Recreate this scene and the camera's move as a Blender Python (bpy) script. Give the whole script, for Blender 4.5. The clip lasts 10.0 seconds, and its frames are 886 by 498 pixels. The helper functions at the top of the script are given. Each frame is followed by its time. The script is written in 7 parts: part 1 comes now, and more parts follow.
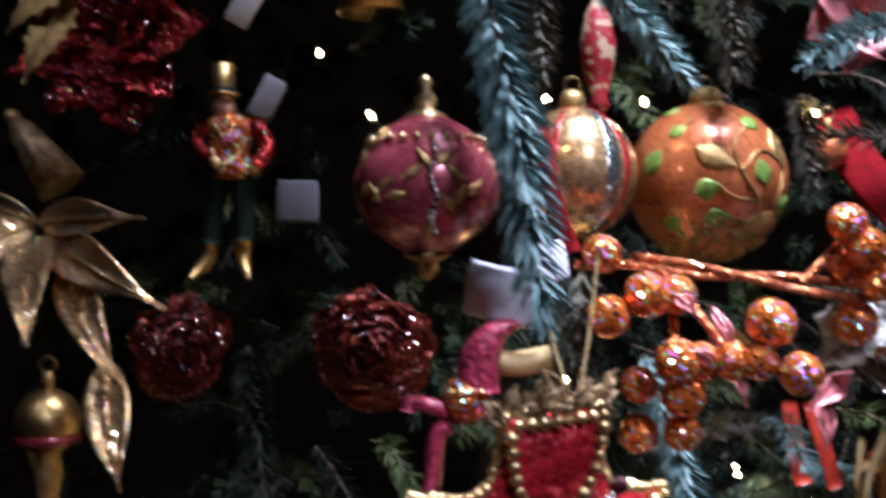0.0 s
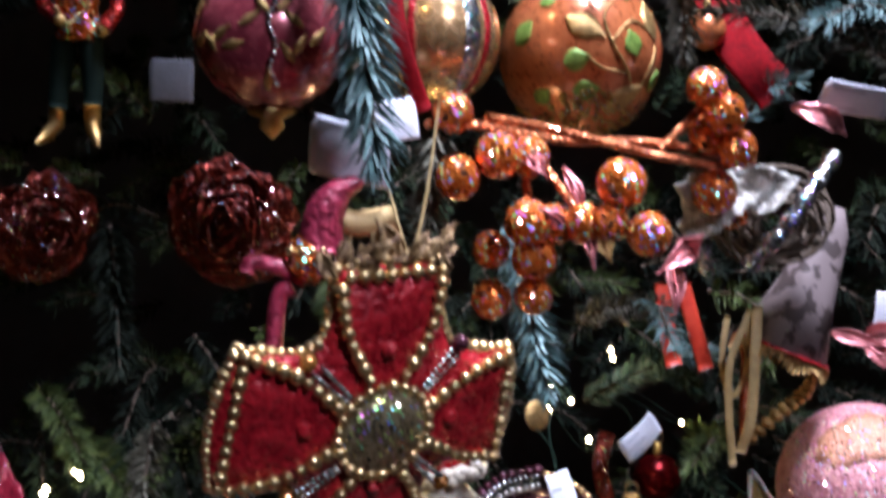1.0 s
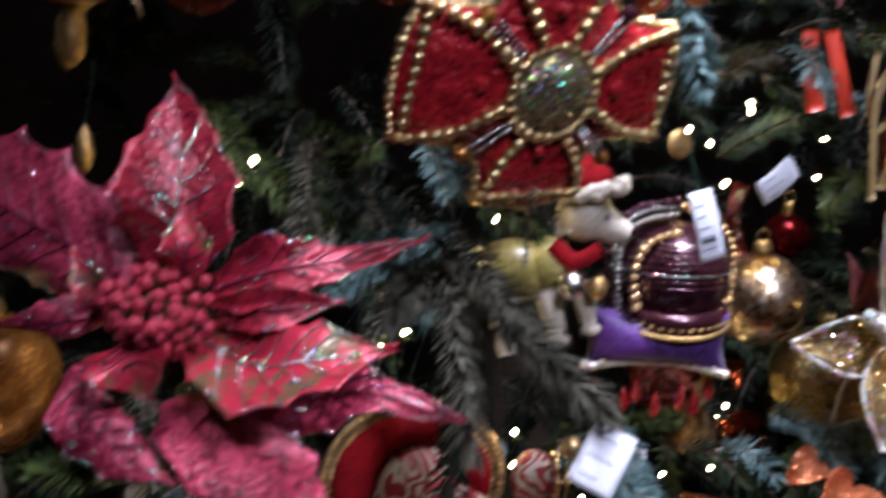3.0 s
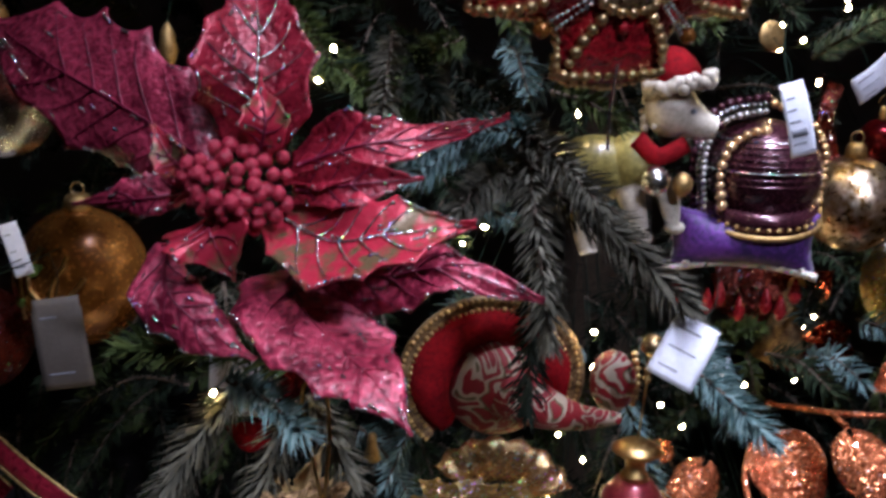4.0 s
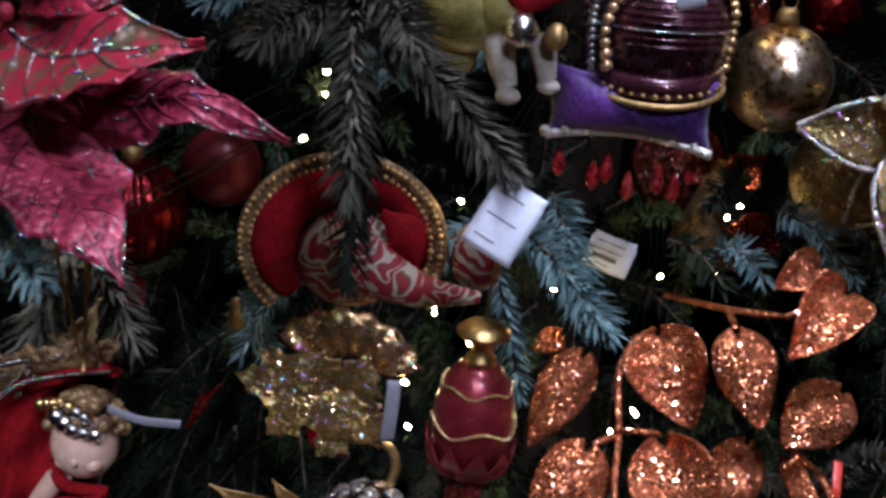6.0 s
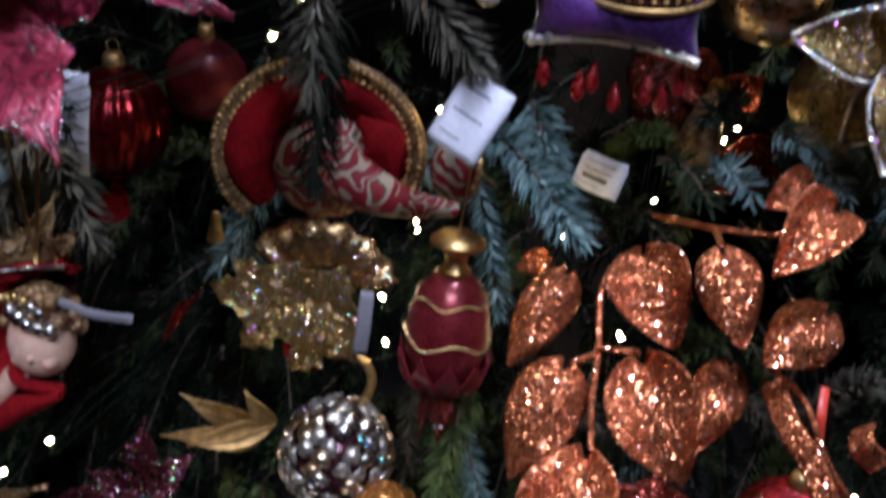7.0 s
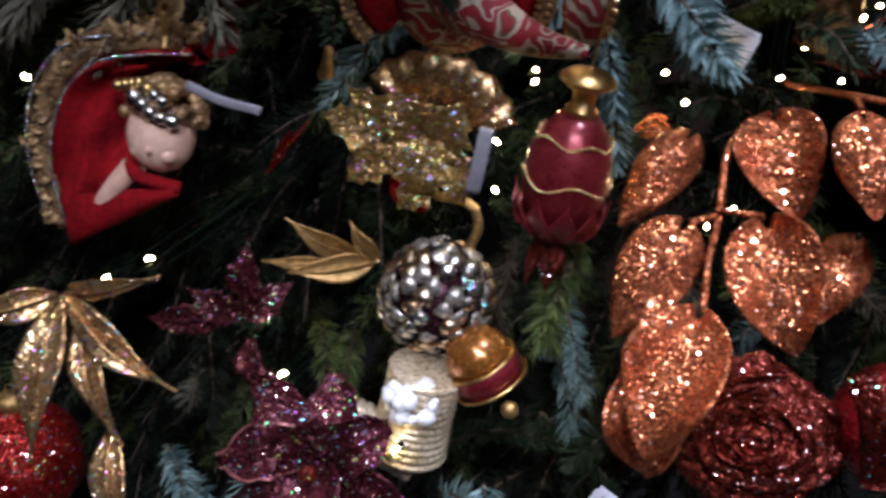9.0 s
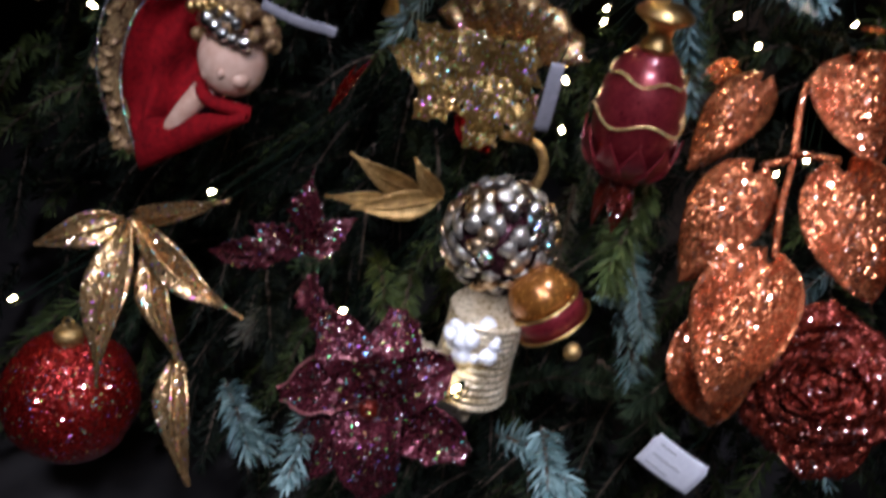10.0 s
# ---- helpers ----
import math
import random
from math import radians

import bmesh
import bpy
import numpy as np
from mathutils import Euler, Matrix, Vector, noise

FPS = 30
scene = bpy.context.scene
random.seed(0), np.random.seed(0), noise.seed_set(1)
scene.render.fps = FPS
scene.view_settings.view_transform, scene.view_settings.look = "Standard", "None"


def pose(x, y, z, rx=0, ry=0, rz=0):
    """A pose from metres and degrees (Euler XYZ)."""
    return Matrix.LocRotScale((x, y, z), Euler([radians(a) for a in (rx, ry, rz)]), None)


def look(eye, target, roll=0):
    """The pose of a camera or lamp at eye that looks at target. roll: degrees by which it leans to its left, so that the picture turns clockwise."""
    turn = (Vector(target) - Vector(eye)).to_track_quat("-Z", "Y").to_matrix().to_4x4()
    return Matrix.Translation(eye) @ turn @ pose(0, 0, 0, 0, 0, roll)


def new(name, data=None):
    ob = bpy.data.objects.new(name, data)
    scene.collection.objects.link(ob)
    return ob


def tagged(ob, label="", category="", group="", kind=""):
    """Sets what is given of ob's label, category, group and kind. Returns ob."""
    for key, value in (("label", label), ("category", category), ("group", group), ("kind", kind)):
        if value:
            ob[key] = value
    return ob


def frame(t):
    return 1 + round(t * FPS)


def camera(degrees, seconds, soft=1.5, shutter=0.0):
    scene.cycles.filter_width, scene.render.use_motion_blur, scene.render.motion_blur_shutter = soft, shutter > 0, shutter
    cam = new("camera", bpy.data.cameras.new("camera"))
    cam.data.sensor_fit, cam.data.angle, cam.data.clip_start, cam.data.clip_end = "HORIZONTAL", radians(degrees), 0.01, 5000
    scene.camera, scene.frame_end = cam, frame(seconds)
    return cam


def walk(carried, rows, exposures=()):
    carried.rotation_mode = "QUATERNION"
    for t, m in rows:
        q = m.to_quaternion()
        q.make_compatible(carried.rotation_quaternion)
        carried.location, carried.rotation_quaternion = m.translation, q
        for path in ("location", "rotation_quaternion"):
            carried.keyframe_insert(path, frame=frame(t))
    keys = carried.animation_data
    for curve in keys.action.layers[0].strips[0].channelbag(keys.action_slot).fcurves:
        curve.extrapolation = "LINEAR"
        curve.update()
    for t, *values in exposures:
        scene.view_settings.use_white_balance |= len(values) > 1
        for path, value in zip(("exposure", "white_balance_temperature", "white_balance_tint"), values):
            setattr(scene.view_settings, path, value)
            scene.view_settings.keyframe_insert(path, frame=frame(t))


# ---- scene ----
cam = camera(44.2, 10.0, soft=3.0, shutter=0.7)
PATH = [
    (0, (0.029, -0.007, 1.502), (-0.007, 1.993, 1.545), -0.6),
    (0.5, (0.062, 0.006, 1.484), (0.109, 2.005, 1.464), -0.2),
    (1, (0.083, 0.014, 1.46), (0.169, 2.009, 1.365), -0.1),
    (1.5, (0.091, 0.009, 1.425), (0.182, 1.998, 1.234), -0.1),
    (2, (0.091, -0.004, 1.401), (0.18, 1.981, 1.167), 0.4),
    (2.5, (0.081, -0.01, 1.369), (0.137, 1.968, 1.084), 0.5),
    (3, (0.041, -0.031, 1.347), (-0.045, 1.937, 1.002), 1.4),
    (3.2, (0.032, -0.032, 1.338), (-0.093, 1.926, 0.951), 2.2),
    (4.3, (0.055, -0.028, 1.305), (-0.238, 1.893, 0.831), 1.1),
    (4.5, (0.065, -0.025, 1.303), (-0.262, 1.885, 0.808), 1.6),
    (5, (0.112, 0.011, 1.29), (-0.182, 1.906, 0.725), 2.3),
    (5.5, (0.161, 0.052, 1.275), (-0.136, 1.928, 0.648), 3.2),
    (6.8, (0.23, 0.095, 1.247), (-0.132, 1.931, 0.539), 4.4),
    (7, (0.234, 0.096, 1.233), (-0.13, 1.92, 0.497), 4.5),
    (7.5, (0.235, 0.095, 1.202), (-0.122, 1.895, 0.406), 5.7),
    (8, (0.232, 0.091, 1.184), (-0.128, 1.878, 0.362), 6.8),
    (8.5, (0.223, 0.091, 1.165), (-0.166, 1.857, 0.311), 7.3),
    (9, (0.202, 0.086, 1.16), (-0.241, 1.833, 0.293), 8.3),
    (9.5, (0.189, 0.078, 1.156), (-0.285, 1.809, 0.272), 9.3),
    (10, (0.186, 0.08, 1.134), (-0.304, 1.781, 0.205), 8.9),
]

walk(cam, [(t, look(eye, target, roll)) for t, eye, target, roll in PATH],
     exposures=[(0, 0.5, 5900, 10), (2.3, 0.6, 6100, 10), (4.5, 0.2, 5850, 11), (5.5, -0.16, 5680, 10), (7, -0.22, 5700, 10), (8, 0.0, 6000, 11), (10, -0.04, 6050, 11)])

# ---- world and lamps: a dim shop hall with ceiling spots over the tree ----
world = bpy.data.worlds.new("hall_dark")
world.use_nodes = True
world.node_tree.nodes["Background"].inputs[0].default_value = (0.5, 0.55, 0.7, 1)
world.node_tree.nodes["Background"].inputs[1].default_value = 0.01
scene.world = world


def spot(at, target, watts, size, cone, colour):
    data = bpy.data.lights.new("ceiling_spot", "SPOT")
    data.energy, data.shadow_soft_size, data.spot_size, data.spot_blend = watts, size, radians(cone), 0.6
    data.color = colour
    ob = new("ceiling_spot", data)
    ob.matrix_world = look(at, target)
    return ob


COOL = (0.93, 0.95, 1.17)
spot((0.45, 0.45, 3.0), (0.37, 0.84, 1.54), 285, 0.24, 41, COOL)
spot((1.0, -1.3, 2.9), (0.06, 0.66, 0.94), 136, 0.08, 27, COOL)
spot((-0.35, -0.9, 2.95), (-0.13, 0.62, 0.70), 75, 0.08, 15, COOL)
spot((0.25, -1.7, 3.0), (0.01, 0.72, 0.64), 190, 0.08, 12, (1.0, 0.95, 0.98))
spot((-0.75, -0.35, 3.0), (-0.40, 0.80, 1.64), 19, 0.08, 14, COOL)


# ---- mesh helpers ----
class Geo:
    """Collects vertices and faces of one part."""

    def __init__(self):
        self.v, self.f = [], []

    def add(self, verts, faces, m=None):
        n = len(self.v)
        self.v += [tuple(m @ Vector(p)) for p in verts] if m is not None else [tuple(p) for p in verts]
        self.f += [tuple(n + i for i in f) for f in faces]
        return self

    def ball(self, c, r, nu=10, nv=7, m=None):
        rx, ry, rz = r if isinstance(r, tuple) else (r, r, r)
        vs = [(c[0], c[1], c[2] + rz)]
        for j in range(1, nv):
            a = math.pi * j / nv
            vs += [(c[0] + rx * math.sin(a) * math.cos(2 * math.pi * i / nu), c[1] + ry * math.sin(a) * math.sin(2 * math.pi * i / nu),
                    c[2] + rz * math.cos(a)) for i in range(nu)]
        vs.append((c[0], c[1], c[2] - rz))
        fs = [(0, 1 + i, 1 + (i + 1) % nu) for i in range(nu)]
        for j in range(nv - 2):
            a, b = 1 + j * nu, 1 + (j + 1) * nu
            fs += [(a + i, b + i, b + (i + 1) % nu, a + (i + 1) % nu) for i in range(nu)]
        a, e = 1 + (nv - 2) * nu, len(vs) - 1
        fs += [(a + i, e, a + (i + 1) % nu) for i in range(nu)]
        return self.add(vs, fs, m)

    def lathe(self, prof, n=28, m=None, wave=None):
        """prof: (radius, height) from top to bottom."""
        vs, fs = [], []
        for r, z in prof:
            for i in range(n):
                a = 2 * math.pi * i / n
                k = r * (wave(a, z) if wave else 1)
                vs.append((k * math.cos(a), k * math.sin(a), z))
        for j in range(len(prof) - 1):
            fs += [(j * n + i, (j + 1) * n + i, (j + 1) * n + (i + 1) % n, j * n + (i + 1) % n) for i in range(n)]
        fs.append(tuple(range(n))[::1])
        fs.append(tuple((len(prof) - 1) * n + i for i in range(n))[::-1])
        return self.add(vs, fs, m)

    def tube(self, pts, r, n=6, closed=False, flat=1.0):
        pts = [Vector(p) for p in pts]
        k = len(pts)
        vs, fs, up = [], [], None
        for j, p in enumerate(pts):
            if closed:
                d = pts[(j + 1) % k] - pts[j - 1]
            else:
                d = pts[min(j + 1, k - 1)] - pts[max(j - 1, 0)]
            d = d.normalized() if d.length > 1e-9 else Vector((0, 0, 1))
            if up is None:
                up = d.orthogonal().normalized() if flat == 1.0 or abs(d.y) > 0.9 else d.cross(Vector((0, 1, 0))).normalized()
            up = (up - d * up.dot(d)).normalized()
            side = d.cross(up)
            rr = r[j] if isinstance(r, (list, tuple)) else r
            vs += [p + up * (rr * math.cos(2 * math.pi * i / n)) + side * (rr * flat * math.sin(2 * math.pi * i / n)) for i in range(n)]
        for j in range(k if closed else k - 1):
            a, b = j * n, ((j + 1) % k) * n
            fs += [(a + i, b + i, b + (i + 1) % n, a + (i + 1) % n) for i in range(n)]
        if not closed:
            fs += [tuple(range(n))[::-1], tuple((k - 1) * n + i for i in range(n))]
        return self.add(vs, fs)

    def sheet(self, fn, nu, nv, thick, m=None):
        """A thin curved plate; fn(u, v) with u in 0..1 and v in -1..1."""
        g = [[Vector(fn(i / nu, -1 + 2 * j / nv)) for j in range(nv + 1)] for i in range(nu + 1)]
        w, vs, back = nv + 1, [], []
        for i in range(nu + 1):
            for j in range(w):
                a = g[min(i + 1, nu)][j] - g[max(i - 1, 0)][j]
                b = g[i][min(j + 1, nv)] - g[i][max(j - 1, 0)]
                n = a.cross(b)
                n = n.normalized() if n.length > 1e-12 else Vector((0, 0, 1))
                vs.append(g[i][j])
                back.append(g[i][j] - n * thick)
        o = len(vs)
        fs = []
        for i in range(nu):
            for j in range(nv):
                q = (i * w + j, (i + 1) * w + j, (i + 1) * w + j + 1, i * w + j + 1)
                fs += [q, tuple(o + t for t in q[::-1])]
        ring = [j for j in range(w)] + [i * w + nv for i in range(1, nu + 1)] + [nu * w + j for j in range(nv - 1, -1, -1)] + [i * w for i in range(nu - 1, 0, -1)]
        for a, b in zip(ring, ring[1:] + ring[:1]):
            fs.append((a, b, o + b, o + a))
        return self.add(vs + back, fs, m)

    def box(self, s, m=None):
        x, y, z = s[0] / 2, s[1] / 2, s[2] / 2
        vs = [(a * x, b * y, c * z) for a in (-1, 1) for b in (-1, 1) for c in (-1, 1)]
        return self.add(vs, [(0, 1, 3, 2), (4, 6, 7, 5), (0, 4, 5, 1), (2, 3, 7, 6), (0, 2, 6, 4), (1, 5, 7, 3)], m)


def mesh_of(name, geo, mats, smooth=True, slots=None):
    me = bpy.data.meshes.new(name)
    me.from_pydata(geo.v, [], geo.f)
    for one in mats if isinstance(mats, (list, tuple)) else [mats]:
        me.materials.append(one)
    if slots:
        me.polygons.foreach_set("material_index", slots)
    me.polygons.foreach_set("use_smooth", [smooth] * len(me.polygons))
    me.update()
    return me


def thing(name, label, category, at, turn=(0, 0, 0), group=""):
    ob = new(name)
    ob.empty_display_size = 0.02
    ob.matrix_basis = pose(*at, *turn)
    return tagged(ob, label, category, group)


def part(name, geo, material, parent, label="", smooth=True, at=None):
    ob = new(name, geo if isinstance(geo, bpy.types.Mesh) else mesh_of(name, geo, material, smooth))
    ob.parent = parent
    if at is not None:
        ob.matrix_basis = at
    if label:
        ob["label"] = label
    return ob


def minus(o, *pts):
    return [Vector(p) - Vector(o) for p in pts]


def curve(pts, n=8):
    """Points of a smooth line through pts."""
    pts = [Vector(p) for p in pts]
    q = [2 * pts[0] - pts[1]] + pts + [2 * pts[-1] - pts[-2]]
    out = []
    for a, b, c, d in zip(q, q[1:], q[2:], q[3:]):
        for i in range(n):
            t = i / n
            out.append(0.5 * (2 * b + (c - a) * t + (2 * a - 5 * b + 4 * c - d) * t * t + (3 * b - a - 3 * c + d) * t ** 3))
    return out + [pts[-1]]


def oval(u):
    return max(0.03, math.sin(math.pi * u ** 0.8)) ** 0.9


def pointed(u):
    return max(0.02, (math.sin(math.pi * min(1, u * 1.02 + 0.02) ** 0.75)) ** 1.15) if u < 1 else 0.02


def heart(u):
    if u < 0.36:
        return max(0.05, 1 - ((0.36 - u) / 0.36) ** 2.4) ** 0.5
    return max(0.02, (1 - ((u - 0.36) / 0.64) ** 1.7) ** 0.8)


def leaf(geo, base, tip, width, shape=pointed, arch=0.1, cup=0.2, jag=0.0, facing=(0, -1, 0.15), thick=0.0012, nu=18, nv=8, ripple=0.0,
         veins=0.0, notch=0.0, seed=0, teeth=7, droop=0.0):
    """A leaf from base to tip whose upper side looks along facing."""
    base, tip = Vector(base), Vector(tip)
    x = tip - base
    size = x.length
    x.normalize()
    n = Vector(facing)
    n = (n - x * n.dot(x)).normalized()
    y = n.cross(x)

    def fn(u, v):
        w = width / 2 * shape(u)
        if jag:
            w *= 1 + jag * (0.55 - abs(math.sin(teeth * math.pi * u + seed)) ** 0.7) * min(1, abs(v) ** 3)
        lx = size * (u + notch * (1 - min(1, abs(v) * 1.6) ** 1.5) * (1 - u) ** 5)
        lz = arch * size * 4 * u * (1 - u) + cup * w * v * v + droop * size * u * u
        lz += ripple * size * math.sin(9 * u + seed + 2.2 * v) * abs(v)
        if veins:
            lz += veins * size * (math.exp(-(v / 0.12) ** 2) - 0.5 * abs(math.sin(math.pi * (teeth * u - 1.6 * abs(v)))))
        return base + x * lx + y * (w * v) + n * lz
    geo.sheet(fn, nu, nv, thick)
    geo.at = fn
    return geo


def along(values, u):
    """A smooth value between those given at even steps of u."""
    f = min(max(u, 0), 1) * (len(values) - 1)
    i = min(int(f), len(values) - 2)
    t = f - i
    t = t * t * (3 - 2 * t)
    return values[i] * (1 - t) + values[i + 1] * t


def blade(spine, widths, facing=(0, -1, 0.2), cup=0.1, fold=0.0, jag=0.0, ripple=0.0, veins=0.0, teeth=5, seed=0, thick=0.0012, nu=40, nv=16, gutter=0.0):
    """A petal that follows a bent spine; widths run from base to tip, fold tips one side towards the viewer."""
    line = curve(spine, 12)
    k = len(line) - 1
    size = sum((b - a).length for a, b in zip(line, line[1:]))
    face = Vector(facing)

    def fn(u, v):
        f = min(max(u, 0), 1) * k
        i = min(int(f), k - 1)
        p = line[i].lerp(line[i + 1], f - i)
        x = (line[min(i + 2, k)] - line[max(i - 1, 0)]).normalized()
        n = (face - x * face.dot(x)).normalized()
        y = n.cross(x)
        h = along(widths, u) / 2
        if jag:
            h *= 1 + jag * (0.5 - abs(math.sin(teeth * math.pi * u + seed + (0.9 if v > 0 else 0))) ** 0.6) * abs(v) ** 3
        z = cup * h * v * v + fold * h * v + gutter * h * (1 - abs(v)) ** 2
        z += ripple * size * math.sin(8 * u + seed + 1.7 * v) * abs(v) + 0.35 * ripple * size * math.sin(21 * u + 2 * seed - 3 * v) * v * v
        if veins:
            z -= veins * size * abs(math.sin(math.pi * (teeth * u - 1.3 * abs(v)))) ** 0.5 * min(1, 4 * abs(v)) * (1 - u) ** 0.3
        return p + y * (h * v) + n * z
    g = Geo()
    g.sheet(fn, nu, nv, thick)
    g.at = fn
    return g


# ---- materials ----
def nodes_of(name):
    mat = bpy.data.materials.new(name)
    mat.use_nodes = True
    nt = mat.node_tree
    return mat, nt, nt.nodes["Principled BSDF"]


def node(nt, kind, **values):
    n = nt.nodes.new(kind)
    for key, value in values.items():
        n.inputs[key].default_value = value
    return n


def surface(name, a, b, rough=0.5, metal=0.0, scale=60.0, bump=0.2, coat=0.0, sheen=0.0, fine=6.0, spread=(0.35, 0.65), size=0.002, spec=0.5):
    """Two colours mixed by a coarse and a fine noise, with relief."""
    mat, nt, p = nodes_of(name)
    tc = nt.nodes.new("ShaderNodeTexCoord")
    n1 = node(nt, "ShaderNodeTexNoise", Scale=scale, Detail=4.0)
    n2 = node(nt, "ShaderNodeTexNoise", Scale=scale * fine, Detail=3.0)
    for n in (n1, n2):
        nt.links.new(tc.outputs["Object"], n.inputs["Vector"])
    add = nt.nodes.new("ShaderNodeMath")
    add.operation = "MULTIPLY_ADD"
    add.inputs[1].default_value = 0.5
    half = nt.nodes.new("ShaderNodeMath")
    half.operation = "MULTIPLY"
    half.inputs[1].default_value = 0.5
    nt.links.new(n1.outputs["Fac"], half.inputs[0])
    nt.links.new(n2.outputs["Fac"], add.inputs[0])
    nt.links.new(half.outputs[0], add.inputs[2])
    ramp = nt.nodes.new("ShaderNodeValToRGB")
    ramp.color_ramp.elements[0].position, ramp.color_ramp.elements[1].position = spread
    ramp.color_ramp.elements[0].color, ramp.color_ramp.elements[1].color = (*a, 1), (*b, 1)
    nt.links.new(add.outputs[0], ramp.inputs[0])
    nt.links.new(ramp.outputs[0], p.inputs["Base Color"])
    bp = node(nt, "ShaderNodeBump", Strength=bump, Distance=size)
    nt.links.new(add.outputs[0], bp.inputs["Height"])
    nt.links.new(bp.outputs[0], p.inputs["Normal"])
    rr = node(nt, "ShaderNodeMapRange")
    rr.inputs["To Min"].default_value, rr.inputs["To Max"].default_value = max(0.03, rough - 0.12), min(1, rough + 0.12)
    nt.links.new(n2.outputs["Fac"], rr.inputs["Value"])
    nt.links.new(rr.outputs[0], p.inputs["Roughness"])
    p.inputs["Metallic"].default_value = metal
    p.inputs["Coat Weight"].default_value = coat
    p.inputs["Coat Roughness"].default_value = 0.08
    p.inputs["Sheen Weight"].default_value = sheen
    p.inputs["Specular IOR Level"].default_value = spec
    return mat


def glitter(name, a, b, grain=0.0011, tilt=0.9, rough=0.25, metal=0.8, flecks=0.12, holes=0.0):
    """Loose flakes glued on a base: each cell is one flake with its own tilt, a few of them iridescent."""
    mat, nt, p = nodes_of(name)
    tc = nt.nodes.new("ShaderNodeTexCoord")
    vo = node(nt, "ShaderNodeTexVoronoi", Scale=1 / grain)
    nt.links.new(tc.outputs["Object"], vo.inputs["Vector"])
    sep = nt.nodes.new("ShaderNodeSeparateColor")
    nt.links.new(vo.outputs["Color"], sep.inputs[0])
    big = node(nt, "ShaderNodeTexNoise", Scale=90.0, Detail=3.0)
    nt.links.new(tc.outputs["Object"], big.inputs["Vector"])
    m1 = nt.nodes.new("ShaderNodeMath")
    m1.operation = "MULTIPLY_ADD"
    m1.inputs[1].default_value = 0.6
    sub = nt.nodes.new("ShaderNodeMath")
    sub.operation = "SUBTRACT"
    sub.inputs[1].default_value = 0.3
    nt.links.new(big.outputs["Fac"], sub.inputs[0])
    nt.links.new(sep.outputs[0], m1.inputs[0])
    nt.links.new(sub.outputs[0], m1.inputs[2])
    mix = nt.nodes.new("ShaderNodeMix")
    mix.data_type = "RGBA"
    mix.inputs[6].default_value, mix.inputs[7].default_value = (*a, 1), (*b, 1)
    nt.links.new(m1.outputs[0], mix.inputs[0])
    hsv = node(nt, "ShaderNodeCombineColor")
    hsv.mode = "HSV"
    hsv.inputs[1].default_value, hsv.inputs[2].default_value = 0.75, 0.95
    nt.links.new(sep.outputs[1], hsv.inputs[0])
    pick = nt.nodes.new("ShaderNodeMath")
    pick.operation = "GREATER_THAN"
    pick.inputs[1].default_value = 1 - flecks
    nt.links.new(sep.outputs[2], pick.inputs[0])
    mix2 = nt.nodes.new("ShaderNodeMix")
    mix2.data_type = "RGBA"
    nt.links.new(pick.outputs[0], mix2.inputs[0])
    nt.links.new(mix.outputs[2], mix2.inputs[6])
    nt.links.new(hsv.outputs[0], mix2.inputs[7])
    geo = nt.nodes.new("ShaderNodeNewGeometry")
    off = nt.nodes.new("ShaderNodeVectorMath")
    off.operation = "SUBTRACT"
    off.inputs[1].default_value = (0.5, 0.5, 0.5)
    nt.links.new(vo.outputs["Color"], off.inputs[0])
    mul = nt.nodes.new("ShaderNodeVectorMath")
    mul.operation = "MULTIPLY_ADD"
    mul.inputs[1].default_value = (tilt, tilt, tilt)
    nt.links.new(off.outputs[0], mul.inputs[0])
    nt.links.new(geo.outputs["Normal"], mul.inputs[2])
    nrm = nt.nodes.new("ShaderNodeVectorMath")
    nrm.operation = "NORMALIZE"
    nt.links.new(mul.outputs[0], nrm.inputs[0])
    big2 = node(nt, "ShaderNodeTexVoronoi", Scale=0.36 / grain)
    nt.links.new(tc.outputs["Object"], big2.inputs["Vector"])
    sep2 = nt.nodes.new("ShaderNodeSeparateColor")
    nt.links.new(big2.outputs["Color"], sep2.inputs[0])
    near = nt.nodes.new("ShaderNodeMath")
    near.operation = "LESS_THAN"
    near.inputs[1].default_value = 0.38
    nt.links.new(big2.outputs["Distance"], near.inputs[0])
    some = nt.nodes.new("ShaderNodeMath")
    some.operation = "GREATER_THAN"
    some.inputs[1].default_value = 0.64
    nt.links.new(sep2.outputs[2], some.inputs[0])
    flake = nt.nodes.new("ShaderNodeMath")
    flake.operation = "MULTIPLY"
    nt.links.new(near.outputs[0], flake.inputs[0])
    nt.links.new(some.outputs[0], flake.inputs[1])
    off2 = nt.nodes.new("ShaderNodeVectorMath")
    off2.operation = "SUBTRACT"
    off2.inputs[1].default_value = (0.5, 0.5, 0.5)
    nt.links.new(big2.outputs["Color"], off2.inputs[0])
    mul2 = nt.nodes.new("ShaderNodeVectorMath")
    mul2.operation = "MULTIPLY_ADD"
    mul2.inputs[1].default_value = (1.1, 1.1, 1.1)
    nt.links.new(off2.outputs[0], mul2.inputs[0])
    nt.links.new(geo.outputs["Normal"], mul2.inputs[2])
    nrm2 = nt.nodes.new("ShaderNodeVectorMath")
    nrm2.operation = "NORMALIZE"
    nt.links.new(mul2.outputs[0], nrm2.inputs[0])
    choose = nt.nodes.new("ShaderNodeMix")
    choose.data_type = "VECTOR"
    nt.links.new(flake.outputs[0], choose.inputs[0])
    nt.links.new(nrm.outputs[0], choose.inputs[4])
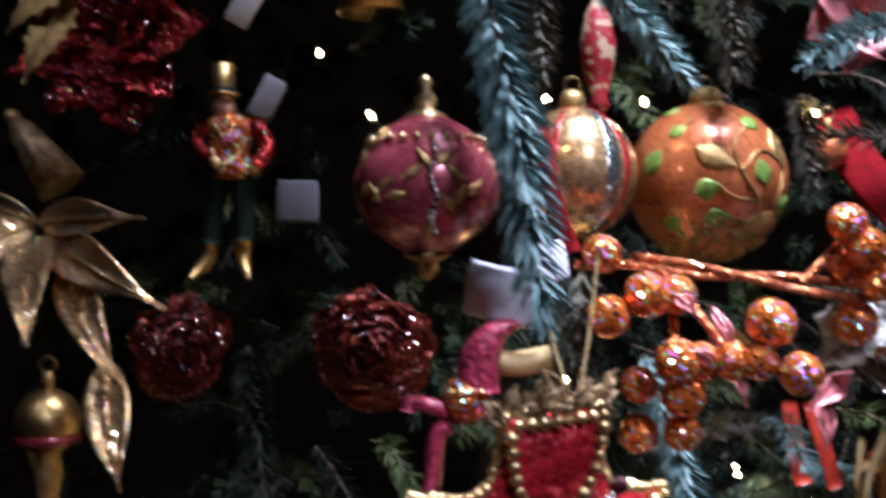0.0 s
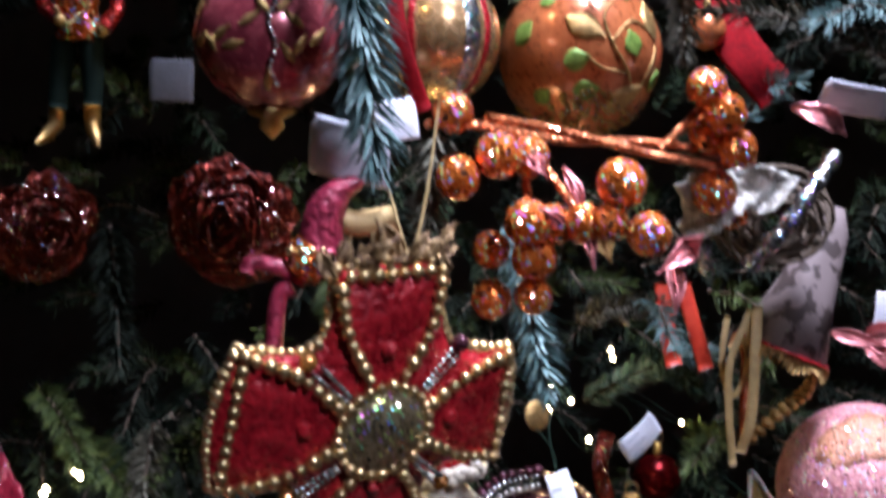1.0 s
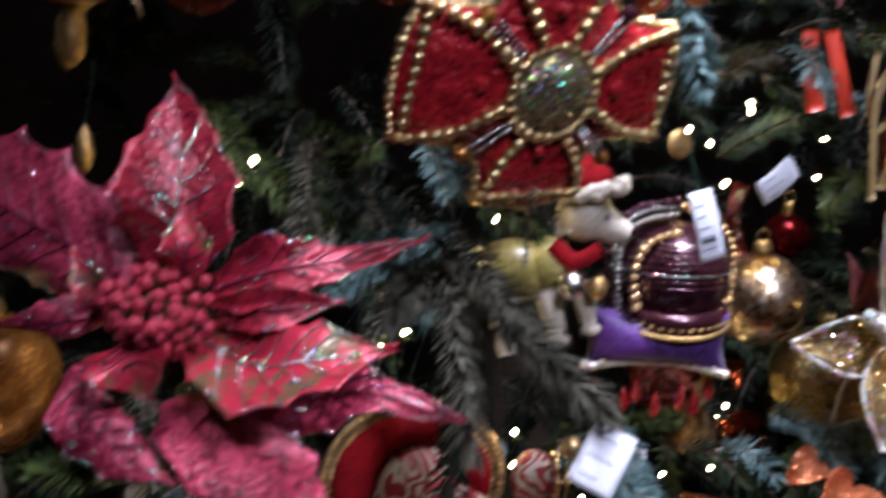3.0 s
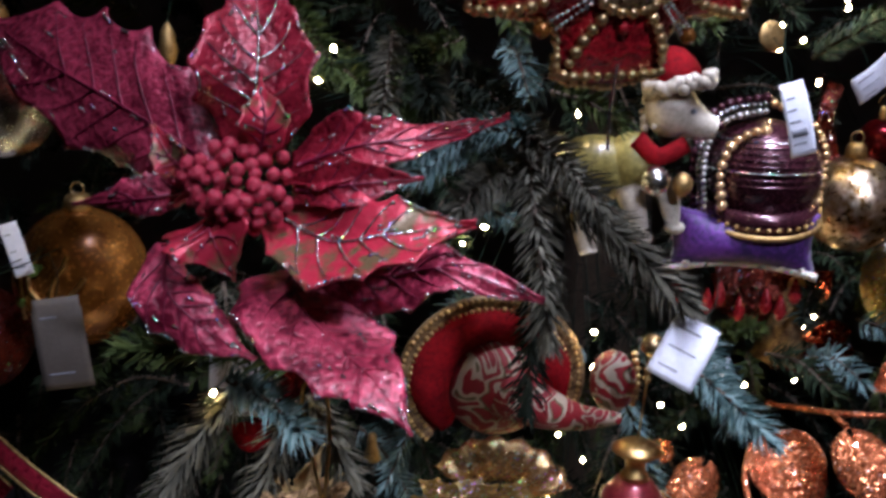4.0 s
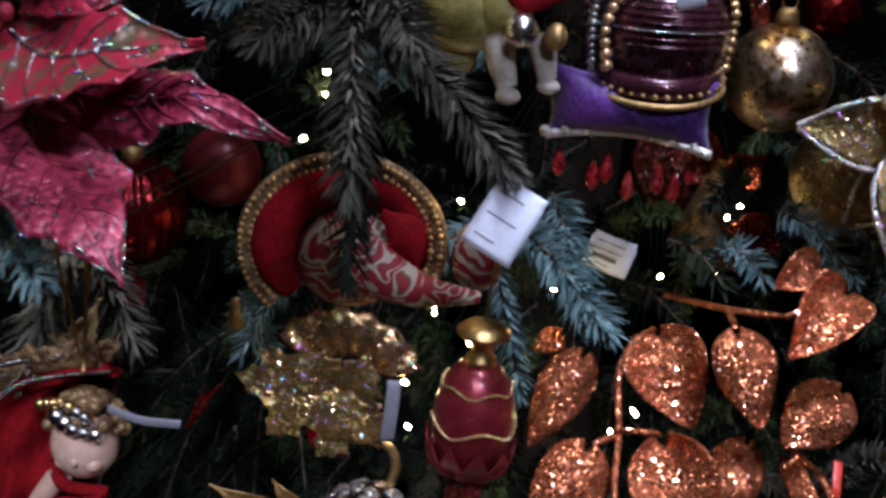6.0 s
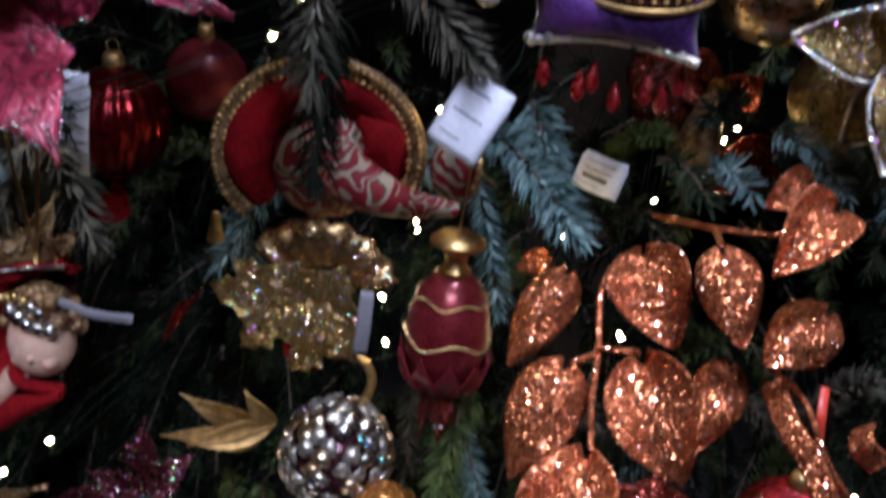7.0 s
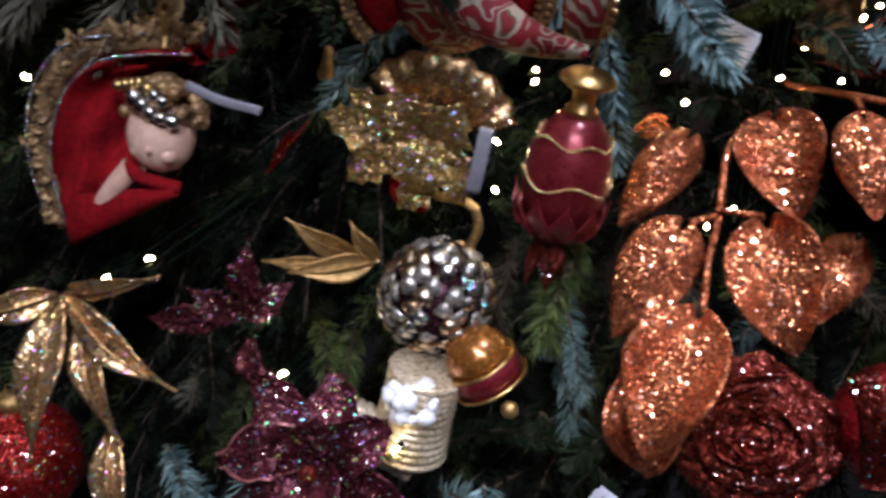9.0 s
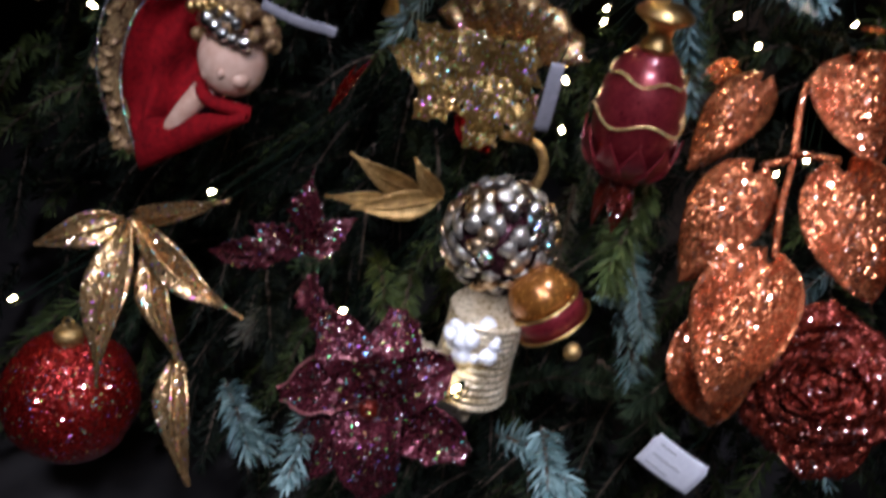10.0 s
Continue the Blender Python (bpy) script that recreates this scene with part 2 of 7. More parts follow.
    nt.links.new(nrm2.outputs[0], choose.inputs[5])
    nt.links.new(choose.outputs[1], p.inputs["Normal"])
    mix3 = nt.nodes.new("ShaderNodeMix")
    mix3.data_type = "RGBA"
    mix3.inputs[7].default_value = tuple(min(1, 0.35 + 0.65 * c) for c in b) + (1,)
    nt.links.new(flake.outputs[0], mix3.inputs[0])
    nt.links.new(mix2.outputs[2], mix3.inputs[6])
    nt.links.new(mix3.outputs[2], p.inputs["Base Color"])
    rmix = nt.nodes.new("ShaderNodeMapRange")
    rmix.inputs["To Min"].default_value, rmix.inputs["To Max"].default_value = rough, 0.16
    nt.links.new(flake.outputs[0], rmix.inputs["Value"])
    nt.links.new(rmix.outputs[0], p.inputs["Roughness"])
    mmix = nt.nodes.new("ShaderNodeMapRange")
    mmix.inputs["To Min"].default_value, mmix.inputs["To Max"].default_value = metal, 1.0
    nt.links.new(flake.outputs[0], mmix.inputs["Value"])
    nt.links.new(mmix.outputs[0], p.inputs["Metallic"])
    return mat


def foliage(name, low, high, rough=0.6, spec=0.3):
    """Needles: each one has its own tone between low and high."""
    mat, nt, p = nodes_of(name)
    geo = nt.nodes.new("ShaderNodeNewGeometry")
    tc = nt.nodes.new("ShaderNodeTexCoord")
    nz = node(nt, "ShaderNodeTexNoise", Scale=35.0, Detail=2.0)
    nt.links.new(tc.outputs["Object"], nz.inputs["Vector"])
    av = nt.nodes.new("ShaderNodeMath")
    av.operation = "MULTIPLY"
    nt.links.new(geo.outputs["Random Per Island"], av.inputs[0])
    nt.links.new(nz.outputs["Fac"], av.inputs[1])
    ramp = nt.nodes.new("ShaderNodeValToRGB")
    ramp.color_ramp.elements[1].position = 0.6
    ramp.color_ramp.elements[0].color, ramp.color_ramp.elements[1].color = (*low, 1), (*high, 1)
    nt.links.new(av.outputs[0], ramp.inputs[0])
    nt.links.new(ramp.outputs[0], p.inputs["Base Color"])
    p.inputs["Roughness"].default_value = rough
    p.inputs["Specular IOR Level"].default_value = spec
    return mat


def glow(name, colour, strength):
    mat, nt, p = nodes_of(name)
    p.inputs["Base Color"].default_value = (*colour, 1)
    p.inputs["Emission Color"].default_value = (*colour, 1)
    p.inputs["Emission Strength"].default_value = strength
    return mat


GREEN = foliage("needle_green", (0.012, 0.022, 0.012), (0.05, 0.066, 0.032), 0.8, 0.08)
# darker copy of the green needles, the inner tree's shade put into its colour
SHADEGREEN = foliage("needle_dark_shaded", (0.008, 0.012, 0.009), (0.027, 0.031, 0.021), 0.9, 0.04)
OLIVE = foliage("needle_olive", (0.03, 0.05, 0.012), (0.12, 0.15, 0.04))
TEAL = foliage("needle_frosted", (0.07, 0.135, 0.13), (0.33, 0.45, 0.43))
GREY = foliage("needle_grey", (0.045, 0.042, 0.03), (0.185, 0.17, 0.122), 0.7, 0.2)
BARK = surface("twig_bark", (0.035, 0.022, 0.014), (0.12, 0.08, 0.05), 0.8, scale=200)
WIRE = surface("green_wire", (0.005, 0.012, 0.007), (0.01, 0.02, 0.012), 0.8, spec=0.08)
LED = glow("warm_bulb", (1.0, 0.74, 0.34), 130.0)
GOLD = surface("gold_foil", (0.5, 0.28, 0.08), (0.85, 0.6, 0.25), 0.34, 1.0, scale=120, bump=0.35)
OLDGOLD = surface("worn_gold", (0.26, 0.15, 0.05), (0.7, 0.46, 0.18), 0.42, 0.85, scale=160, bump=0.5)
BEADGOLD = surface("bead_gold", (0.5, 0.28, 0.08), (0.97, 0.74, 0.4), 0.26, 0.92, scale=300, bump=0.15)
ANTIQUE = surface("antique_gold_glass", (0.36, 0.19, 0.06), (0.85, 0.72, 0.55), 0.3, 1.0, scale=32, bump=0.25, spread=(0.4, 0.62))
REDFOIL = surface("dark_red_foil", (0.05, 0.001, 0.003), (0.22, 0.007, 0.01), 0.22, 0.8, scale=60)
SEAMPINK = glitter("seam_sugar", (0.3, 0.02, 0.04), (0.65, 0.14, 0.17), 0.0011, 0.7, 0.35, 0.3, 0.02)
SILVER = surface("silvered_glass", (0.5, 0.47, 0.44), (0.9, 0.87, 0.82), 0.24, 1.0, scale=90, bump=0.3)
WORNSILVER = surface("worn_silver", (0.12, 0.1, 0.08), (0.62, 0.58, 0.52), 0.34, 0.8, scale=70, bump=0.5, spread=(0.42, 0.58))
CRUSHED = surface("crushed_silver_foil", (0.2, 0.18, 0.14), (0.75, 0.72, 0.66), 0.4, 0.6, scale=110, bump=1.0, size=0.006, spread=(0.4, 0.6))
CREAMGOLD = surface("cream_gold_glaze", (0.36, 0.26, 0.13), (0.85, 0.74, 0.54), 0.3, 0.4, scale=60, bump=0.5, coat=0.4)
SNOW = surface("white_flock", (0.8, 0.8, 0.82), (0.92, 0.92, 0.94), 0.5, scale=200, bump=0.6)
# greyed copy of the white tag card, its tone stands in for shade
SHADEGREY = surface("shade_grey_card", (0.17, 0.165, 0.185), (0.24, 0.23, 0.26), 0.7, scale=40, bump=0.05)
SILVERGLIT = glitter("silver_glitter", (0.35, 0.33, 0.3), (0.9, 0.88, 0.85), 0.0016, 0.7, 0.2, 0.95, 0.15)
GOLDGLIT = glitter("gold_glitter", (0.14, 0.08, 0.018), (0.56, 0.36, 0.12), 0.0010, 0.9, 0.28, 0.8, 0.05)
PALEGOLD = glitter("pale_gold_glitter", (0.36, 0.17, 0.04), (0.95, 0.64, 0.32), 0.0011, 0.5, 0.27, 0.88, 0.05)
COPPER = glitter("copper_glitter", (0.22, 0.032, 0.013), (0.95, 0.31, 0.12), 0.0013, 1.08, 0.24, 0.74, 0.0)
ORANGEGLIT = glitter("orange_glitter", (0.4, 0.05, 0.006), (0.95, 0.26, 0.04), 0.0018, 0.9, 0.24, 0.6, 0.14)
REDGLIT = glitter("red_glitter", (0.13, 0.003, 0.004), (0.5, 0.024, 0.016), 0.0013, 0.9, 0.25, 0.7, 0.02)
MAROON = glitter("maroon_glitter", (0.025, 0.004, 0.007), (0.15, 0.026, 0.038), 0.0013, 0.9, 0.27, 0.55, 0.02)
ROSECOPPER = glitter("rose_copper_glitter", (0.05, 0.005, 0.004), (0.34, 0.05, 0.026), 0.0013, 1.0, 0.26, 0.7, 0.0)
TANGLIT = glitter("tan_sugar", (0.32, 0.11, 0.05), (0.62, 0.3, 0.19), 0.0011, 0.7, 0.5, 0.12, 0.02)
DISCGLIT = glitter("olive_glitter", (0.13, 0.1, 0.045), (0.55, 0.44, 0.24), 0.0015, 0.8, 0.3, 0.75, 0.08)
SNOWGLIT = glitter("cream_glitter", (0.5, 0.45, 0.36), (0.92, 0.88, 0.8), 0.0014, 0.6, 0.3, 0.6, 0.1)
DARKROSE = glitter("dark_rose_glitter", (0.025, 0.002, 0.002), (0.2, 0.02, 0.008), 0.0013, 0.9, 0.28, 0.65, 0.01)
PINKGLIT = glitter("sugared_pink", (0.34, 0.07, 0.09), (0.72, 0.36, 0.36), 0.0011, 0.7, 0.5, 0.12, 0.03)
RED = surface("red_velvet", (0.1, 0.001, 0.003), (0.27, 0.005, 0.009), 0.9, scale=45, sheen=0.0, spec=0.12, bump=0.5)
REDENAMEL = surface("red_enamel", (0.2, 0.003, 0.008), (0.56, 0.018, 0.028), 0.28, 0.25, scale=70, bump=1.0, size=0.006, coat=0.6, fine=3)
BURGUNDY = surface("burgundy_lacquer", (0.13, 0.007, 0.014), (0.27, 0.03, 0.036), 0.32, 0.45, scale=60, coat=0.5)
PINK = surface("poinsettia_cloth", (0.11, 0.005, 0.018), (0.5, 0.05, 0.1), 0.36, 0.2, scale=24, bump=0.9, size=0.005, fine=9, coat=0.25, spread=(0.4, 0.6))
DARKPINK = surface("petal_shadow_dye", (0.08, 0.003, 0.014), (0.2, 0.012, 0.04), 0.4, 0.1, scale=60)
PINKBERRY = surface("berry_red", (0.25, 0.006, 0.02), (0.45, 0.03, 0.06), 0.4, 0.0, scale=300, bump=0.8)
ORANGE = surface("orange_satin", (0.42, 0.1, 0.03), (0.65, 0.2, 0.07), 0.3, 0.45, scale=30, bump=0.08, coat=0.8)
MAUVE = surface("mauve_lacquer", (0.24, 0.028, 0.045), (0.43, 0.085, 0.1), 0.26, 0.35, scale=24, coat=0.7, bump=0.12)
CHAMPAGNE = surface("champagne_glass", (0.5, 0.27, 0.1), (0.8, 0.52, 0.27), 0.26, 0.75, scale=26, coat=0.6, bump=0.15)
AMBER = surface("amber_glass", (0.22, 0.07, 0.012), (0.45, 0.18, 0.035), 0.25, 0.55, scale=40, coat=0.5)
GREENPAINT = surface("leaf_green_glitter", (0.08, 0.16, 0.02), (0.28, 0.4, 0.08), 0.4, 0.3, scale=300)
PURPLE = surface("purple_velvet", (0.02, 0.003, 0.06), (0.11, 0.02, 0.2), 0.6, scale=40, sheen=0.1, bump=0.6, spread=(0.42, 0.6))
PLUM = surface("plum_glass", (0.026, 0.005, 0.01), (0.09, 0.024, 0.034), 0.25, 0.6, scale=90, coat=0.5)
BROCADE = surface("brown_brocade", (0.1, 0.05, 0.025), (0.42, 0.27, 0.12), 0.5, 0.5, scale=110, spread=(0.42, 0.6))
CARD = surface("tag_card", (0.72, 0.72, 0.8), (0.86, 0.86, 0.92), 0.6, scale=40, bump=0.05)
TAUPE = surface("taupe_card", (0.08, 0.066, 0.055), (0.115, 0.095, 0.08), 0.6, scale=60, bump=0.05)
INK = surface("ink", (0.12, 0.12, 0.14), (0.25, 0.25, 0.28), 0.6)
SKIN = surface("painted_porcelain", (0.55, 0.32, 0.23), (0.72, 0.48, 0.37), 0.18, scale=30, bump=0.03, coat=0.8)
CREAM = surface("cream_porcelain", (0.38, 0.32, 0.24), (0.6, 0.53, 0.43), 0.35, scale=50, bump=0.1, coat=0.3)
DOGYELLOW = surface("mustard_glaze", (0.14, 0.11, 0.03), (0.34, 0.28, 0.08), 0.38, scale=35, coat=0.3, bump=0.5)
STRAW = surface("straw_ribbon", (0.4, 0.26, 0.1), (0.6, 0.42, 0.18), 0.6, scale=90)
REDRIBBON = surface("red_satin", (0.55, 0.03, 0.015), (0.75, 0.08, 0.04), 0.35, scale=60)
DULLPINK = surface("dusty_pink_foil", (0.4, 0.11, 0.12), (0.65, 0.26, 0.25), 0.3, 0.6, scale=90)
FABRIC = surface("taupe_print", (0.045, 0.028, 0.024), (0.17, 0.125, 0.118), 0.7, scale=30, spread=(0.43, 0.47), fine=2)
PAISLEY = surface("paisley_brocade", (0.26, 0.006, 0.012), (0.4, 0.28, 0.17), 0.6, 0.1, scale=70, spread=(0.5, 0.54), fine=1.5)


def scrollwork(name, ground, pale, third, scale=27.0):
    """A woven pattern of swirling scrolls in two colours on a ground."""
    mat, nt, p = nodes_of(name)
    tc = nt.nodes.new("ShaderNodeTexCoord")
    wave = node(nt, "ShaderNodeTexNoise", Scale=scale, Detail=1.0, Distortion=1.2)
    nt.links.new(tc.outputs["Object"], wave.inputs["Vector"])
    ramp = nt.nodes.new("ShaderNodeValToRGB")
    ramp.color_ramp.interpolation = "CONSTANT"
    ramp.color_ramp.elements[0].color, ramp.color_ramp.elements[1].color = (*ground, 1), (*ground, 1)
    ramp.color_ramp.elements[1].position = 0.72
    for at, colour in ((0.35, pale), (0.38, ground), (0.48, pale), (0.535, third), (0.56, ground), (0.65, pale)):
        one = ramp.color_ramp.elements.new(at)
        one.color = (*colour, 1)
    nt.links.new(wave.outputs["Fac"], ramp.inputs[0])
    nt.links.new(ramp.outputs[0], p.inputs["Base Color"])
    weave = node(nt, "ShaderNodeTexNoise", Scale=900.0, Detail=2.0)
    nt.links.new(tc.outputs["Object"], weave.inputs["Vector"])
    both = nt.nodes.new("ShaderNodeMath")
    both.operation = "ADD"
    nt.links.new(wave.outputs["Fac"], both.inputs[0])
    nt.links.new(weave.outputs["Fac"], both.inputs[1])
    bp = node(nt, "ShaderNodeBump", Strength=0.4, Distance=0.002)
    nt.links.new(both.outputs[0], bp.inputs["Height"])
    nt.links.new(bp.outputs[0], p.inputs["Normal"])
    p.inputs["Roughness"].default_value = 0.6
    return mat


PAISLEYCLOTH = scrollwork("paisley_cloth", (0.2, 0.003, 0.008), (0.36, 0.29, 0.21), (0.09, 0.08, 0.03))
CRIMSON = surface("crimson_petal", (0.09, 0.003, 0.01), (0.42, 0.022, 0.045), 0.3, 0.25, scale=24, bump=0.8, size=0.005, fine=9)
WORNPETAL = surface("worn_petal", (0.13, 0.085, 0.04), (0.42, 0.022, 0.045), 0.32, 0.25, scale=16, bump=0.8, size=0.005, fine=6, spread=(0.41, 0.5))
TROUSER = surface("bottle_green", (0.004, 0.011, 0.009), (0.011, 0.022, 0.016), 0.7, spec=0.12)
# unseen walls and ceiling, made pale to bounce fill light onto the tree
HALLWALL = surface("hall_bounce_paint", (0.38, 0.35, 0.37), (0.46, 0.42, 0.45), 0.9, scale=3)

# ---- hall ----
FLOOR = surface("hall_floor", (0.04, 0.035, 0.035), (0.07, 0.06, 0.055), 0.6, scale=5)
for name, size, at in (("floor", (7, 7, 0.1), (0, 0.5, -0.05)), ("ceiling", (7, 7, 0.1), (0, 0.5, 3.25)),
                       ("wall_north", (7, 0.1, 3.2), (0, 4.05, 1.6)), ("wall_south", (7, 0.1, 3.2), (0, -3.05, 1.6)),
                       ("wall_east", (0.1, 7, 3.2), (3.55, 0.5, 1.6)), ("wall_west", (0.1, 7, 3.2), (-3.55, 0.5, 1.6))):
    box = new(name, mesh_of(name, Geo().box(size), FLOOR if name == "floor" else HALLWALL, False))
    box.location = at
    tagged(box, kind="structure")

# ---- the tree ----
tree = thing("christmas_tree", "large artificial fir tree with frosted branch tips, densely decorated", "christmas tree", (0.1, 1.75, 0))
TRUNK = Vector((0.1, 1.75, 0))
part("trunk", Geo().lathe([(0.02, 2.9), (0.06, 1.5), (0.08, 0.3), (0.09, 0.0)], 14, wave=lambda a, z: 1 + 0.08 * math.sin(5 * a + 9 * z)), BARK, tree)
rnd = random.Random(7)


def branch(a, b, length=0.022, per=900, mat=None, sag=0.12, wide=0.0011, flat=0.75, seed=0, tipfan=True, thickness=0.0022):
    """A fir twig from a to b (world places) with its needles, as parts of the tree."""
    r = random.Random(seed)
    a, b = Vector(a), Vector(b)
    mid = (a + b) / 2 + Vector((0, 0, sag * (b - a).length))
    line = curve([a - TRUNK, mid - TRUNK, b - TRUNK], 8)
    stem = part("branch", Geo().tube(line, [thickness * (1.2 - 0.8 * i / len(line)) for i in range(len(line))], 5), BARK, tree)
    size = (b - a).length
    vs, fs = [], []
    count = int(per * size)
    view = Vector((0, -1, 0.25))
    for k in range(count):
        t = (k + r.random()) / count
        f = t * (len(line) - 1)
        i = min(int(f), len(line) - 2)
        p = line[i].lerp(line[i + 1], f - i)
        d = (line[i + 1] - line[i]).normalized()
        side = d.cross(view)
        side = side.normalized() if side.length > 0.05 else Vector((1, 0, 0))
        up = side.cross(d)
        ang = r.uniform(0, 2 * math.pi)
        out = side * math.cos(ang) + up * (math.sin(ang) * flat)
        lean = r.uniform(0.55, 1.0) if t < 0.9 or not tipfan else r.uniform(0.9, 2.2)
        q = (out + d * lean).normalized()
        ln = length * r.uniform(0.75, 1.15) * (1.0 if t < 0.85 else 1.0 - (t - 0.85) * 2.2)
        q2 = (q + d * 0.35 + Vector((0, 0, r.uniform(-0.15, 0.2)))).normalized()
        s = q.cross(d)
        s = s.normalized() if s.length > 1e-6 else side
        n = len(vs)
        w = wide * r.uniform(0.8, 1.2)
        e = s.cross(q)
        m = p + q * (ln * 0.55)
        vs += [p + s * w * 0.6, p - s * w * 0.6, p + e * w * 0.6, m + s * w, m - s * w, m + e * w * 0.8, p + q * (ln * 0.6) + q2 * (ln * 0.42)]
        fs += [(n, n + 1, n + 4, n + 3), (n + 1, n + 2, n + 5, n + 4), (n + 2, n, n + 3, n + 5), (n + 3, n + 4, n + 6), (n + 4, n + 5, n + 6), (n + 5, n + 3, n + 6)]
    g = Geo()
    g.v, g.f = [tuple(v) for v in vs], fs
    tagged(part("needles", g, mat or GREEN, stem, smooth=False), kind="stuff")
    return stem


# branches that reach out among the ornaments
def twigs_at(rows, seed):
    for k, (a, b, mat, ln) in enumerate(rows):
        branch(a, b, ln, 2300, mat, 0.06, 0.0013, 0.85, seed=seed + k)


# upper twigs
twigs_at([
    ((0.0368, 0.6600, 1.7112), (0.0644, 0.6000, 1.5495), TEAL, 0.028),
    ((0.0581, 0.6200, 1.6098), (0.0729, 0.6000, 1.4771), TEAL, 0.029),
    ((0.1199, 0.8000, 1.7284), (0.1876, 0.7600, 1.6362), TEAL, 0.024),
    ((0.0945, 0.8500, 1.7519), (0.0895, 0.8000, 1.6446), GREY, 0.022),
    ((0.2531, 0.9000, 1.7546), (0.2413, 0.8400, 1.6541), GREY, 0.026),
    ((0.3766, 0.8500, 1.6940), (0.2854, 0.8000, 1.6545), TEAL, 0.022),
    ((0.3276, 0.9500, 1.6532), (0.3137, 0.8800, 1.5732), GREY, 0.022),
    ((-0.3194, 0.9500, 1.5816), (-0.1890, 0.8800, 1.6232), SHADEGREEN, 0.026),
    ((-0.0732, 1.0000, 1.7088), (-0.0081, 0.9500, 1.7227), GREEN, 0.024),
    ((0.1104, 0.7400, 1.5020), (0.1036, 0.7200, 1.4420), GREY, 0.024),
], 0)
# twigs round the cross
twigs_at([
    ((0.1616, 0.8000, 1.4396), (0.1850, 0.7400, 1.3295), TEAL, 0.024),
    ((0.2719, 1.1000, 1.2541), (0.3766, 1.0000, 1.3155), TEAL, 0.022),
    ((0.2644, 1.1000, 1.3354), (0.3169, 1.0000, 1.3573), GREY, 0.022),
    ((0.3068, 1.0800, 1.3368), (0.3564, 1.0000, 1.2836), GREEN, 0.022),
    ((-0.1668, 0.9800, 1.4353), (-0.1348, 0.8800, 1.3242), SHADEGREEN, 0.026),
    ((-0.2209, 0.9500, 1.2983), (-0.1541, 0.8600, 1.2450), OLIVE, 0.022),
    ((-0.1135, 0.9000, 1.2756), (-0.1104, 0.8200, 1.1953), GREY, 0.024),
    ((-0.0552, 0.8800, 1.2413), (-0.0049, 0.8000, 1.2215), SHADEGREEN, 0.026),
    ((0.0246, 0.8000, 1.2386), (0.0758, 0.7600, 1.2220), OLIVE, 0.02),
], 10)
# twigs round the poinsettia
twigs_at([
    ((0.0189, 0.7800, 1.2124), (-0.0670, 0.7000, 1.2019), TEAL, 0.02),
    ((0.0359, 0.8000, 1.1898), (-0.0373, 0.7200, 1.1571), GREY, 0.022),
    ((-0.0210, 0.8000, 1.2211), (0.0677, 0.7000, 1.1672), GREY, 0.026),
    ((0.0091, 0.7600, 1.1938), (0.0327, 0.6800, 1.0799), GREY, 0.026),
    ((0.0316, 0.7400, 1.1737), (0.1244, 0.7000, 1.1052), GREY, 0.028),
    ((0.0215, 0.7600, 1.1151), (0.0162, 0.7400, 1.0069), SHADEGREEN, 0.026),
    ((0.1019, 0.8200, 1.0419), (0.1923, 0.7200, 1.0038), TEAL, 0.024),
    ((-0.1386, 0.6600, 1.0597), (-0.2352, 0.6000, 1.0883), OLIVE, 0.022),
], 19)
# twigs round the poinsettia
twigs_at([
    ((-0.1801, 0.6400, 1.0547), (-0.1113, 0.5800, 1.0445), TEAL, 0.022),
    ((-0.1865, 0.6800, 1.0362), (-0.2363, 0.6400, 0.9527), GREY, 0.028),
    ((-0.1387, 0.6600, 1.0350), (-0.1655, 0.6400, 0.9521), GREY, 0.026),
    ((-0.1363, 0.6800, 1.0322), (-0.0979, 0.6600, 0.9760), GREY, 0.026),
    ((-0.2031, 0.9500, 1.2547), (-0.1208, 0.8600, 1.2248), OLIVE, 0.026),
    ((-0.1201, 0.9500, 1.2674), (-0.0706, 0.8400, 1.2240), SHADEGREEN, 0.028),
], 27)
# tufts beside the dog and the flower's tip
twigs_at([
    ((-0.0005, 0.8000, 1.2143), (0.0561, 0.7800, 1.1560), GREY, 0.026),
    ((-0.0215, 0.7600, 1.2054), (-0.0646, 0.7000, 1.1877), TEAL, 0.020),
    ((-0.0084, 0.7600, 1.1854), (-0.0329, 0.7000, 1.1659), GREY, 0.022),
    ((-0.1875, 0.9500, 1.2368), (-0.0982, 0.8600, 1.2316), GREEN, 0.026),
    ((-0.0595, 0.9500, 1.2706), (-0.1077, 0.8600, 1.2358), OLIVE, 0.024),
], 60)
# lower twigs
twigs_at([
    ((0.0945, 0.9200, 0.9643), (0.1294, 0.8600, 0.8777), TEAL, 0.02),
    ((0.1173, 0.8400, 0.8214), (0.1097, 0.7600, 0.7750), OLIVE, 0.024),
    ((0.1026, 0.9000, 0.7463), (0.1436, 0.8200, 0.6997), TEAL, 0.018),
    ((0.1406, 0.8400, 1.0526), (0.1746, 0.7600, 0.9965), TEAL, 0.026),
    ((0.1768, 1.1500, 0.9286), (0.2361, 1.0500, 0.9881), OLIVE, 0.02),
    ((0.3794, 0.9500, 0.7810), (0.4141, 0.8800, 0.8642), GREY, 0.022),
    ((-0.1702, 0.7400, 0.5939), (-0.1153, 0.6800, 0.5876), TEAL, 0.022),
    ((0.0903, 0.7600, 0.6369), (0.1136, 0.7000, 0.6247), TEAL, 0.022),
], 33)
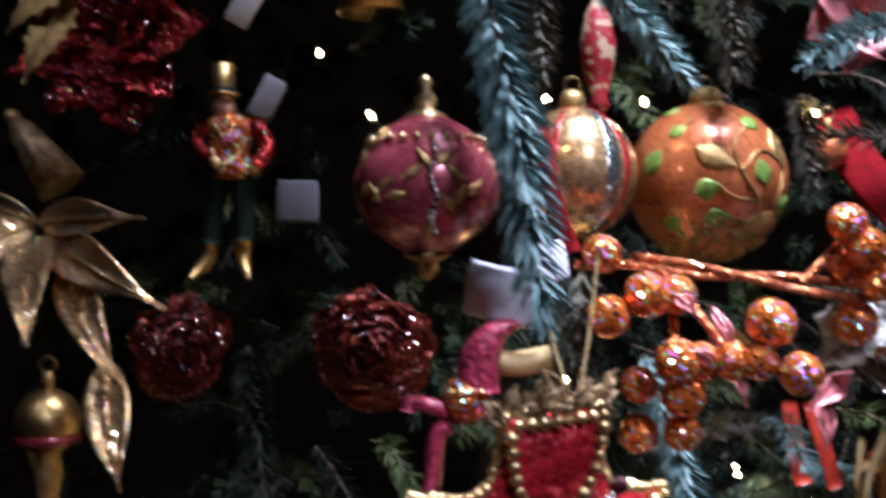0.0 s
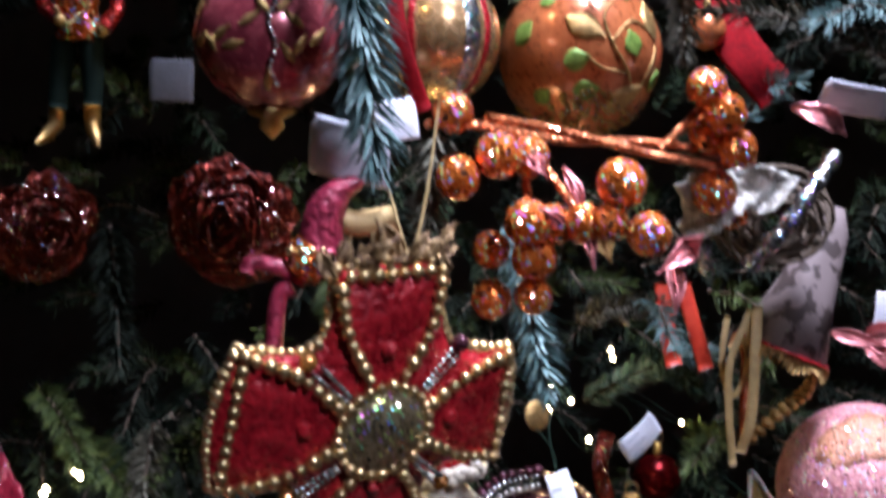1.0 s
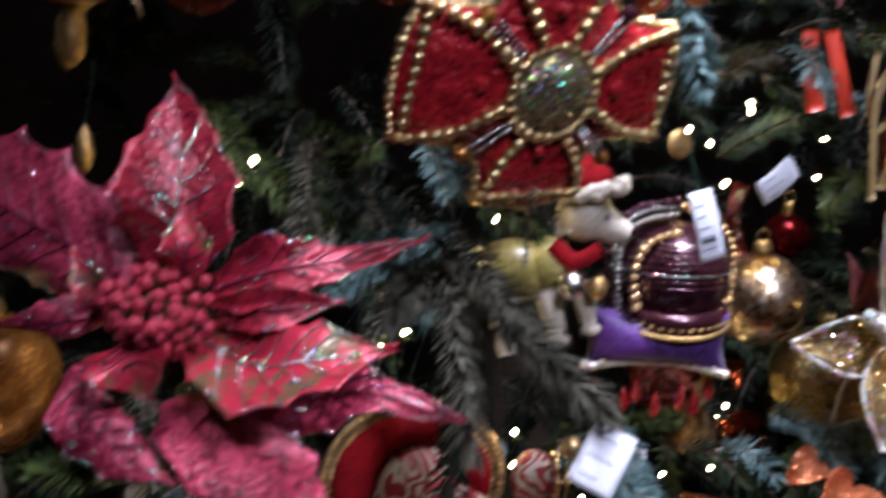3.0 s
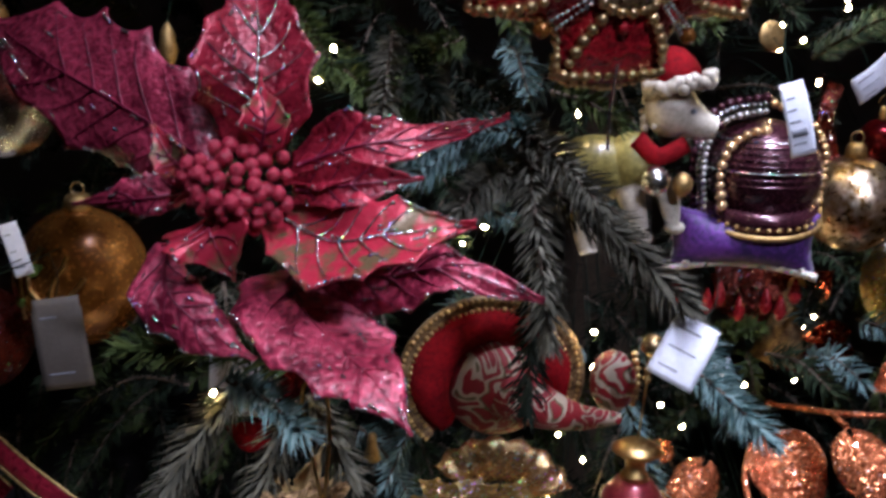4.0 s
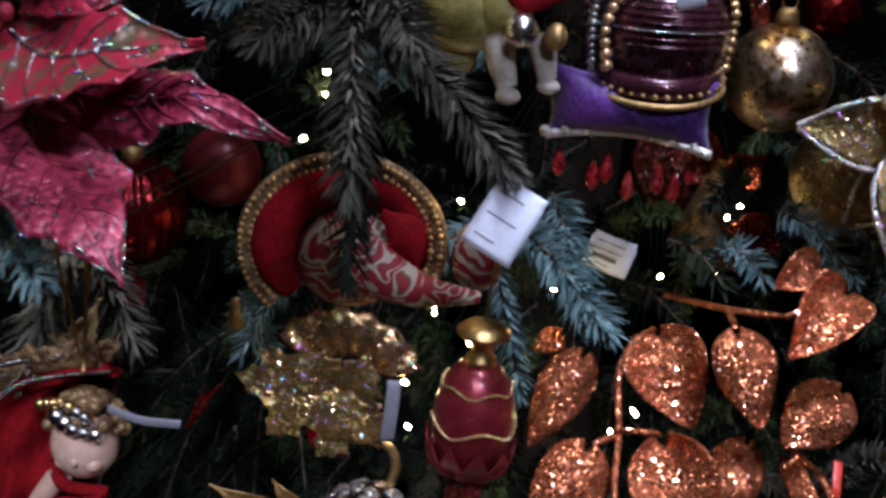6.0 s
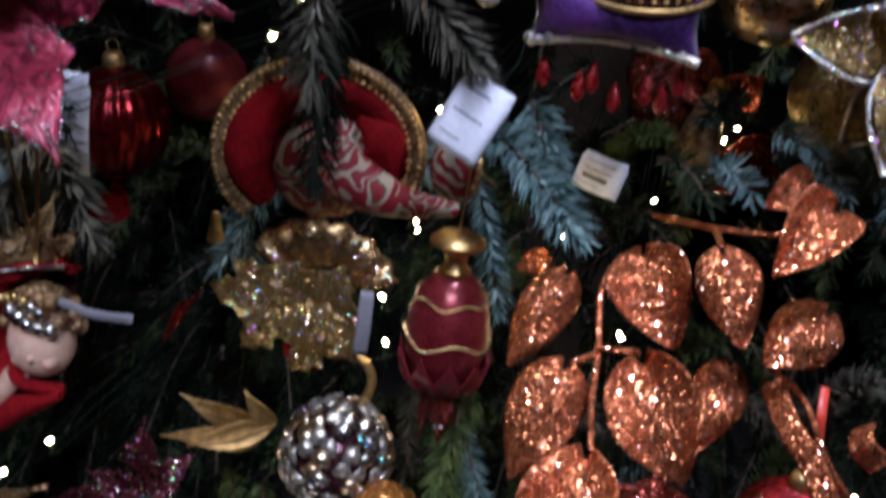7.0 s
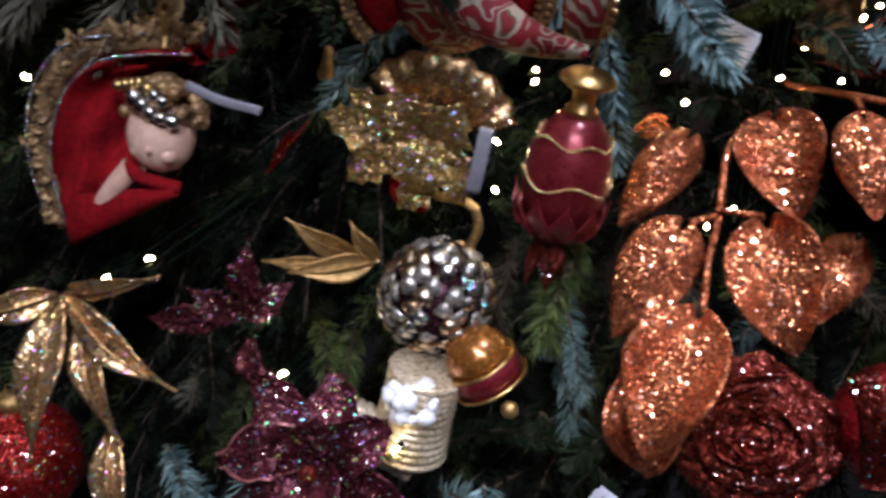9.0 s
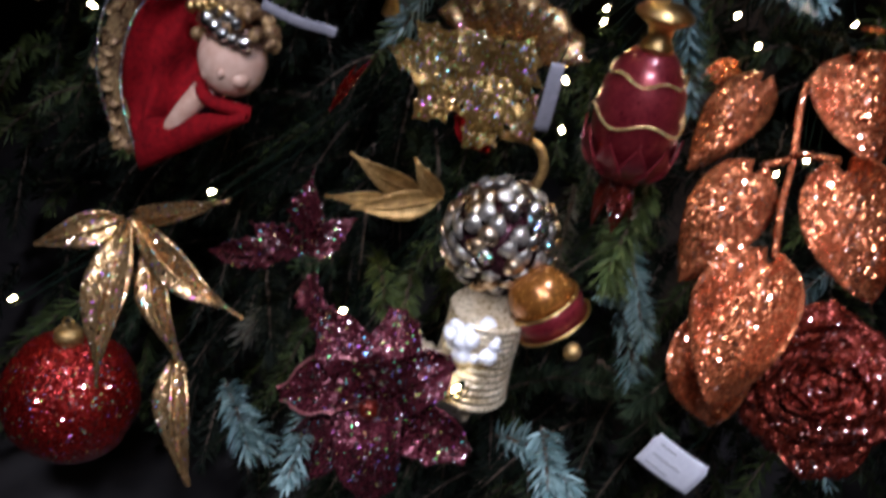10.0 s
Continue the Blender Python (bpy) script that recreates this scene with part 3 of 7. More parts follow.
# lower twigs
twigs_at([
    ((0.0900, 0.9200, 0.6768), (0.1362, 0.8600, 0.7014), TEAL, 0.018),
    ((-0.0725, 0.7000, 0.6447), (-0.0537, 0.6200, 0.6304), TEAL, 0.02),
    ((-0.2115, 0.8800, 0.6270), (-0.1606, 0.8000, 0.5965), SHADEGREEN, 0.026),
    ((-0.0753, 0.9000, 0.6555), (-0.0548, 0.8200, 0.6230), OLIVE, 0.022),
    ((0.1929, 0.8800, 0.6663), (0.1493, 0.8000, 0.6551), GREEN, 0.022),
], 41)

# the mass of the tree behind them, mostly needles with shade in their colour
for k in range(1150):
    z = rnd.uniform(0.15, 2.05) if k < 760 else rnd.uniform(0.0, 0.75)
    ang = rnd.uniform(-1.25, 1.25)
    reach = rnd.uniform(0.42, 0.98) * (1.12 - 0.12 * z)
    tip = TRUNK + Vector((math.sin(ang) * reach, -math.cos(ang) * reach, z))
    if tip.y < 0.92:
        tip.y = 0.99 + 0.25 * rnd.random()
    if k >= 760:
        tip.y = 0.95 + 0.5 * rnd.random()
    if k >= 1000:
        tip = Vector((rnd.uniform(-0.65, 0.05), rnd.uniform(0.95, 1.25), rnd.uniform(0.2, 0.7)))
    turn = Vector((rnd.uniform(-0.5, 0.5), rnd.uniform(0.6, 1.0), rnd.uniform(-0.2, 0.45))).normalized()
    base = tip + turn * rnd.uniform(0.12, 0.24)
    branch(base, tip, 0.026, 700, rnd.choice((SHADEGREEN, SHADEGREEN, SHADEGREEN, GREEN, OLIVE)), 0.1, 0.0014, 0.8, seed=1000 + k)

# twigs between the ornaments, some of them lit by the fairy lights
for k in range(46):
    tip = Vector((rnd.uniform(-0.22, 0.5), rnd.uniform(0.88, 0.98), rnd.uniform(0.5, 1.62)))
    if tip.x < 0.0 and tip.z > 1.3:
        continue
    base = tip + Vector((rnd.uniform(-0.08, 0.08), 0.09, rnd.uniform(-0.03, 0.08)))
    branch(base, tip, 0.023, 1100, rnd.choice((OLIVE, GREEN, GREY, TEAL)), 0.1, 0.0012, 0.75, seed=3000 + k)
for k, (a, b, mat) in enumerate((((0.5491, 0.9800, 1.5702), (0.3398, 0.9300, 1.6159), GREY), ((0.5278, 0.9800, 1.6053), (0.4042, 0.9200, 1.5818), SHADEGREEN), ((0.5378, 0.9800, 1.6254), (0.4326, 0.9200, 1.6054), TEAL),
                                 ((0.1124, 0.9000, 0.6803), (0.1439, 0.8400, 0.6519), TEAL), ((0.0874, 0.8800, 0.7626), (0.1173, 0.8000, 0.7501), OLIVE), ((-0.1095, 0.9000, 0.6592), (-0.0689, 0.8200, 0.6575), OLIVE),
                                 ((0.0165, 0.9500, 0.5278), (0.1252, 0.8800, 0.6135), GREEN), ((-0.2064, 0.9000, 0.5718), (-0.2082, 0.8400, 0.5711), GREY), ((0.1230, 0.9500, 0.8612), (0.1203, 0.9000, 0.9116), OLIVE),
                                 ((0.0493, 0.8000, 0.5878), (0.1252, 0.7200, 0.6261), TEAL), ((0.1060, 0.9000, 0.6229), (0.1781, 0.8400, 0.6176), GREEN), ((-0.1892, 0.8000, 0.5120), (-0.1202, 0.7200, 0.5574), TEAL))):
    branch(a, b, 0.023, 1300, mat, 0.08, 0.0012, 0.75, seed=3100 + k)

# ---- ornaments: builders ----
def cap(ob, top, r, mat=None):
    """A ruffled metal cap and a wire loop on top of a bauble."""
    g = Geo().lathe([(r * 0.75, 0.012), (r, 0.008), (r * 1.1, 0.0), (r * 0.9, -0.003)], 18, pose(0, 0, top), lambda a, z: 1 + 0.06 * math.sin(9 * a))
    part("cap", g, mat or OLDGOLD, ob)
    ring = [(0.006 * math.cos(a), 0, top + 0.017 + 0.006 * math.sin(a)) for a in [i * math.pi / 6 for i in range(12)]]
    part("hanger_loop", Geo().tube(ring, 0.0008, 5, True), BEADGOLD, ob)


def cord(ob, line, r=0.0008, mat=None):
    return part("cord", Geo().tube(curve(line, 6), r, 5), mat or STRAW, ob)


def on_ball(r, dx, dz):
    """The unit direction to the place (dx, dz) on the side of a ball that looks along -y."""
    d = Vector((dx, 0, dz))
    if d.length > 0.97:
        d *= 0.97 / d.length
    d.y = -math.sqrt(1 - d.x ** 2 - d.z ** 2)
    return d


def dab(geo, r, dx, dz, length, width, turn, lift=0.0012, shape=oval):
    """A raised leaf-shaped dab lying on a ball of radius r."""
    n = on_ball(r, dx, dz)
    x = Vector((math.cos(turn), 0, math.sin(turn)))
    x = (x - n * x.dot(n)).normalized()
    y = n.cross(x)

    def fn(u, v):
        p = n * r + x * (length * (u - 0.5)) + y * (width / 2 * shape(u) * v)
        return p.normalized() * (r + lift * (1 - 0.7 * v * v))
    geo.sheet(fn, 8, 6, lift * 1.5)


def ball_prof(r, n=20, squash=1.0):
    return [(max(0.0004, r * math.sin(math.pi * i / n)), squash * r * math.cos(math.pi * i / n)) for i in range(n + 1)]


def bauble(name, label, at, r, mat, squash=1.0, wave=None, category="bauble", capmat=None, turn=(0, 0, 0), capped=True):
    ob = thing(name, label, category, at, turn)
    part("body", Geo().lathe(ball_prof(r, 24, squash), 112 if wave else 40, wave=wave), mat, ob)
    if capped:
        cap(ob, r * squash, r * 0.2, capmat)
    return ob


def rose(label, at, r, mat, turn=(0, 0, 0), petals=24, seed=0):
    """Ruffled petals in layers round a tight bud, opening along -y."""
    ob = thing("fabric_rose", label, "artificial flower", at, turn, "glitter roses")
    rr = random.Random(seed)
    coil = [Vector((r * (0.03 + 0.2 * i / 40) * math.cos(i * 0.42), -r * (0.5 - 0.004 * i), r * (0.03 + 0.2 * i / 40) * math.sin(i * 0.42))) for i in range(41)]
    part("bud", Geo().tube(coil, [r * 0.07] * 41, 6), mat, ob)
    for k in range(petals):
        f = (k + 1) / petals
        a = k * 2.4 + rr.uniform(-0.25, 0.25)
        d = Vector((math.cos(a), 0, math.sin(a)))
        t = Vector((-d.z, 0, d.x))
        wide = r * (0.5 + 0.55 * f) * rr.uniform(0.85, 1.15)
        deep = r * (0.46 - 0.42 * f)
        reach = r * (0.2 + 0.85 * f * rr.uniform(0.9, 1.1))
        ph, curl = rr.uniform(0, 6), rr.uniform(0.5, 1.2)

        def fn(u, v):
            w = wide * math.sin(math.pi * min(1, 0.22 + u * 0.62)) ** 0.8
            out = r * 0.12 + (reach - r * 0.12) * u ** (1.7 - 0.9 * f)
            rise = -deep * math.sin(min(1, u * 1.15) * 1.5) - r * 0.12 * (1 - f)
            edge = r * 0.055 * u * (math.sin(5 * v + ph) + 0.5 * math.sin(11 * v + 2 * ph))
            roll = curl * r * 0.22 * max(0, u - 0.7) ** 1.5 * 3
            bend = 0.5 * w * v * v * (1.1 - 0.7 * f)
            return d * (out - bend * 0.8 + edge * 0.6) + t * (w * 0.62 * v) + Vector((0, rise + roll + edge - bend * 0.35, 0))
        part("petal", Geo().sheet(fn, 10, 14, r * 0.018), mat, ob)
    return ob


def price_tag(label, at, w, h, turn, mat=None, bars=4, bend=0.15, string=True, block=False):
    ob = thing("price_tag", label, "price tag", at, turn, "price tags")

    def fn(u, v):
        c = 0.08
        k = 1 - (c if u > 0.9 and abs(v) > 0.9 else 0)
        return Vector((w / 2 * v * k, -bend * w * (0.25 - v * v * 0.25) - 0.06 * h * math.sin(3 * u), h * (0.5 - u) * -1))
    part("card", Geo().sheet(fn, 12, 8, 0.0006), mat or CARD, ob)
    r = random.Random(int(w * 1e5) + int(h * 1e5))
    for k in range(bars):
        z = -0.32 + 0.62 * k / max(1, bars - 1)
        bw = w * r.uniform(0.3, 0.62)
        x0 = -w * 0.36

        def bar(u, v):
            x = x0 + bw * u
            vv = 2 * x / w
            uu = z + 0.5
            return Vector((x, -bend * w * (0.25 - vv * vv * 0.25) - 0.06 * h * math.sin(3 * uu) - 0.0008, h * z + v * h * (0.06 if block and k == 1 else 0.012)))
        part("print_bar", Geo().sheet(bar, 8, 2, 0.0003), INK, ob)
    if string:
        cord(ob, [(0, -0.001, h * 0.46), (0.004, 0.004, h * 0.5 + 0.015), (-0.002, 0.012, h * 0.5 + 0.035)], 0.0005, WIRE)
    return ob


def bead_row(geo, line, r, gap=2.0, jitter=0.15, seed=0):
    """Beads set one beside the other along a line."""
    rr = random.Random(seed)
    line = [Vector(p) for p in line]
    left = 0.0
    for a, b in zip(line, line[1:]):
        d = (b - a).length
        while left < d:
            p = a.lerp(b, left / d)
            geo.ball(p, r * rr.uniform(1 - jitter, 1 + jitter), 7, 5)
            left += r * gap
        left -= d
    return geo


BEADS = {}


def beads(parent, line, r, mat, gap=2.0, jitter=0.22, seed=0):
    """A row of single beads along a line."""
    rr = random.Random(seed)
    line = [Vector(p) for p in line]
    key = (mat.name, round(r, 5))
    if key not in BEADS:
        BEADS[key] = mesh_of("bead", Geo().ball((0, 0, 0), r, 8, 6), mat)
    left = 0.0
    for a, b in zip(line, line[1:]):
        d = (b - a).length
        while left < d:
            q = rr.uniform(1 - jitter, 1 + jitter)
            part("bead", BEADS[key], None, parent, at=Matrix.Translation(a.lerp(b, left / d)) @ Matrix.Diagonal((q, q, q, 1)))
            left += r * gap
        left -= d


def figure(name, label, category, at, pieces):
    """A figure in one plain mesh; pieces: (geo, material)."""
    whole, mats, slots = Geo(), [], []
    for g, mat in pieces:
        whole.add(g.v, g.f)
        if mat not in mats:
            mats.append(mat)
        slots += [mats.index(mat)] * len(g.f)
    ob = new(name, mesh_of(name, whole, mats, True, slots))
    ob.location = at
    return tagged(ob, label, category)


def rel(o):
    return lambda *p: Vector(p[0]) - Vector(o)


def spray(name, label, at, leaves, mat, rim=None, category="leaf spray", stem=None, seed=0, **kw):
    """Leaves given by base, tip and width on a common stem."""
    ob = thing(name, label, category, at)
    for k, (base, tip, width) in enumerate(leaves):
        b, t = minus(at, base, tip)
        g = leaf(Geo(), b, t, width, seed=seed + k, **kw)
        one = part("leaf", g, mat, ob)
        vein = part("midrib", Geo().tube(curve([b + Vector((0, -0.002, 0)), b.lerp(t, 0.5) + Vector((0, -0.004 - kw.get("arch", 0.1) * (t - b).length, 0.001)), t], 5),
                                         [0.0014 * (1.1 - i / 11) for i in range(11)], 5), rim or mat, one)
    if stem:
        part("stem", Geo().tube(curve(minus(at, *stem), 6), 0.0025, 7), mat, ob)
    return ob


# ---- upper ornaments ----
o = (0.2361, 0.9200, 1.5765)
R = 0.0672
ball = bauble("leaf_ball", "large satin orange glass bauble with raised green and gold leaf scrolls", o, R, ORANGE)
crust = Geo()
for dx, dz, ln, tu in ((-0.48, 0.88, 0.2, 0.3), (-0.48, 0.57, 0.2, 0.5), (0.38, 0.66, 0.24, 1.0), (-0.77, 0.2, 0.28, 0.6), (-0.2, -0.16, 0.26, 0.3),
                       (0.47, 0.05, 0.26, 1.9), (-0.07, -0.5, 0.26, 0.2), (0.8, -0.35, 0.22, 1.3), (-0.55, -0.55, 0.22, 0.8)):
    part("green_leaf", (lambda g: (dab(g, R, dx, dz, ln * R * 1.25, ln * R, tu), g)[1])(Geo()), GREENPAINT, ball)
for dx, dz, ln, tu in ((0.0, 0.93, 0.28, 0.2), (-0.1, 0.22, 0.42, -0.5), (0.72, 0.36, 0.42, 1.5), (0.4, -0.58, 0.45, 0.5)):
    part("gold_leaf", (lambda g: (dab(g, R, dx, dz, ln * R * 1.25, ln * R * 0.75, tu, 0.0018), g)[1])(Geo()), OLDGOLD, ball)
for line in (((0.55, -0.7), (0.42, -0.3), (0.2, 0.05), (0.12, 0.35), (0.3, 0.6)), ((0.42, -0.3), (0.1, -0.25), (-0.1, -0.1)), ((0.2, 0.05), (0.45, 0.3), (0.7, 0.2)),
             ((-0.48, 0.88), (-0.3, 0.7), (-0.48, 0.57)), ((0.5, -0.6), (0.75, -0.1), (0.8, 0.5))):
    part("gold_vine", Geo().tube(curve([on_ball(R, *q) * (R + 0.0006) for q in line], 6), 0.0011, 5), OLDGOLD, ball)
rr = random.Random(5)
for k in range(420):
    a, z = rr.uniform(math.pi, 2 * math.pi), rr.uniform(-0.98, -0.3)
    q = math.sqrt(1 - z * z)
    if z < -0.6 + 0.16 * math.sin(3 * a):
        crust.ball((R * q * math.cos(a), R * q * math.sin(a), R * z), R * rr.uniform(0.02, 0.05), 6, 4)
part("crusted_base", crust, GOLDGLIT, ball, "gold crusted lower bowl")

o = (0.0061, 0.7000, 1.5588)
R = 0.0480
ball = thing("onion_bauble", "burgundy onion-shaped bauble with gold scrolls and beads", "bauble", o)
part("body", Geo().lathe([(0.003, R * 0.98), (R * 0.25, R * 0.93), (R * 0.6, R * 0.74), (R * 0.9, R * 0.38), (R, R * 0.02), (R * 0.95, -R * 0.32), (R * 0.74, -R * 0.62),
                          (R * 0.42, -R * 0.85), (R * 0.18, -R * 0.97), (0.002, -R)], 40), MAUVE, ball)
part("finial", Geo().lathe([(0.0015, R * 1.5), (R * 0.1, R * 1.42), (R * 0.06, R * 1.3), (R * 0.17, R * 1.16), (R * 0.1, R * 1.05), (R * 0.3, R * 0.93), (R * 0.3, R * 0.88)], 20), BEADGOLD, ball)
part("drop", Geo().lathe([(R * 0.3, -R * 0.9), (R * 0.33, -R * 0.96), (R * 0.14, -R * 1.05), (R * 0.17, -R * 1.15), (0.001, -R * 1.3)], 16), OLDGOLD, ball)
RINGBEAD = mesh_of("bead", Geo().ball((0, 0, 0), R * 0.055, 8, 5), BEADGOLD)
for k in range(26):
    a = 2 * math.pi * k / 26
    part("bead", RINGBEAD, None, ball, at=Matrix.Translation((R * 0.78 * math.cos(a), R * 0.78 * math.sin(a), R * 0.58)))
g = Geo()
for k in range(14):
    q = on_ball(R, 0.12 + 0.04 * math.sin(k), 0.45 - 0.085 * k)
    g.ball(q * R * 1.005, R * 0.045, 6, 4)
part("bead_stripe", g, SILVER, ball)
for dx, dz, tu in ((-0.15, 0.1, 0.6), (0.38, 0.1, 2.5), (0.0, 0.28, 2.2), (0.28, 0.3, 0.9), (-0.5, -0.05, 0.5), (-0.65, -0.15, 2.3), (-0.78, -0.1, 0.4), (-0.35, -0.2, 0.2),
                   (0.45, -0.2, 1.0), (0.3, -0.3, 2.2), (-0.8, 0.35, 1.2), (-0.7, 0.5, 0.4), (-0.55, 0.62, 1.4), (0.05, -0.62, 1.5), (0.65, -0.1, 0.6)):
    part("gold_scroll", (lambda g: (dab(g, R * 1.0, dx, dz, R * 0.3, R * 0.11, tu, 0.0012), g)[1])(Geo()), OLDGOLD, ball)

o = (0.1116, 0.8000, 1.5739)
R = 0.0468
ball = bauble("striped_bauble", "gold glass bauble with a silver beaded band and red edges", o, R, CHAMPAGNE, 1.05)
for a0, mat, w, nm in ((0.55, SILVERGLIT, 0.26, "silver_band"), (0.85, REDENAMEL, 0.12, "red_band"), (-0.4, REDENAMEL, 0.1, "red_band")):
    def fn(u, v):
        th = 0.25 + u * 2.6
        az = -math.pi / 2 + a0 + v * w / 2
        return Vector((math.sin(th) * math.cos(az), math.sin(th) * math.sin(az), 1.05 * math.cos(th))) * (R * 1.015)
    part(nm, Geo().sheet(fn, 20, 4, 0.002), mat, ball)
part("ribbon", Geo().tube(curve(minus(o, (0.0806, 0.7100, 1.6008), (0.0866, 0.7000, 1.5571), (0.1006, 0.7100, 1.5150)), 6), 0.0055, 8, flat=0.25), RED, ball, "red satin ribbon")

o = (0.1470, 0.9300, 1.6816)
ob = thing("candy_finial", "slim red and cream swirled glass drop ornament", "ornament", o)
k = 0.0005
part("body", Geo().lathe([(6 * k, 110 * k), (22 * k, 80 * k), (32 * k, 30 * k), (26 * k, -20 * k), (14 * k, -60 * k), (20 * k, -75 * k), (8 * k, -92 * k), (1 * k, -110 * k)], 24), PAISLEY, ob)
part("finial", Geo().ball((0, 0, -100 * k), 9 * k), GOLD, ob)

o = (-0.0487, 0.9500, 1.7483)
ob = thing("bell", "pale gold metal bell seen from below", "bell", o)
k = 0.0005
part("body", Geo().lathe([(10 * k, 70 * k), (30 * k, 60 * k), (45 * k, 20 * k), (62 * k, -34 * k), (58 * k, -34 * k), (40 * k, 15 * k), (4 * k, 50 * k)], 28), GOLD, ob)
part("clapper", Geo().ball((0, 0, -24 * k), 10 * k), OLDGOLD, ob)
price_tag("small white card tag hanging among dark branches", (-0.1594, 0.9500, 1.7425), 0.0223, 0.0446, (10, 30, 15), bars=0)

# nutcracker-like figure
o = (-0.1559, 0.8400, 1.5843)
k = 0.0004
T = lambda x, y, z=0: Vector(((x - 398) * k, z * k, (300 - y) * k))
hat = Geo().lathe([(20 * k, 58 * k), (24 * k, 57 * k), (21 * k, 12 * k), (22 * k, 2 * k), (34 * k, 0), (33 * k, -4 * k), (18 * k, -5 * k)], 22, pose(*T(396, 152)))
band = Geo().lathe([(22.5 * k, 10 * k), (23 * k, 10 * k), (23 * k, 1 * k), (22.5 * k, 1 * k)], 22, pose(*T(396, 152)))
head = Geo().ball(T(396, 178), (24 * k, 24 * k, 27 * k), 16, 10)
torso = Geo().lathe([(12 * k, 60 * k), (44 * k, 48 * k), (46 * k, 20 * k), (38 * k, -20 * k), (44 * k, -55 * k), (46 * k, -70 * k), (20 * k, -72 * k)], 20, pose(*T(408, 250)), lambda a, z: 1 - 0.25 * abs(math.sin(a)))
arms = Geo().tube(curve([T(455, 205), T(482, 255), T(462, 302, -25)], 5), 15 * k, 8).tube(curve([T(365, 205), T(345, 250), T(385, 285, -40)], 5), 15 * k, 8)
cuffs = Geo().ball(T(460, 304, -25), 13 * k).ball(T(388, 290, -42), 12 * k)
legs = Geo().tube(curve([T(385, 315), T(375, 380), T(368, 445)], 5), [24 * k - i * 0.7 * k for i in range(11)], 10).tube(curve([T(430, 315), T(435, 380), T(433, 440)], 5), [24 * k - i * 0.7 * k for i in range(11)], 10)
boots = Geo().tube([T(368, 435), T(365, 475), T(352, 492, -8), T(335, 512, -22)], [17 * k, 15 * k, 14 * k, 5 * k], 10).tube([T(433, 435), T(432, 475), T(438, 492, -8), T(447, 516, -22)], [17 * k, 15 * k, 14 * k, 5 * k], 10)
lace = bead_row(Geo(), curve([T(385, 215, -42), T(405, 240, -44), T(430, 225, -42), T(440, 265, -44), T(400, 295, -44), T(380, 260, -44)], 6), 5 * k, 2.0)
figure("toy_figure", "hanging toy figure in red-gold coat and tall yellow hat", "figurine", o,
       [(hat, GOLD), (band, TROUSER), (head, SKIN), (torso, ORANGEGLIT), (arms, REDGLIT), (cuffs, OLDGOLD), (legs, TROUSER), (boots, GOLD), (lace, BEADGOLD)])
price_tag("white square price tag behind the toy figure, painted in shaded grey", (-0.1459, 1.1500, 1.5791), 0.0456, 0.0444, (0, 2, 0), SHADEGREY, bars=0)
price_tag("thin white paper tag on the hanging figure, painted in shaded grey", (-0.1335, 0.9000, 1.6489), 0.0211, 0.0376, (10, 25, 30), SHADEGREY, bars=0)

# red glitter flower, tassel and lace
o = (-0.2691, 0.9200, 1.7050)
fl = thing("glitter_flower", "large red glittered lacy flower", "artificial flower", o)
rr = random.Random(3)
k = 0.0005
for j in range(26):
    a, q = j * 2.4, 40 + 6.2 * j
    d = Vector((math.cos(a), -0.5 + 0.02 * j, math.sin(a))).normalized()
    b = d * (q * 0.25 * k)
    part("petal", leaf(Geo(), b, d * (q * k), 95 * k, oval, 0.05, 0.3, 0.5, (rr.uniform(-0.4, 0.4), -1, rr.uniform(0, 0.6)), seed=j, ripple=0.06, teeth=4), REDGLIT, fl)
o = (-0.3055, 0.8500, 1.5983)
ob = thing("tassel", "olive gold silk tassel hanging from the tree", "tassel", o, (0, -35, 0))
k = 0.0004
part("skirt", Geo().lathe([(14 * k, 85 * k), (26 * k, 60 * k), (38 * k, 0), (52 * k, -75 * k), (30 * k, -76 * k)], 36, wave=lambda a, z: 1 + 0.05 * math.sin(18 * a)), BROCADE, ob)
part("knot", Geo().ball((0, 0, 92 * k), 18 * k), OLDGOLD, ob)
o = (-0.2900, 0.8000, 1.6795)
spray("lace_leaf", "tan gold lace leaf spray", o, [((-0.2515, 0.8000, 1.7342), (-0.3028, 0.7800, 1.6796), 0.0293), ((-0.2601, 0.8000, 1.7088), (-0.2905, 0.7800, 1.6422), 0.0293)], OLDGOLD, jag=0.4, teeth=6)

# gold leaf sprays
spray("gold_leaf_spray", "pale gold glittered leaf spray on a branch", (-0.2666, 0.7400, 1.5410),
      [((-0.2627, 0.7400, 1.5390), (-0.1784, 0.7000, 1.5400), 0.0264), ((-0.2549, 0.7300, 1.5289), (-0.1595, 0.6800, 1.4805), 0.0311), ((-0.2588, 0.7300, 1.5289), (-0.2404, 0.6600, 1.4587), 0.0348),
       ((-0.2358, 0.7200, 1.5094), (-0.1910, 0.6800, 1.4337), 0.0293), ((-0.2029, 0.7000, 1.4464), (-0.1863, 0.6700, 1.3674), 0.0300), ((-0.2666, 0.7400, 1.5371), (-0.3178, 0.7000, 1.5064), 0.0301),
       ((-0.2666, 0.7400, 1.5410), (-0.3229, 0.7600, 1.5546), 0.0226)],
      PALEGOLD, arch=0.1, cup=0.25, ripple=0.02, veins=0.012, thick=0.0015)
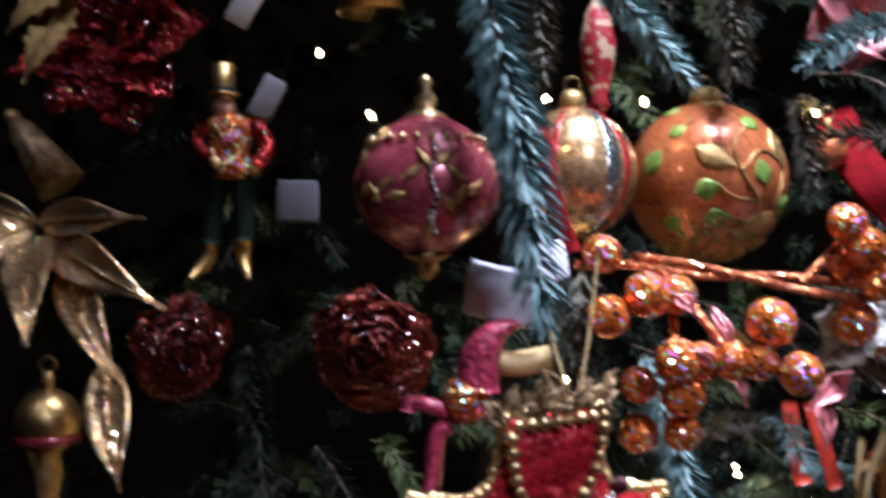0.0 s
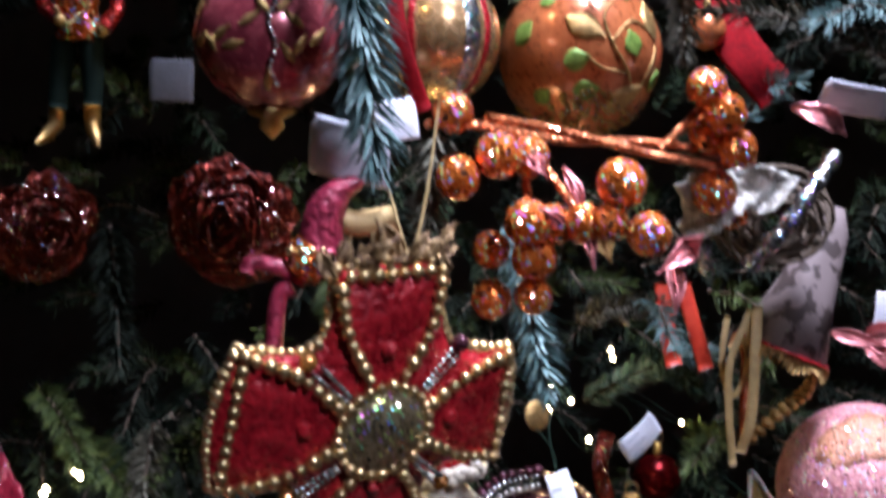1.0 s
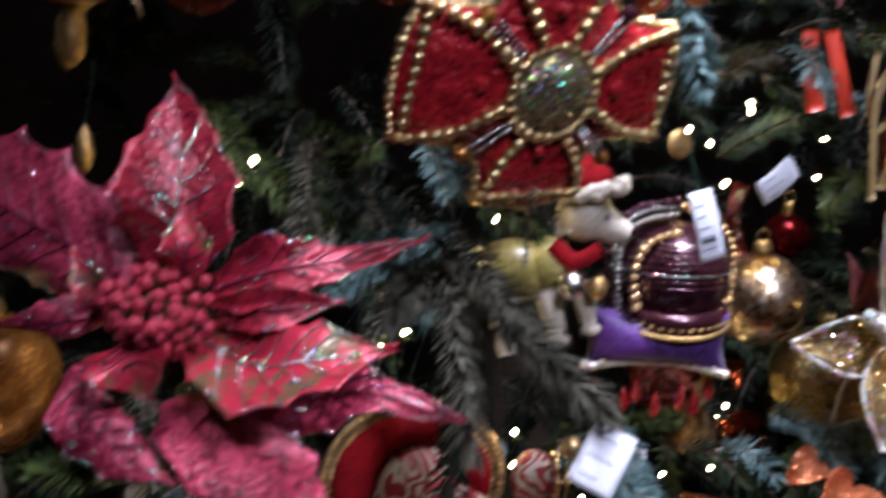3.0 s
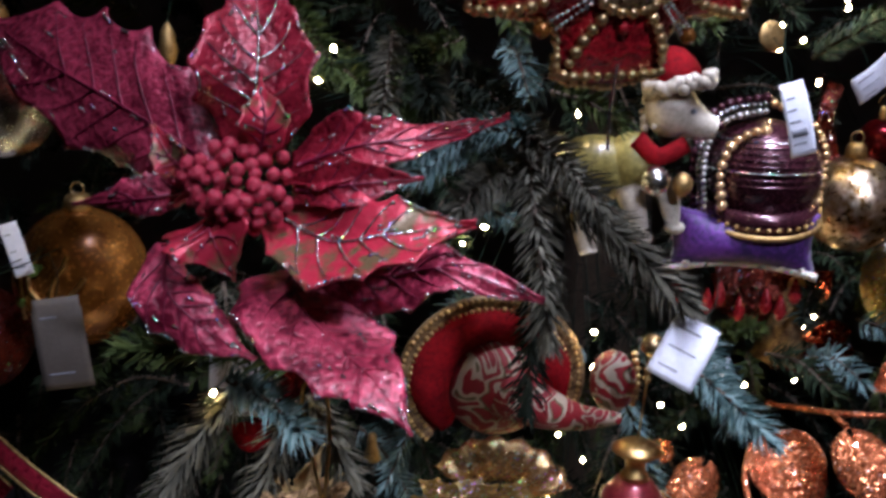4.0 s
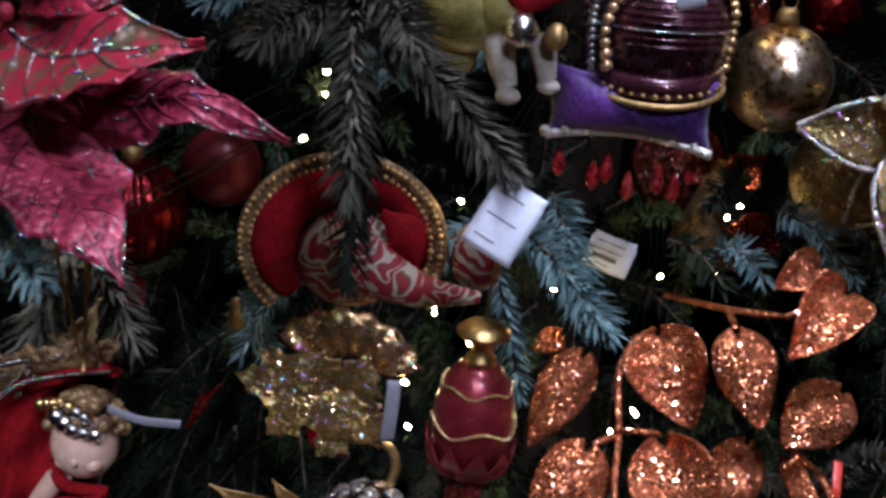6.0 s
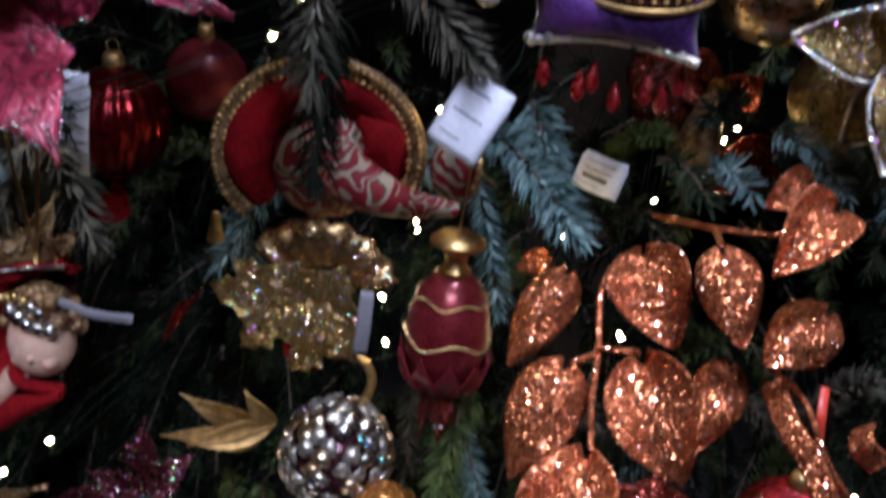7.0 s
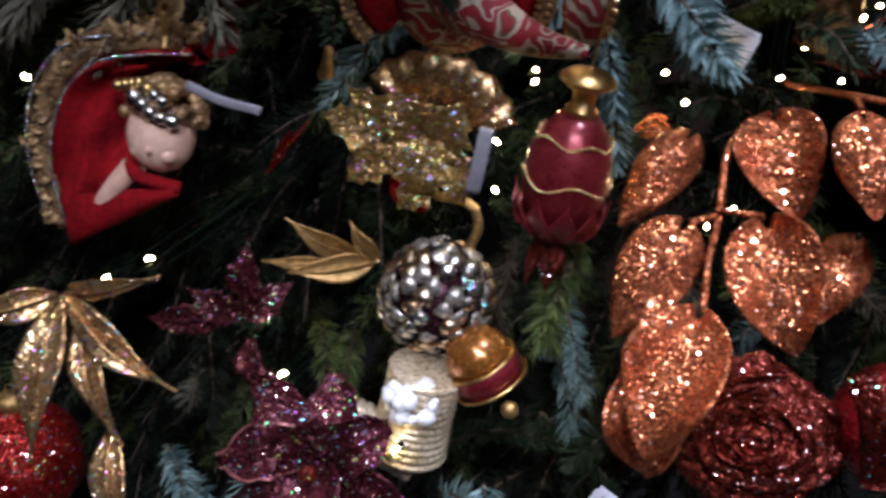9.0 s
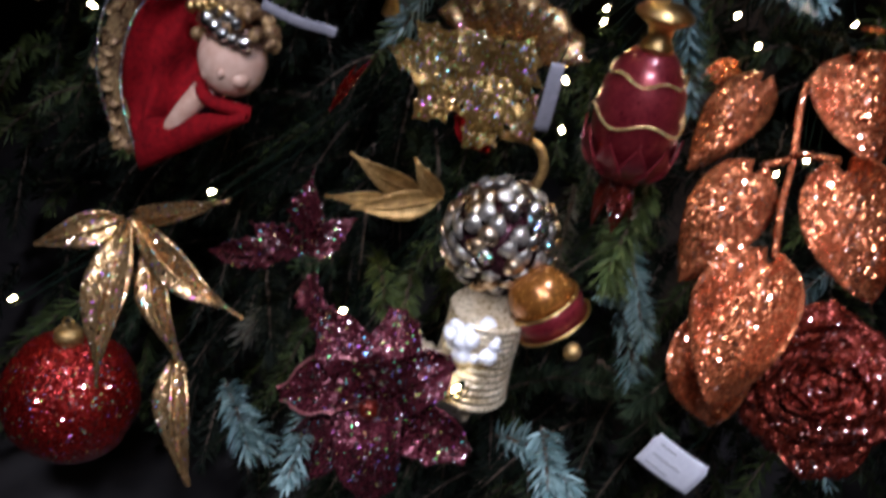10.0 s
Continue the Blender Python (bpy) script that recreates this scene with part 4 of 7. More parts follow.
spray("gold_leaf_spray", "champagne gold glittered leaf spray beside the hooded doll", (-0.1749, 0.6100, 0.8049),
      [((-0.1708, 0.6100, 0.8041), (-0.0887, 0.5800, 0.8507), 0.0137), ((-0.1657, 0.6000, 0.8083), (-0.0777, 0.5850, 0.7719), 0.0259), ((-0.1678, 0.6000, 0.8077), (-0.1650, 0.5600, 0.7034), 0.0293),
       ((-0.1558, 0.6000, 0.7949), (-0.1125, 0.5800, 0.7228), 0.0229), ((-0.1271, 0.5900, 0.7244), (-0.1017, 0.5700, 0.6422), 0.0259), ((-0.1719, 0.6000, 0.8065), (-0.2246, 0.5800, 0.7802), 0.0213)],
      PALEGOLD, arch=0.1, cup=0.25, ripple=0.02, veins=0.012, thick=0.0015, seed=4)
spray("gold_leaf_spray", "small worn gold and silver leaf sprig", (-0.0277, 0.7900, 0.7870),
      [((-0.0277, 0.7900, 0.7855), (-0.0856, 0.7600, 0.7734), 0.0220), ((-0.0416, 0.7900, 0.7862), (-0.0908, 0.7600, 0.8174), 0.0200), ((-0.0603, 0.7800, 0.7807), (-0.1075, 0.7600, 0.7774), 0.0112),
       ((-0.0255, 0.7900, 0.7875), (-0.0479, 0.7800, 0.8182), 0.0160)], OLDGOLD, arch=0.1, cup=0.3, veins=0.015)

o = (-0.2725, 0.7800, 1.3976)
ob = bauble("gold_bauble", "old gold bauble with a burgundy band and a long neck", o, 0.0237, GOLD, 1.0)
k = 0.0004
part("band", Geo().lathe([(50 * k, -22 * k), (58 * k, -26 * k), (57 * k, -40 * k), (46 * k, -42 * k)], 30), BURGUNDY, ob)
part("neck", Geo().lathe([(40 * k, -44 * k), (20 * k, -60 * k), (26 * k, -90 * k), (18 * k, -140 * k), (2 * k, -160 * k)], 24), OLDGOLD, ob)
rose("copper red glittered fabric rose with curled petals", (-0.0440, 0.8600, 1.4445), 0.0535, DARKROSE, (15, 0, 0), seed=1)
rose("dark wine-red glittered fabric rose in shade", (-0.2391, 1.0200, 1.4339), 0.0548, DARKROSE, (10, 0, 40), seed=2)
rose("large copper glittered fabric rose under heart-shaped leaves", (0.2761, 0.8300, 0.7064), 0.0680, ROSECOPPER, (-25, 0, 0), seed=3)

# ---- berry garland ----
o = (0.1856, 0.7000, 1.4720)
berries = thing("berry_garland", "twisted copper twig with orange glittered berries", "garland", o)
BERRY = mesh_of("berry", Geo().ball((0, 0, 0), 0.0135, 16, 10), ORANGEGLIT)
for spot_at, r in (((0.1189, 0.7000, 1.5128), 0.0132), ((0.1220, 0.7000, 1.4726), 0.0147), ((0.1477, 0.7000, 1.4862), 0.0154), ((0.1685, 0.7100, 1.4858), 0.0134), ((0.2216, 0.6800, 1.4682), 0.0160), ((0.1650, 0.6900, 1.4439), 0.0152), ((0.1833, 0.7000, 1.4429), 0.0132), ((0.1445, 0.7200, 1.4260), 0.0128), ((0.1703, 0.7000, 1.4213), 0.0147), ((0.1712, 0.7100, 1.3962), 0.0126), ((0.1457, 0.7300, 1.3924), 0.0137), ((0.2008, 0.6900, 1.4436), 0.0137), ((0.2141, 0.6800, 1.4443), 0.0121), ((0.2366, 0.6700, 1.4373), 0.0140), ((0.3263, 0.8000, 1.4509), 0.0151), ((0.2912, 0.7400, 1.5328), 0.0139), ((0.3042, 0.7400, 1.5153), 0.0147), ((0.2976, 0.7600, 1.5040), 0.0135), ((0.3152, 0.7500, 1.4921), 0.0141)):
    part("berry", BERRY, None, berries, at=Matrix.Translation(Vector(spot_at) - Vector(o)) @ pose(0, 0, 0, 97 * r * 1e4, 0, 31 * r * 1e4) @ Matrix.Diagonal((r / 0.0135, r / 0.0135, r / 0.0135, 1)))
twigs = ([(0.1024, 0.7000, 1.5057), (0.1419, 0.7200, 1.5054), (0.1949, 0.7400, 1.4972), (0.2553, 0.7500, 1.4966), (0.3365, 0.7800, 1.4855)], [(0.1420, 0.7200, 1.5110), (0.1873, 0.7400, 1.5050), (0.2598, 0.7400, 1.4870), (0.3129, 0.7600, 1.4802)],
         [(0.1587, 0.7300, 1.5053), (0.1841, 0.7100, 1.4716), (0.2032, 0.7000, 1.4428)], [(0.2032, 0.7000, 1.4428), (0.2292, 0.6900, 1.4398), (0.2439, 0.6800, 1.4405)],
         [(0.1661, 0.7300, 1.4976), (0.1673, 0.7100, 1.4570), (0.1701, 0.7100, 1.3981)], [(0.2630, 0.7500, 1.4926), (0.2906, 0.7500, 1.5196), (0.3101, 0.7500, 1.5311)])
for line in twigs:
    part("twig", Geo().tube(curve(minus(o, *line), 6), 0.0032, 7), COPPER, berries)
spray("pink_foil_leaf", "dusty pink foil leaves at the end of a berry twig", (0.2676, 0.7200, 1.4220),
      [((0.2787, 0.7200, 1.4295), (0.2483, 0.7000, 1.4104), 0.0147), ((0.2640, 0.7200, 1.4145), (0.2608, 0.7000, 1.3843), 0.0125), ((0.2712, 0.7200, 1.4257), (0.2788, 0.7000, 1.4359), 0.0162)], DULLPINK, arch=0.15, cup=0.5)

spray("lilac_foil_bract", "lilac-grey foil bracts on the berry twigs", (0.1920, 0.7000, 1.4639),
      [((0.1885, 0.7000, 1.4785), (0.2023, 0.6900, 1.4464), 0.008), ((0.1668, 0.7000, 1.4859), (0.1774, 0.6900, 1.4716), 0.010), ((0.2021, 0.6900, 1.4357), (0.2049, 0.6800, 1.4153), 0.007), ((0.1861, 0.6900, 1.4429), (0.1735, 0.6800, 1.4526), 0.008)],
      DULLPINK, arch=0.15, cup=0.5, ripple=0.04)

# ---- jewelled cross ----
C = Vector((0.070, 0.640, 1.332))
ex = Vector((0.893, 0.45, 0.0)).normalized()
nz = ex.cross(Vector((0.0, -0.36, 0.93))).normalized()
ez = nz.cross(ex).normalized() if nz.y < 0 else ex.cross(nz).normalized() * -1
if ez.z < 0:
    ez = -ez
nz = ez.cross(ex)
if nz.y > 0:
    nz = -nz
cross = thing("cross_ornament", "red enamel cross ornament edged with gold beads and a glittered centre", "ornament", C)
ARMS = ((-0.5, 0.086, 0.036), (90.0, 0.096, 0.032), (171.5, 0.091, 0.042), (269.0, 0.074, 0.035))
TWIST = 3.0


def flat(a, r, h=0.0):
    a = radians(a)
    return ex * (r * math.cos(a)) + ez * (r * math.sin(a)) + nz * h


def corner(arm, s):
    a0, ln, half = arm
    return (a0 + TWIST) - s * math.degrees(math.atan2(half, ln)), math.hypot(ln, half)


outline = []
for i, arm in enumerate(ARMS):
    a0, r0 = corner(arm, 1)
    a1, r1 = corner(arm, -1)
    a2, r2 = corner(ARMS[(i + 1) % 4], 1)
    if a2 < a1:
        a2 += 360
    outline += [(a0 + (a1 - a0) * t, 1 / ((1 - t) / r0 + t / r1) * (1 - 0.02 * math.sin(math.pi * t)), "end") for t in (0, 0.25, 0.5, 0.75, 1.0)]
    outline += [(a1 + (a2 - a1) * t, (r1 + (r2 - r1) * t) * (1 - 0.36 * math.sin(math.pi * t) ** 0.7), "bay") for t in (0.15, 0.32, 0.5, 0.68, 0.85)]
n = len(outline)
g = Geo()
vs = []
for ring, (kk, hh) in enumerate(((0.0, 0.012), (0.35, 0.011), (0.7, 0.008), (0.97, 0.004), (1.0, 0.0), (1.0, -0.006), (0.0, -0.008))):
    vs += [flat(a, r * kk, hh) for a, r, _ in outline]
fs = [(j * n + i, j * n + (i + 1) % n, (j + 1) * n + (i + 1) % n, (j + 1) * n + i) for j in range(6) for i in range(n)]
part("body", g.add(vs, fs), REDENAMEL, cross)
for i, arm in enumerate(ARMS):
    for s in (1, -1):
        a, r = corner(arm, s)
        line = [flat(a, r * 0.35, 0.0125), flat(a - s * 4, r * 0.66, 0.0105), flat(a, r * 0.97, 0.006)]
        beads(cross, curve(line, 5), 0.0041, BEADGOLD, 2.0, seed=i)
    a0, r0 = corner(arm, 1)
    a1, r1 = corner(arm, -1)
    for kk, hh, br in ((0.97, 0.005, 0.0040), (1.0, -0.003, 0.0036)):
        beads(cross, [flat(a0, r0 * kk, hh), flat(a1, r1 * kk, hh)], br, BEADGOLD, 2.0, seed=9 + i)
    m = (arm[0] + TWIST)
    g = Geo().ball(flat(m, arm[1] * 0.52, 0.010), 0.0052, 12, 8)
    part("red_stone", g, REDENAMEL, cross, "faceted red glass stone", smooth=False)
    d = m + 45
    for e in (-3, 3):
        beads(cross, [flat(d + e, 0.034, 0.013), flat(d + e, 0.06, 0.010)], 0.0018, SILVER, 2.0)
    part("amber_stone", Geo().ball(flat(d, 0.066, 0.007), 0.0055, 12, 7), AMBER if i else PLUM, cross, smooth=False)
line = [flat(a, r * 1.0, -0.001) for a, r, kind in outline] + [flat(outline[0][0], outline[0][1], -0.001)]
tagged(part("edge_braid", bead_row(Geo(), line, 0.0038, 1.5, 0.3), BEADGOLD, cross, "worn gold braid edge"), kind="stuff")
disc = Geo()
vs = [flat(0, 0, 0.018)] + [flat(a, 0.024, 0.0165) for a in range(0, 360, 15)] + [flat(a, 0.027, 0.011) for a in range(0, 360, 15)]
disc.add(vs, [(0, 1 + i, 1 + (i + 1) % 24) for i in range(24)] + [(1 + i, 25 + i, 25 + (i + 1) % 24, 1 + (i + 1) % 24) for i in range(24)])
part("centre_disc", disc, DISCGLIT, cross, "greenish gold glittered centre")
beads(cross, [flat(a, 0.0285, 0.0135) for a in range(0, 361, 12)], 0.0036, BEADGOLD, 2.0)
top = flat(90 + TWIST, 0.10, 0.0)
lace = Geo()
for i in range(30):
    b = flat(90 + TWIST + (i - 14.5) * 1.45, 0.095 + 0.003 * (i % 3), 0.004 - 0.003 * (i % 4))
    leaf(lace, b, b + Vector((rnd.uniform(-0.014, 0.016), rnd.uniform(-0.01, 0.012), rnd.uniform(0.006, 0.022))), rnd.uniform(0.004, 0.009), oval, 0.15, 0.6, 0.6, seed=i, nu=10, nv=5, teeth=4, ripple=0.08)
part("gold_lace", lace, BROCADE, cross, "crumpled gold lace")
cord(cross, [top + Vector((0.01, 0, 0)), top + Vector((0.0, 0.01, 0.035)), top + Vector((-0.012, 0.02, 0.09))], 0.0008)
cord(cross, [top + Vector((0.012, 0, 0)), top + Vector((0.02, 0.01, 0.035)), top + Vector((0.028, 0.02, 0.09))], 0.0008)
cord(cross, minus(C, (0.0671, 0.6500, 1.2688), (0.0645, 0.6600, 1.2454), (0.0643, 0.6650, 1.2153)), 0.0012, SILVER)

# jester-like figure behind the cross
o = (0.0303, 0.6800, 1.4318)
k = 0.0004
T = lambda x, y, z=0: Vector(((x - 825) * k, z * k, (680 - y) * k))
figure("jester_figure", "small magenta and gold jester ornament hanging behind the cross", "figurine", o,
       [(Geo().tube(curve([T(842, 690), T(848, 640), T(872, 600), T(915, 580)], 5), [36 * k, 36 * k, 35 * k, 34 * k, 33 * k, 32 * k, 31 * k, 29 * k, 27 * k, 24 * k, 21 * k, 18 * k, 15 * k, 12 * k, 9 * k, 4 * k], 12), PINK),
        (Geo().ball(T(828, 702), 40 * k, 18, 12), ORANGEGLIT), (bead_row(Geo(), [T(800, 690, -36), T(860, 690, -30)], 8 * k), BEADGOLD),
        (Geo().tube(curve([T(820, 735), T(775, 715), T(738, 708), T(730, 722)], 4), 13 * k, 8), PINK), (Geo().tube(curve([T(800, 745), T(778, 762), T(768, 850)], 4), 14 * k, 8), PINK),
        (Geo().tube(curve([T(860, 640, 10), T(900, 650, 10), T(960, 640, 10)], 4), [20 * k] * 9, 8), STRAW)])
price_tag("crumpled lavender-white card tag behind a frosted twig", (0.0558, 0.6800, 1.4883), 0.0534, 0.0374, (15, 12, -20), bars=0, bend=0.3)
price_tag("lavender-white card tag behind a frosted twig", (0.0824, 0.7000, 1.5077), 0.0293, 0.0256, (0, -10, 20), bars=0, bend=0.2)

# ---- nest, fabric bell, ribbons ----
o = (0.3782, 0.8600, 1.4399)
nest = thing("nest_ornament", "dark brown twig nest with silver glittered twigs", "ornament", o)
rr = random.Random(11)
k = 0.0005
for j in range(64):
    a0, rad = rr.uniform(0, 6.3), rr.uniform(25, 95) * k
    tz, ty = rr.uniform(-30, 30) * k, rr.uniform(-0.4, 0.4)
    line = [Vector((rad * math.cos(a0 + s), ty * rad + 30 * k * math.sin(a0 + s + j), 0.75 * rad * math.sin(a0 + s) + tz * 0.6)) for s in [i * 0.3 for i in range(9)]]
    part("twig", Geo().tube(line, rr.uniform(3, 6) * k, 5), BARK, nest)
for line in ([(0.3164, 0.8200, 1.4038), (0.3056, 0.8000, 1.4368), (0.3193, 0.8000, 1.4656), (0.3458, 0.8200, 1.4841)], [(0.3383, 0.8000, 1.4081), (0.3633, 0.7900, 1.4369), (0.3829, 0.7900, 1.4655), (0.4045, 0.8000, 1.4910)]):
    part("silver_twig", Geo().tube(curve(minus(o, *line), 6), [13 * k + 3 * k * math.sin(2 * i) for i in range(19)], 8), SILVERGLIT, nest, "silver glittered twig")
part("berry", Geo().ball(minus(o, (0.3055, 0.7700, 1.4631))[0], 33 * k, 14, 9), ORANGEGLIT, nest)
part("silver_leaf", leaf(Geo(), *minus(o, (0.3280, 0.8000, 1.4575), (0.3707, 0.7800, 1.4725)), 70 * k, oval, 0.2, 0.4, 0.2, ripple=0.06), CRUSHED, nest)

o = (0.4279, 0.9200, 1.3759)
bell = thing("fabric_bell", "taupe printed fabric bell with a fringed gold hem", "bell", o, (0, 22, 0))
k = 0.0005
part("skirt", Geo().lathe([(8 * k, 160 * k), (30 * k, 120 * k), (52 * k, 0), (78 * k, -100 * k), (74 * k, -100 * k), (48 * k, 0), (4 * k, 110 * k)], 32, wave=lambda a, z: 1 + 0.04 * math.sin(5 * a)), FABRIC, bell)
part("hem", Geo().tube([(78 * k * math.cos(a), 78 * k * math.sin(a), -100 * k) for a in [i * math.pi / 16 for i in range(32)]], 4 * k, 6, True), REDENAMEL, bell)
g = Geo()
for i in range(60):
    a = 2 * math.pi * i / 60
    g.tube([(79 * k * math.cos(a), 79 * k * math.sin(a), -102 * k), (82 * k * math.cos(a), 82 * k * math.sin(a), -(122 + 8 * math.sin(7 * a)) * k)], [4.5 * k, 3 * k], 5)
part("fringe", g, OLDGOLD, bell)
o = (0.4129, 0.9300, 1.2869)
ob = thing("gold_trim_ring", "loop of fringed gold braid trim", "trim", o)
g = Geo()
line = curve(minus(o, (0.4023, 0.9200, 1.3419), (0.4329, 0.9200, 1.3201), (0.4314, 0.9200, 1.2980), (0.4134, 0.9300, 1.2769), (0.3874, 0.9400, 1.2503)), 8)
g.tube(line, 0.003, 6)
for i, p in enumerate(line):
    g.ball(p + Vector((0, -0.002, 0.003 * (-1) ** i)), 0.0048, 6, 4)
part("braid", g, OLDGOLD, ob)


def ribbon(label, line, w, mat, twist=0.25, edged=False):
    o = line[0]
    ob = thing("ribbon", label, "ribbon", o)
    mid = curve(minus(o, *line), 6)
    part("strip", Geo().tube(mid, w / 2, 10, flat=twist), mat, ob)
    if edged:
        d = (mid[-1] - mid[0]).normalized()
        side = d.cross(Vector((0, -1, 0))).normalized() * (w * 0.5)
        for q in (1, -1):
            part("gilt_edge", Geo().tube([p + side * q + Vector((0, -0.002, 0)) for p in mid], 0.0011, 6), OLDGOLD, ob)
    return ob


ribbon("narrow orange-red satin ribbon end", [(0.3268, 1.0000, 1.3808), (0.3263, 0.9900, 1.3526), (0.3351, 0.9900, 1.3068)], 0.0157, REDRIBBON)
ribbon("narrow orange-red satin ribbon end", [(0.3453, 1.0000, 1.3810), (0.3517, 0.9900, 1.3476), (0.3647, 0.9900, 1.3032)], 0.0147, REDRIBBON)
ribbon("long straw-coloured ribbon strand", [(0.3754, 0.9000, 1.3668), (0.3558, 0.8900, 1.3249), (0.3554, 0.8900, 1.2822), (0.3619, 0.9000, 1.2372)], 0.0066, STRAW)
ribbon("long straw-coloured ribbon strand", [(0.3811, 0.9000, 1.3692), (0.3763, 0.8900, 1.3249), (0.3733, 0.8900, 1.2774), (0.3679, 0.9000, 1.2470)], 0.0094, STRAW)
ribbon("long straw-coloured ribbon strand", [(0.3594, 0.9100, 1.3616), (0.3520, 0.9000, 1.3240), (0.3598, 0.9000, 1.2953), (0.3726, 0.9000, 1.3145), (0.3737, 0.9000, 1.3621)], 0.0057, STRAW)
ribbon("twisted copper ribbon strand with a frayed end", [(0.3781, 0.9200, 1.3321), (0.3742, 0.9100, 1.2893), (0.3734, 0.9100, 1.2453)], 0.0076, COPPER)

# ---- dog, crown, middle baubles ----
o = (0.0735, 0.8700, 1.1825)
k = 0.000485
T = lambda x, y, z=0: Vector(((x - 1130) * k, z * k, (240 - y) * k))
fur = Geo()
rr = random.Random(17)
for j in range(64):
    a = -0.25 + math.pi * 2 * j / 64
    fur.ball(T(1236 + 52 * math.cos(a), 116 - 12 * math.cos(a) + rr.uniform(-7, 7), -48 * math.sin(a)), rr.uniform(9, 13) * k, 7, 5)
curls = Geo()
for j in range(26):
    a, b = rr.uniform(0, 6.28), rr.uniform(-1.0, 1.0)
    curls.ball(T(1202 + 26 * math.cos(a) * math.cos(b), 165 + 40 * math.sin(b), 38 * math.sin(a) * math.cos(b)), rr.uniform(4, 8) * k, 6, 4)
figure("dog_ornament", "glazed mustard dog ornament in a red fur-edged cap, with silver bell", "figurine", o,
       [(Geo().ball(T(1105, 262), (74 * k, 50 * k, 58 * k), 24, 16).ball(T(1165, 250, -8), (46 * k, 42 * k, 54 * k), 20, 14).ball(T(1085, 318, 20), (44 * k, 36 * k, 48 * k), 16, 10), DOGYELLOW),
        (Geo().tube(curve([T(1160, 285, -20), T(1172, 325, -26), T(1183, 360, -30)], 5), [27 * k - i * 1.1 * k for i in range(11)], 12).ball(T(1186, 371, -38), (19 * k, 22 * k, 13 * k))
         .tube(curve([T(1222, 280, 8), T(1232, 320, 4), T(1238, 348, 0)], 5), [24 * k - i * 1.0 * k for i in range(11)], 12).ball(T(1242, 357, -8), (18 * k, 20 * k, 12 * k))
         .tube(curve([T(1080, 330, 20), T(1092, 380, 10), T(1100, 412, 0)], 5), [24 * k - i * 0.8 * k for i in range(11)], 10), CREAM),
        (Geo().ball(T(1226, 160), (46 * k, 42 * k, 46 * k), 20, 14).tube(curve([T(1240, 165), T(1272, 182), T(1300, 190)], 5), [38 * k - i * 2.0 * k for i in range(11)], 14), CREAM),
        (curls, CREAM), (fur, CREAM), (Geo().ball(T(1305, 184), 9 * k), PLUM), (Geo().ball(T(1258, 158, -34), 5 * k), INK),
        (Geo().lathe([(3 * k, 52 * k), (22 * k, 44 * k), (40 * k, 18 * k), (48 * k, -8 * k), (10 * k, -10 * k)], 20, pose(*T(1228, 106), 0, -12, 0)), RED),
        (Geo().tube(curve([T(1168, 205, -40), T(1205, 232, -48), T(1250, 212, -36)], 6), [15 * k] * 13, 10, flat=0.6), RED),
        (Geo().ball(T(1201, 270, -62), 25 * k, 18, 12), SILVER), (Geo().ball(T(1248, 280, -30), (17 * k, 17 * k, 21 * k), 14, 10), OLDGOLD)])

o = (0.2037, 0.9250, 1.1603)
k = 0.0005
T = lambda x, y, z=0: Vector(((x - 1408) * k, z * k, (285 - y) * k))
crown = thing("crown_ornament", "plum and gold crown with bead arches on a purple velvet cushion", "ornament", o)
dome = [(100 * math.sin(0.06 + 2.35 * i / 26) * k, (285 - 277 + 94 * math.cos(0.06 + 2.35 * i / 26)) * k) for i in range(27)]
part("dome", Geo().lathe(dome, 40), PLUM, crown, "dark plum glass dome")
for row in range(9):
    th = 0.75 + 0.115 * row
    hoop = [Vector((100.6 * math.sin(th) * math.cos(a) * k, 100.6 * math.sin(th) * math.sin(a) * k, (8 + 94.6 * math.cos(th)) * k)) for a in [i * math.pi / 30 for i in range(60)]]
    part("glitter_hoop", Geo().tube(hoop, (2.2 if row in (1, 6) else 1.6) * k, 5, True), SILVERGLIT if row in (1, 6) else PLUM, crown)
part("band", Geo().lathe([(84 * k, 20 * k), (97 * k, 18 * k), (99 * k, -14 * k), (86 * k, -16 * k)], 40, pose(*T(1408, 336, -6), 10, 0, 0)), PLUM, crown)
rope = [pose(*T(1408, 350, -8), 12, 0, 0) @ Vector((100 * k * math.cos(a), 100 * k * math.sin(a), 0)) for a in [i * math.pi / 32 for i in range(64)]]
part("gold_rope", Geo().tube(rope, 5 * k, 8, True), OLDGOLD, crown)
beads(crown, [pose(*T(1408, 336, -8), 12, 0, 0) @ Vector((100 * k * math.cos(a), 100 * k * math.sin(a), 0)) for a in [i * math.pi / 24 for i in range(49)]], 3.5 * k, OLDGOLD, 5.0)
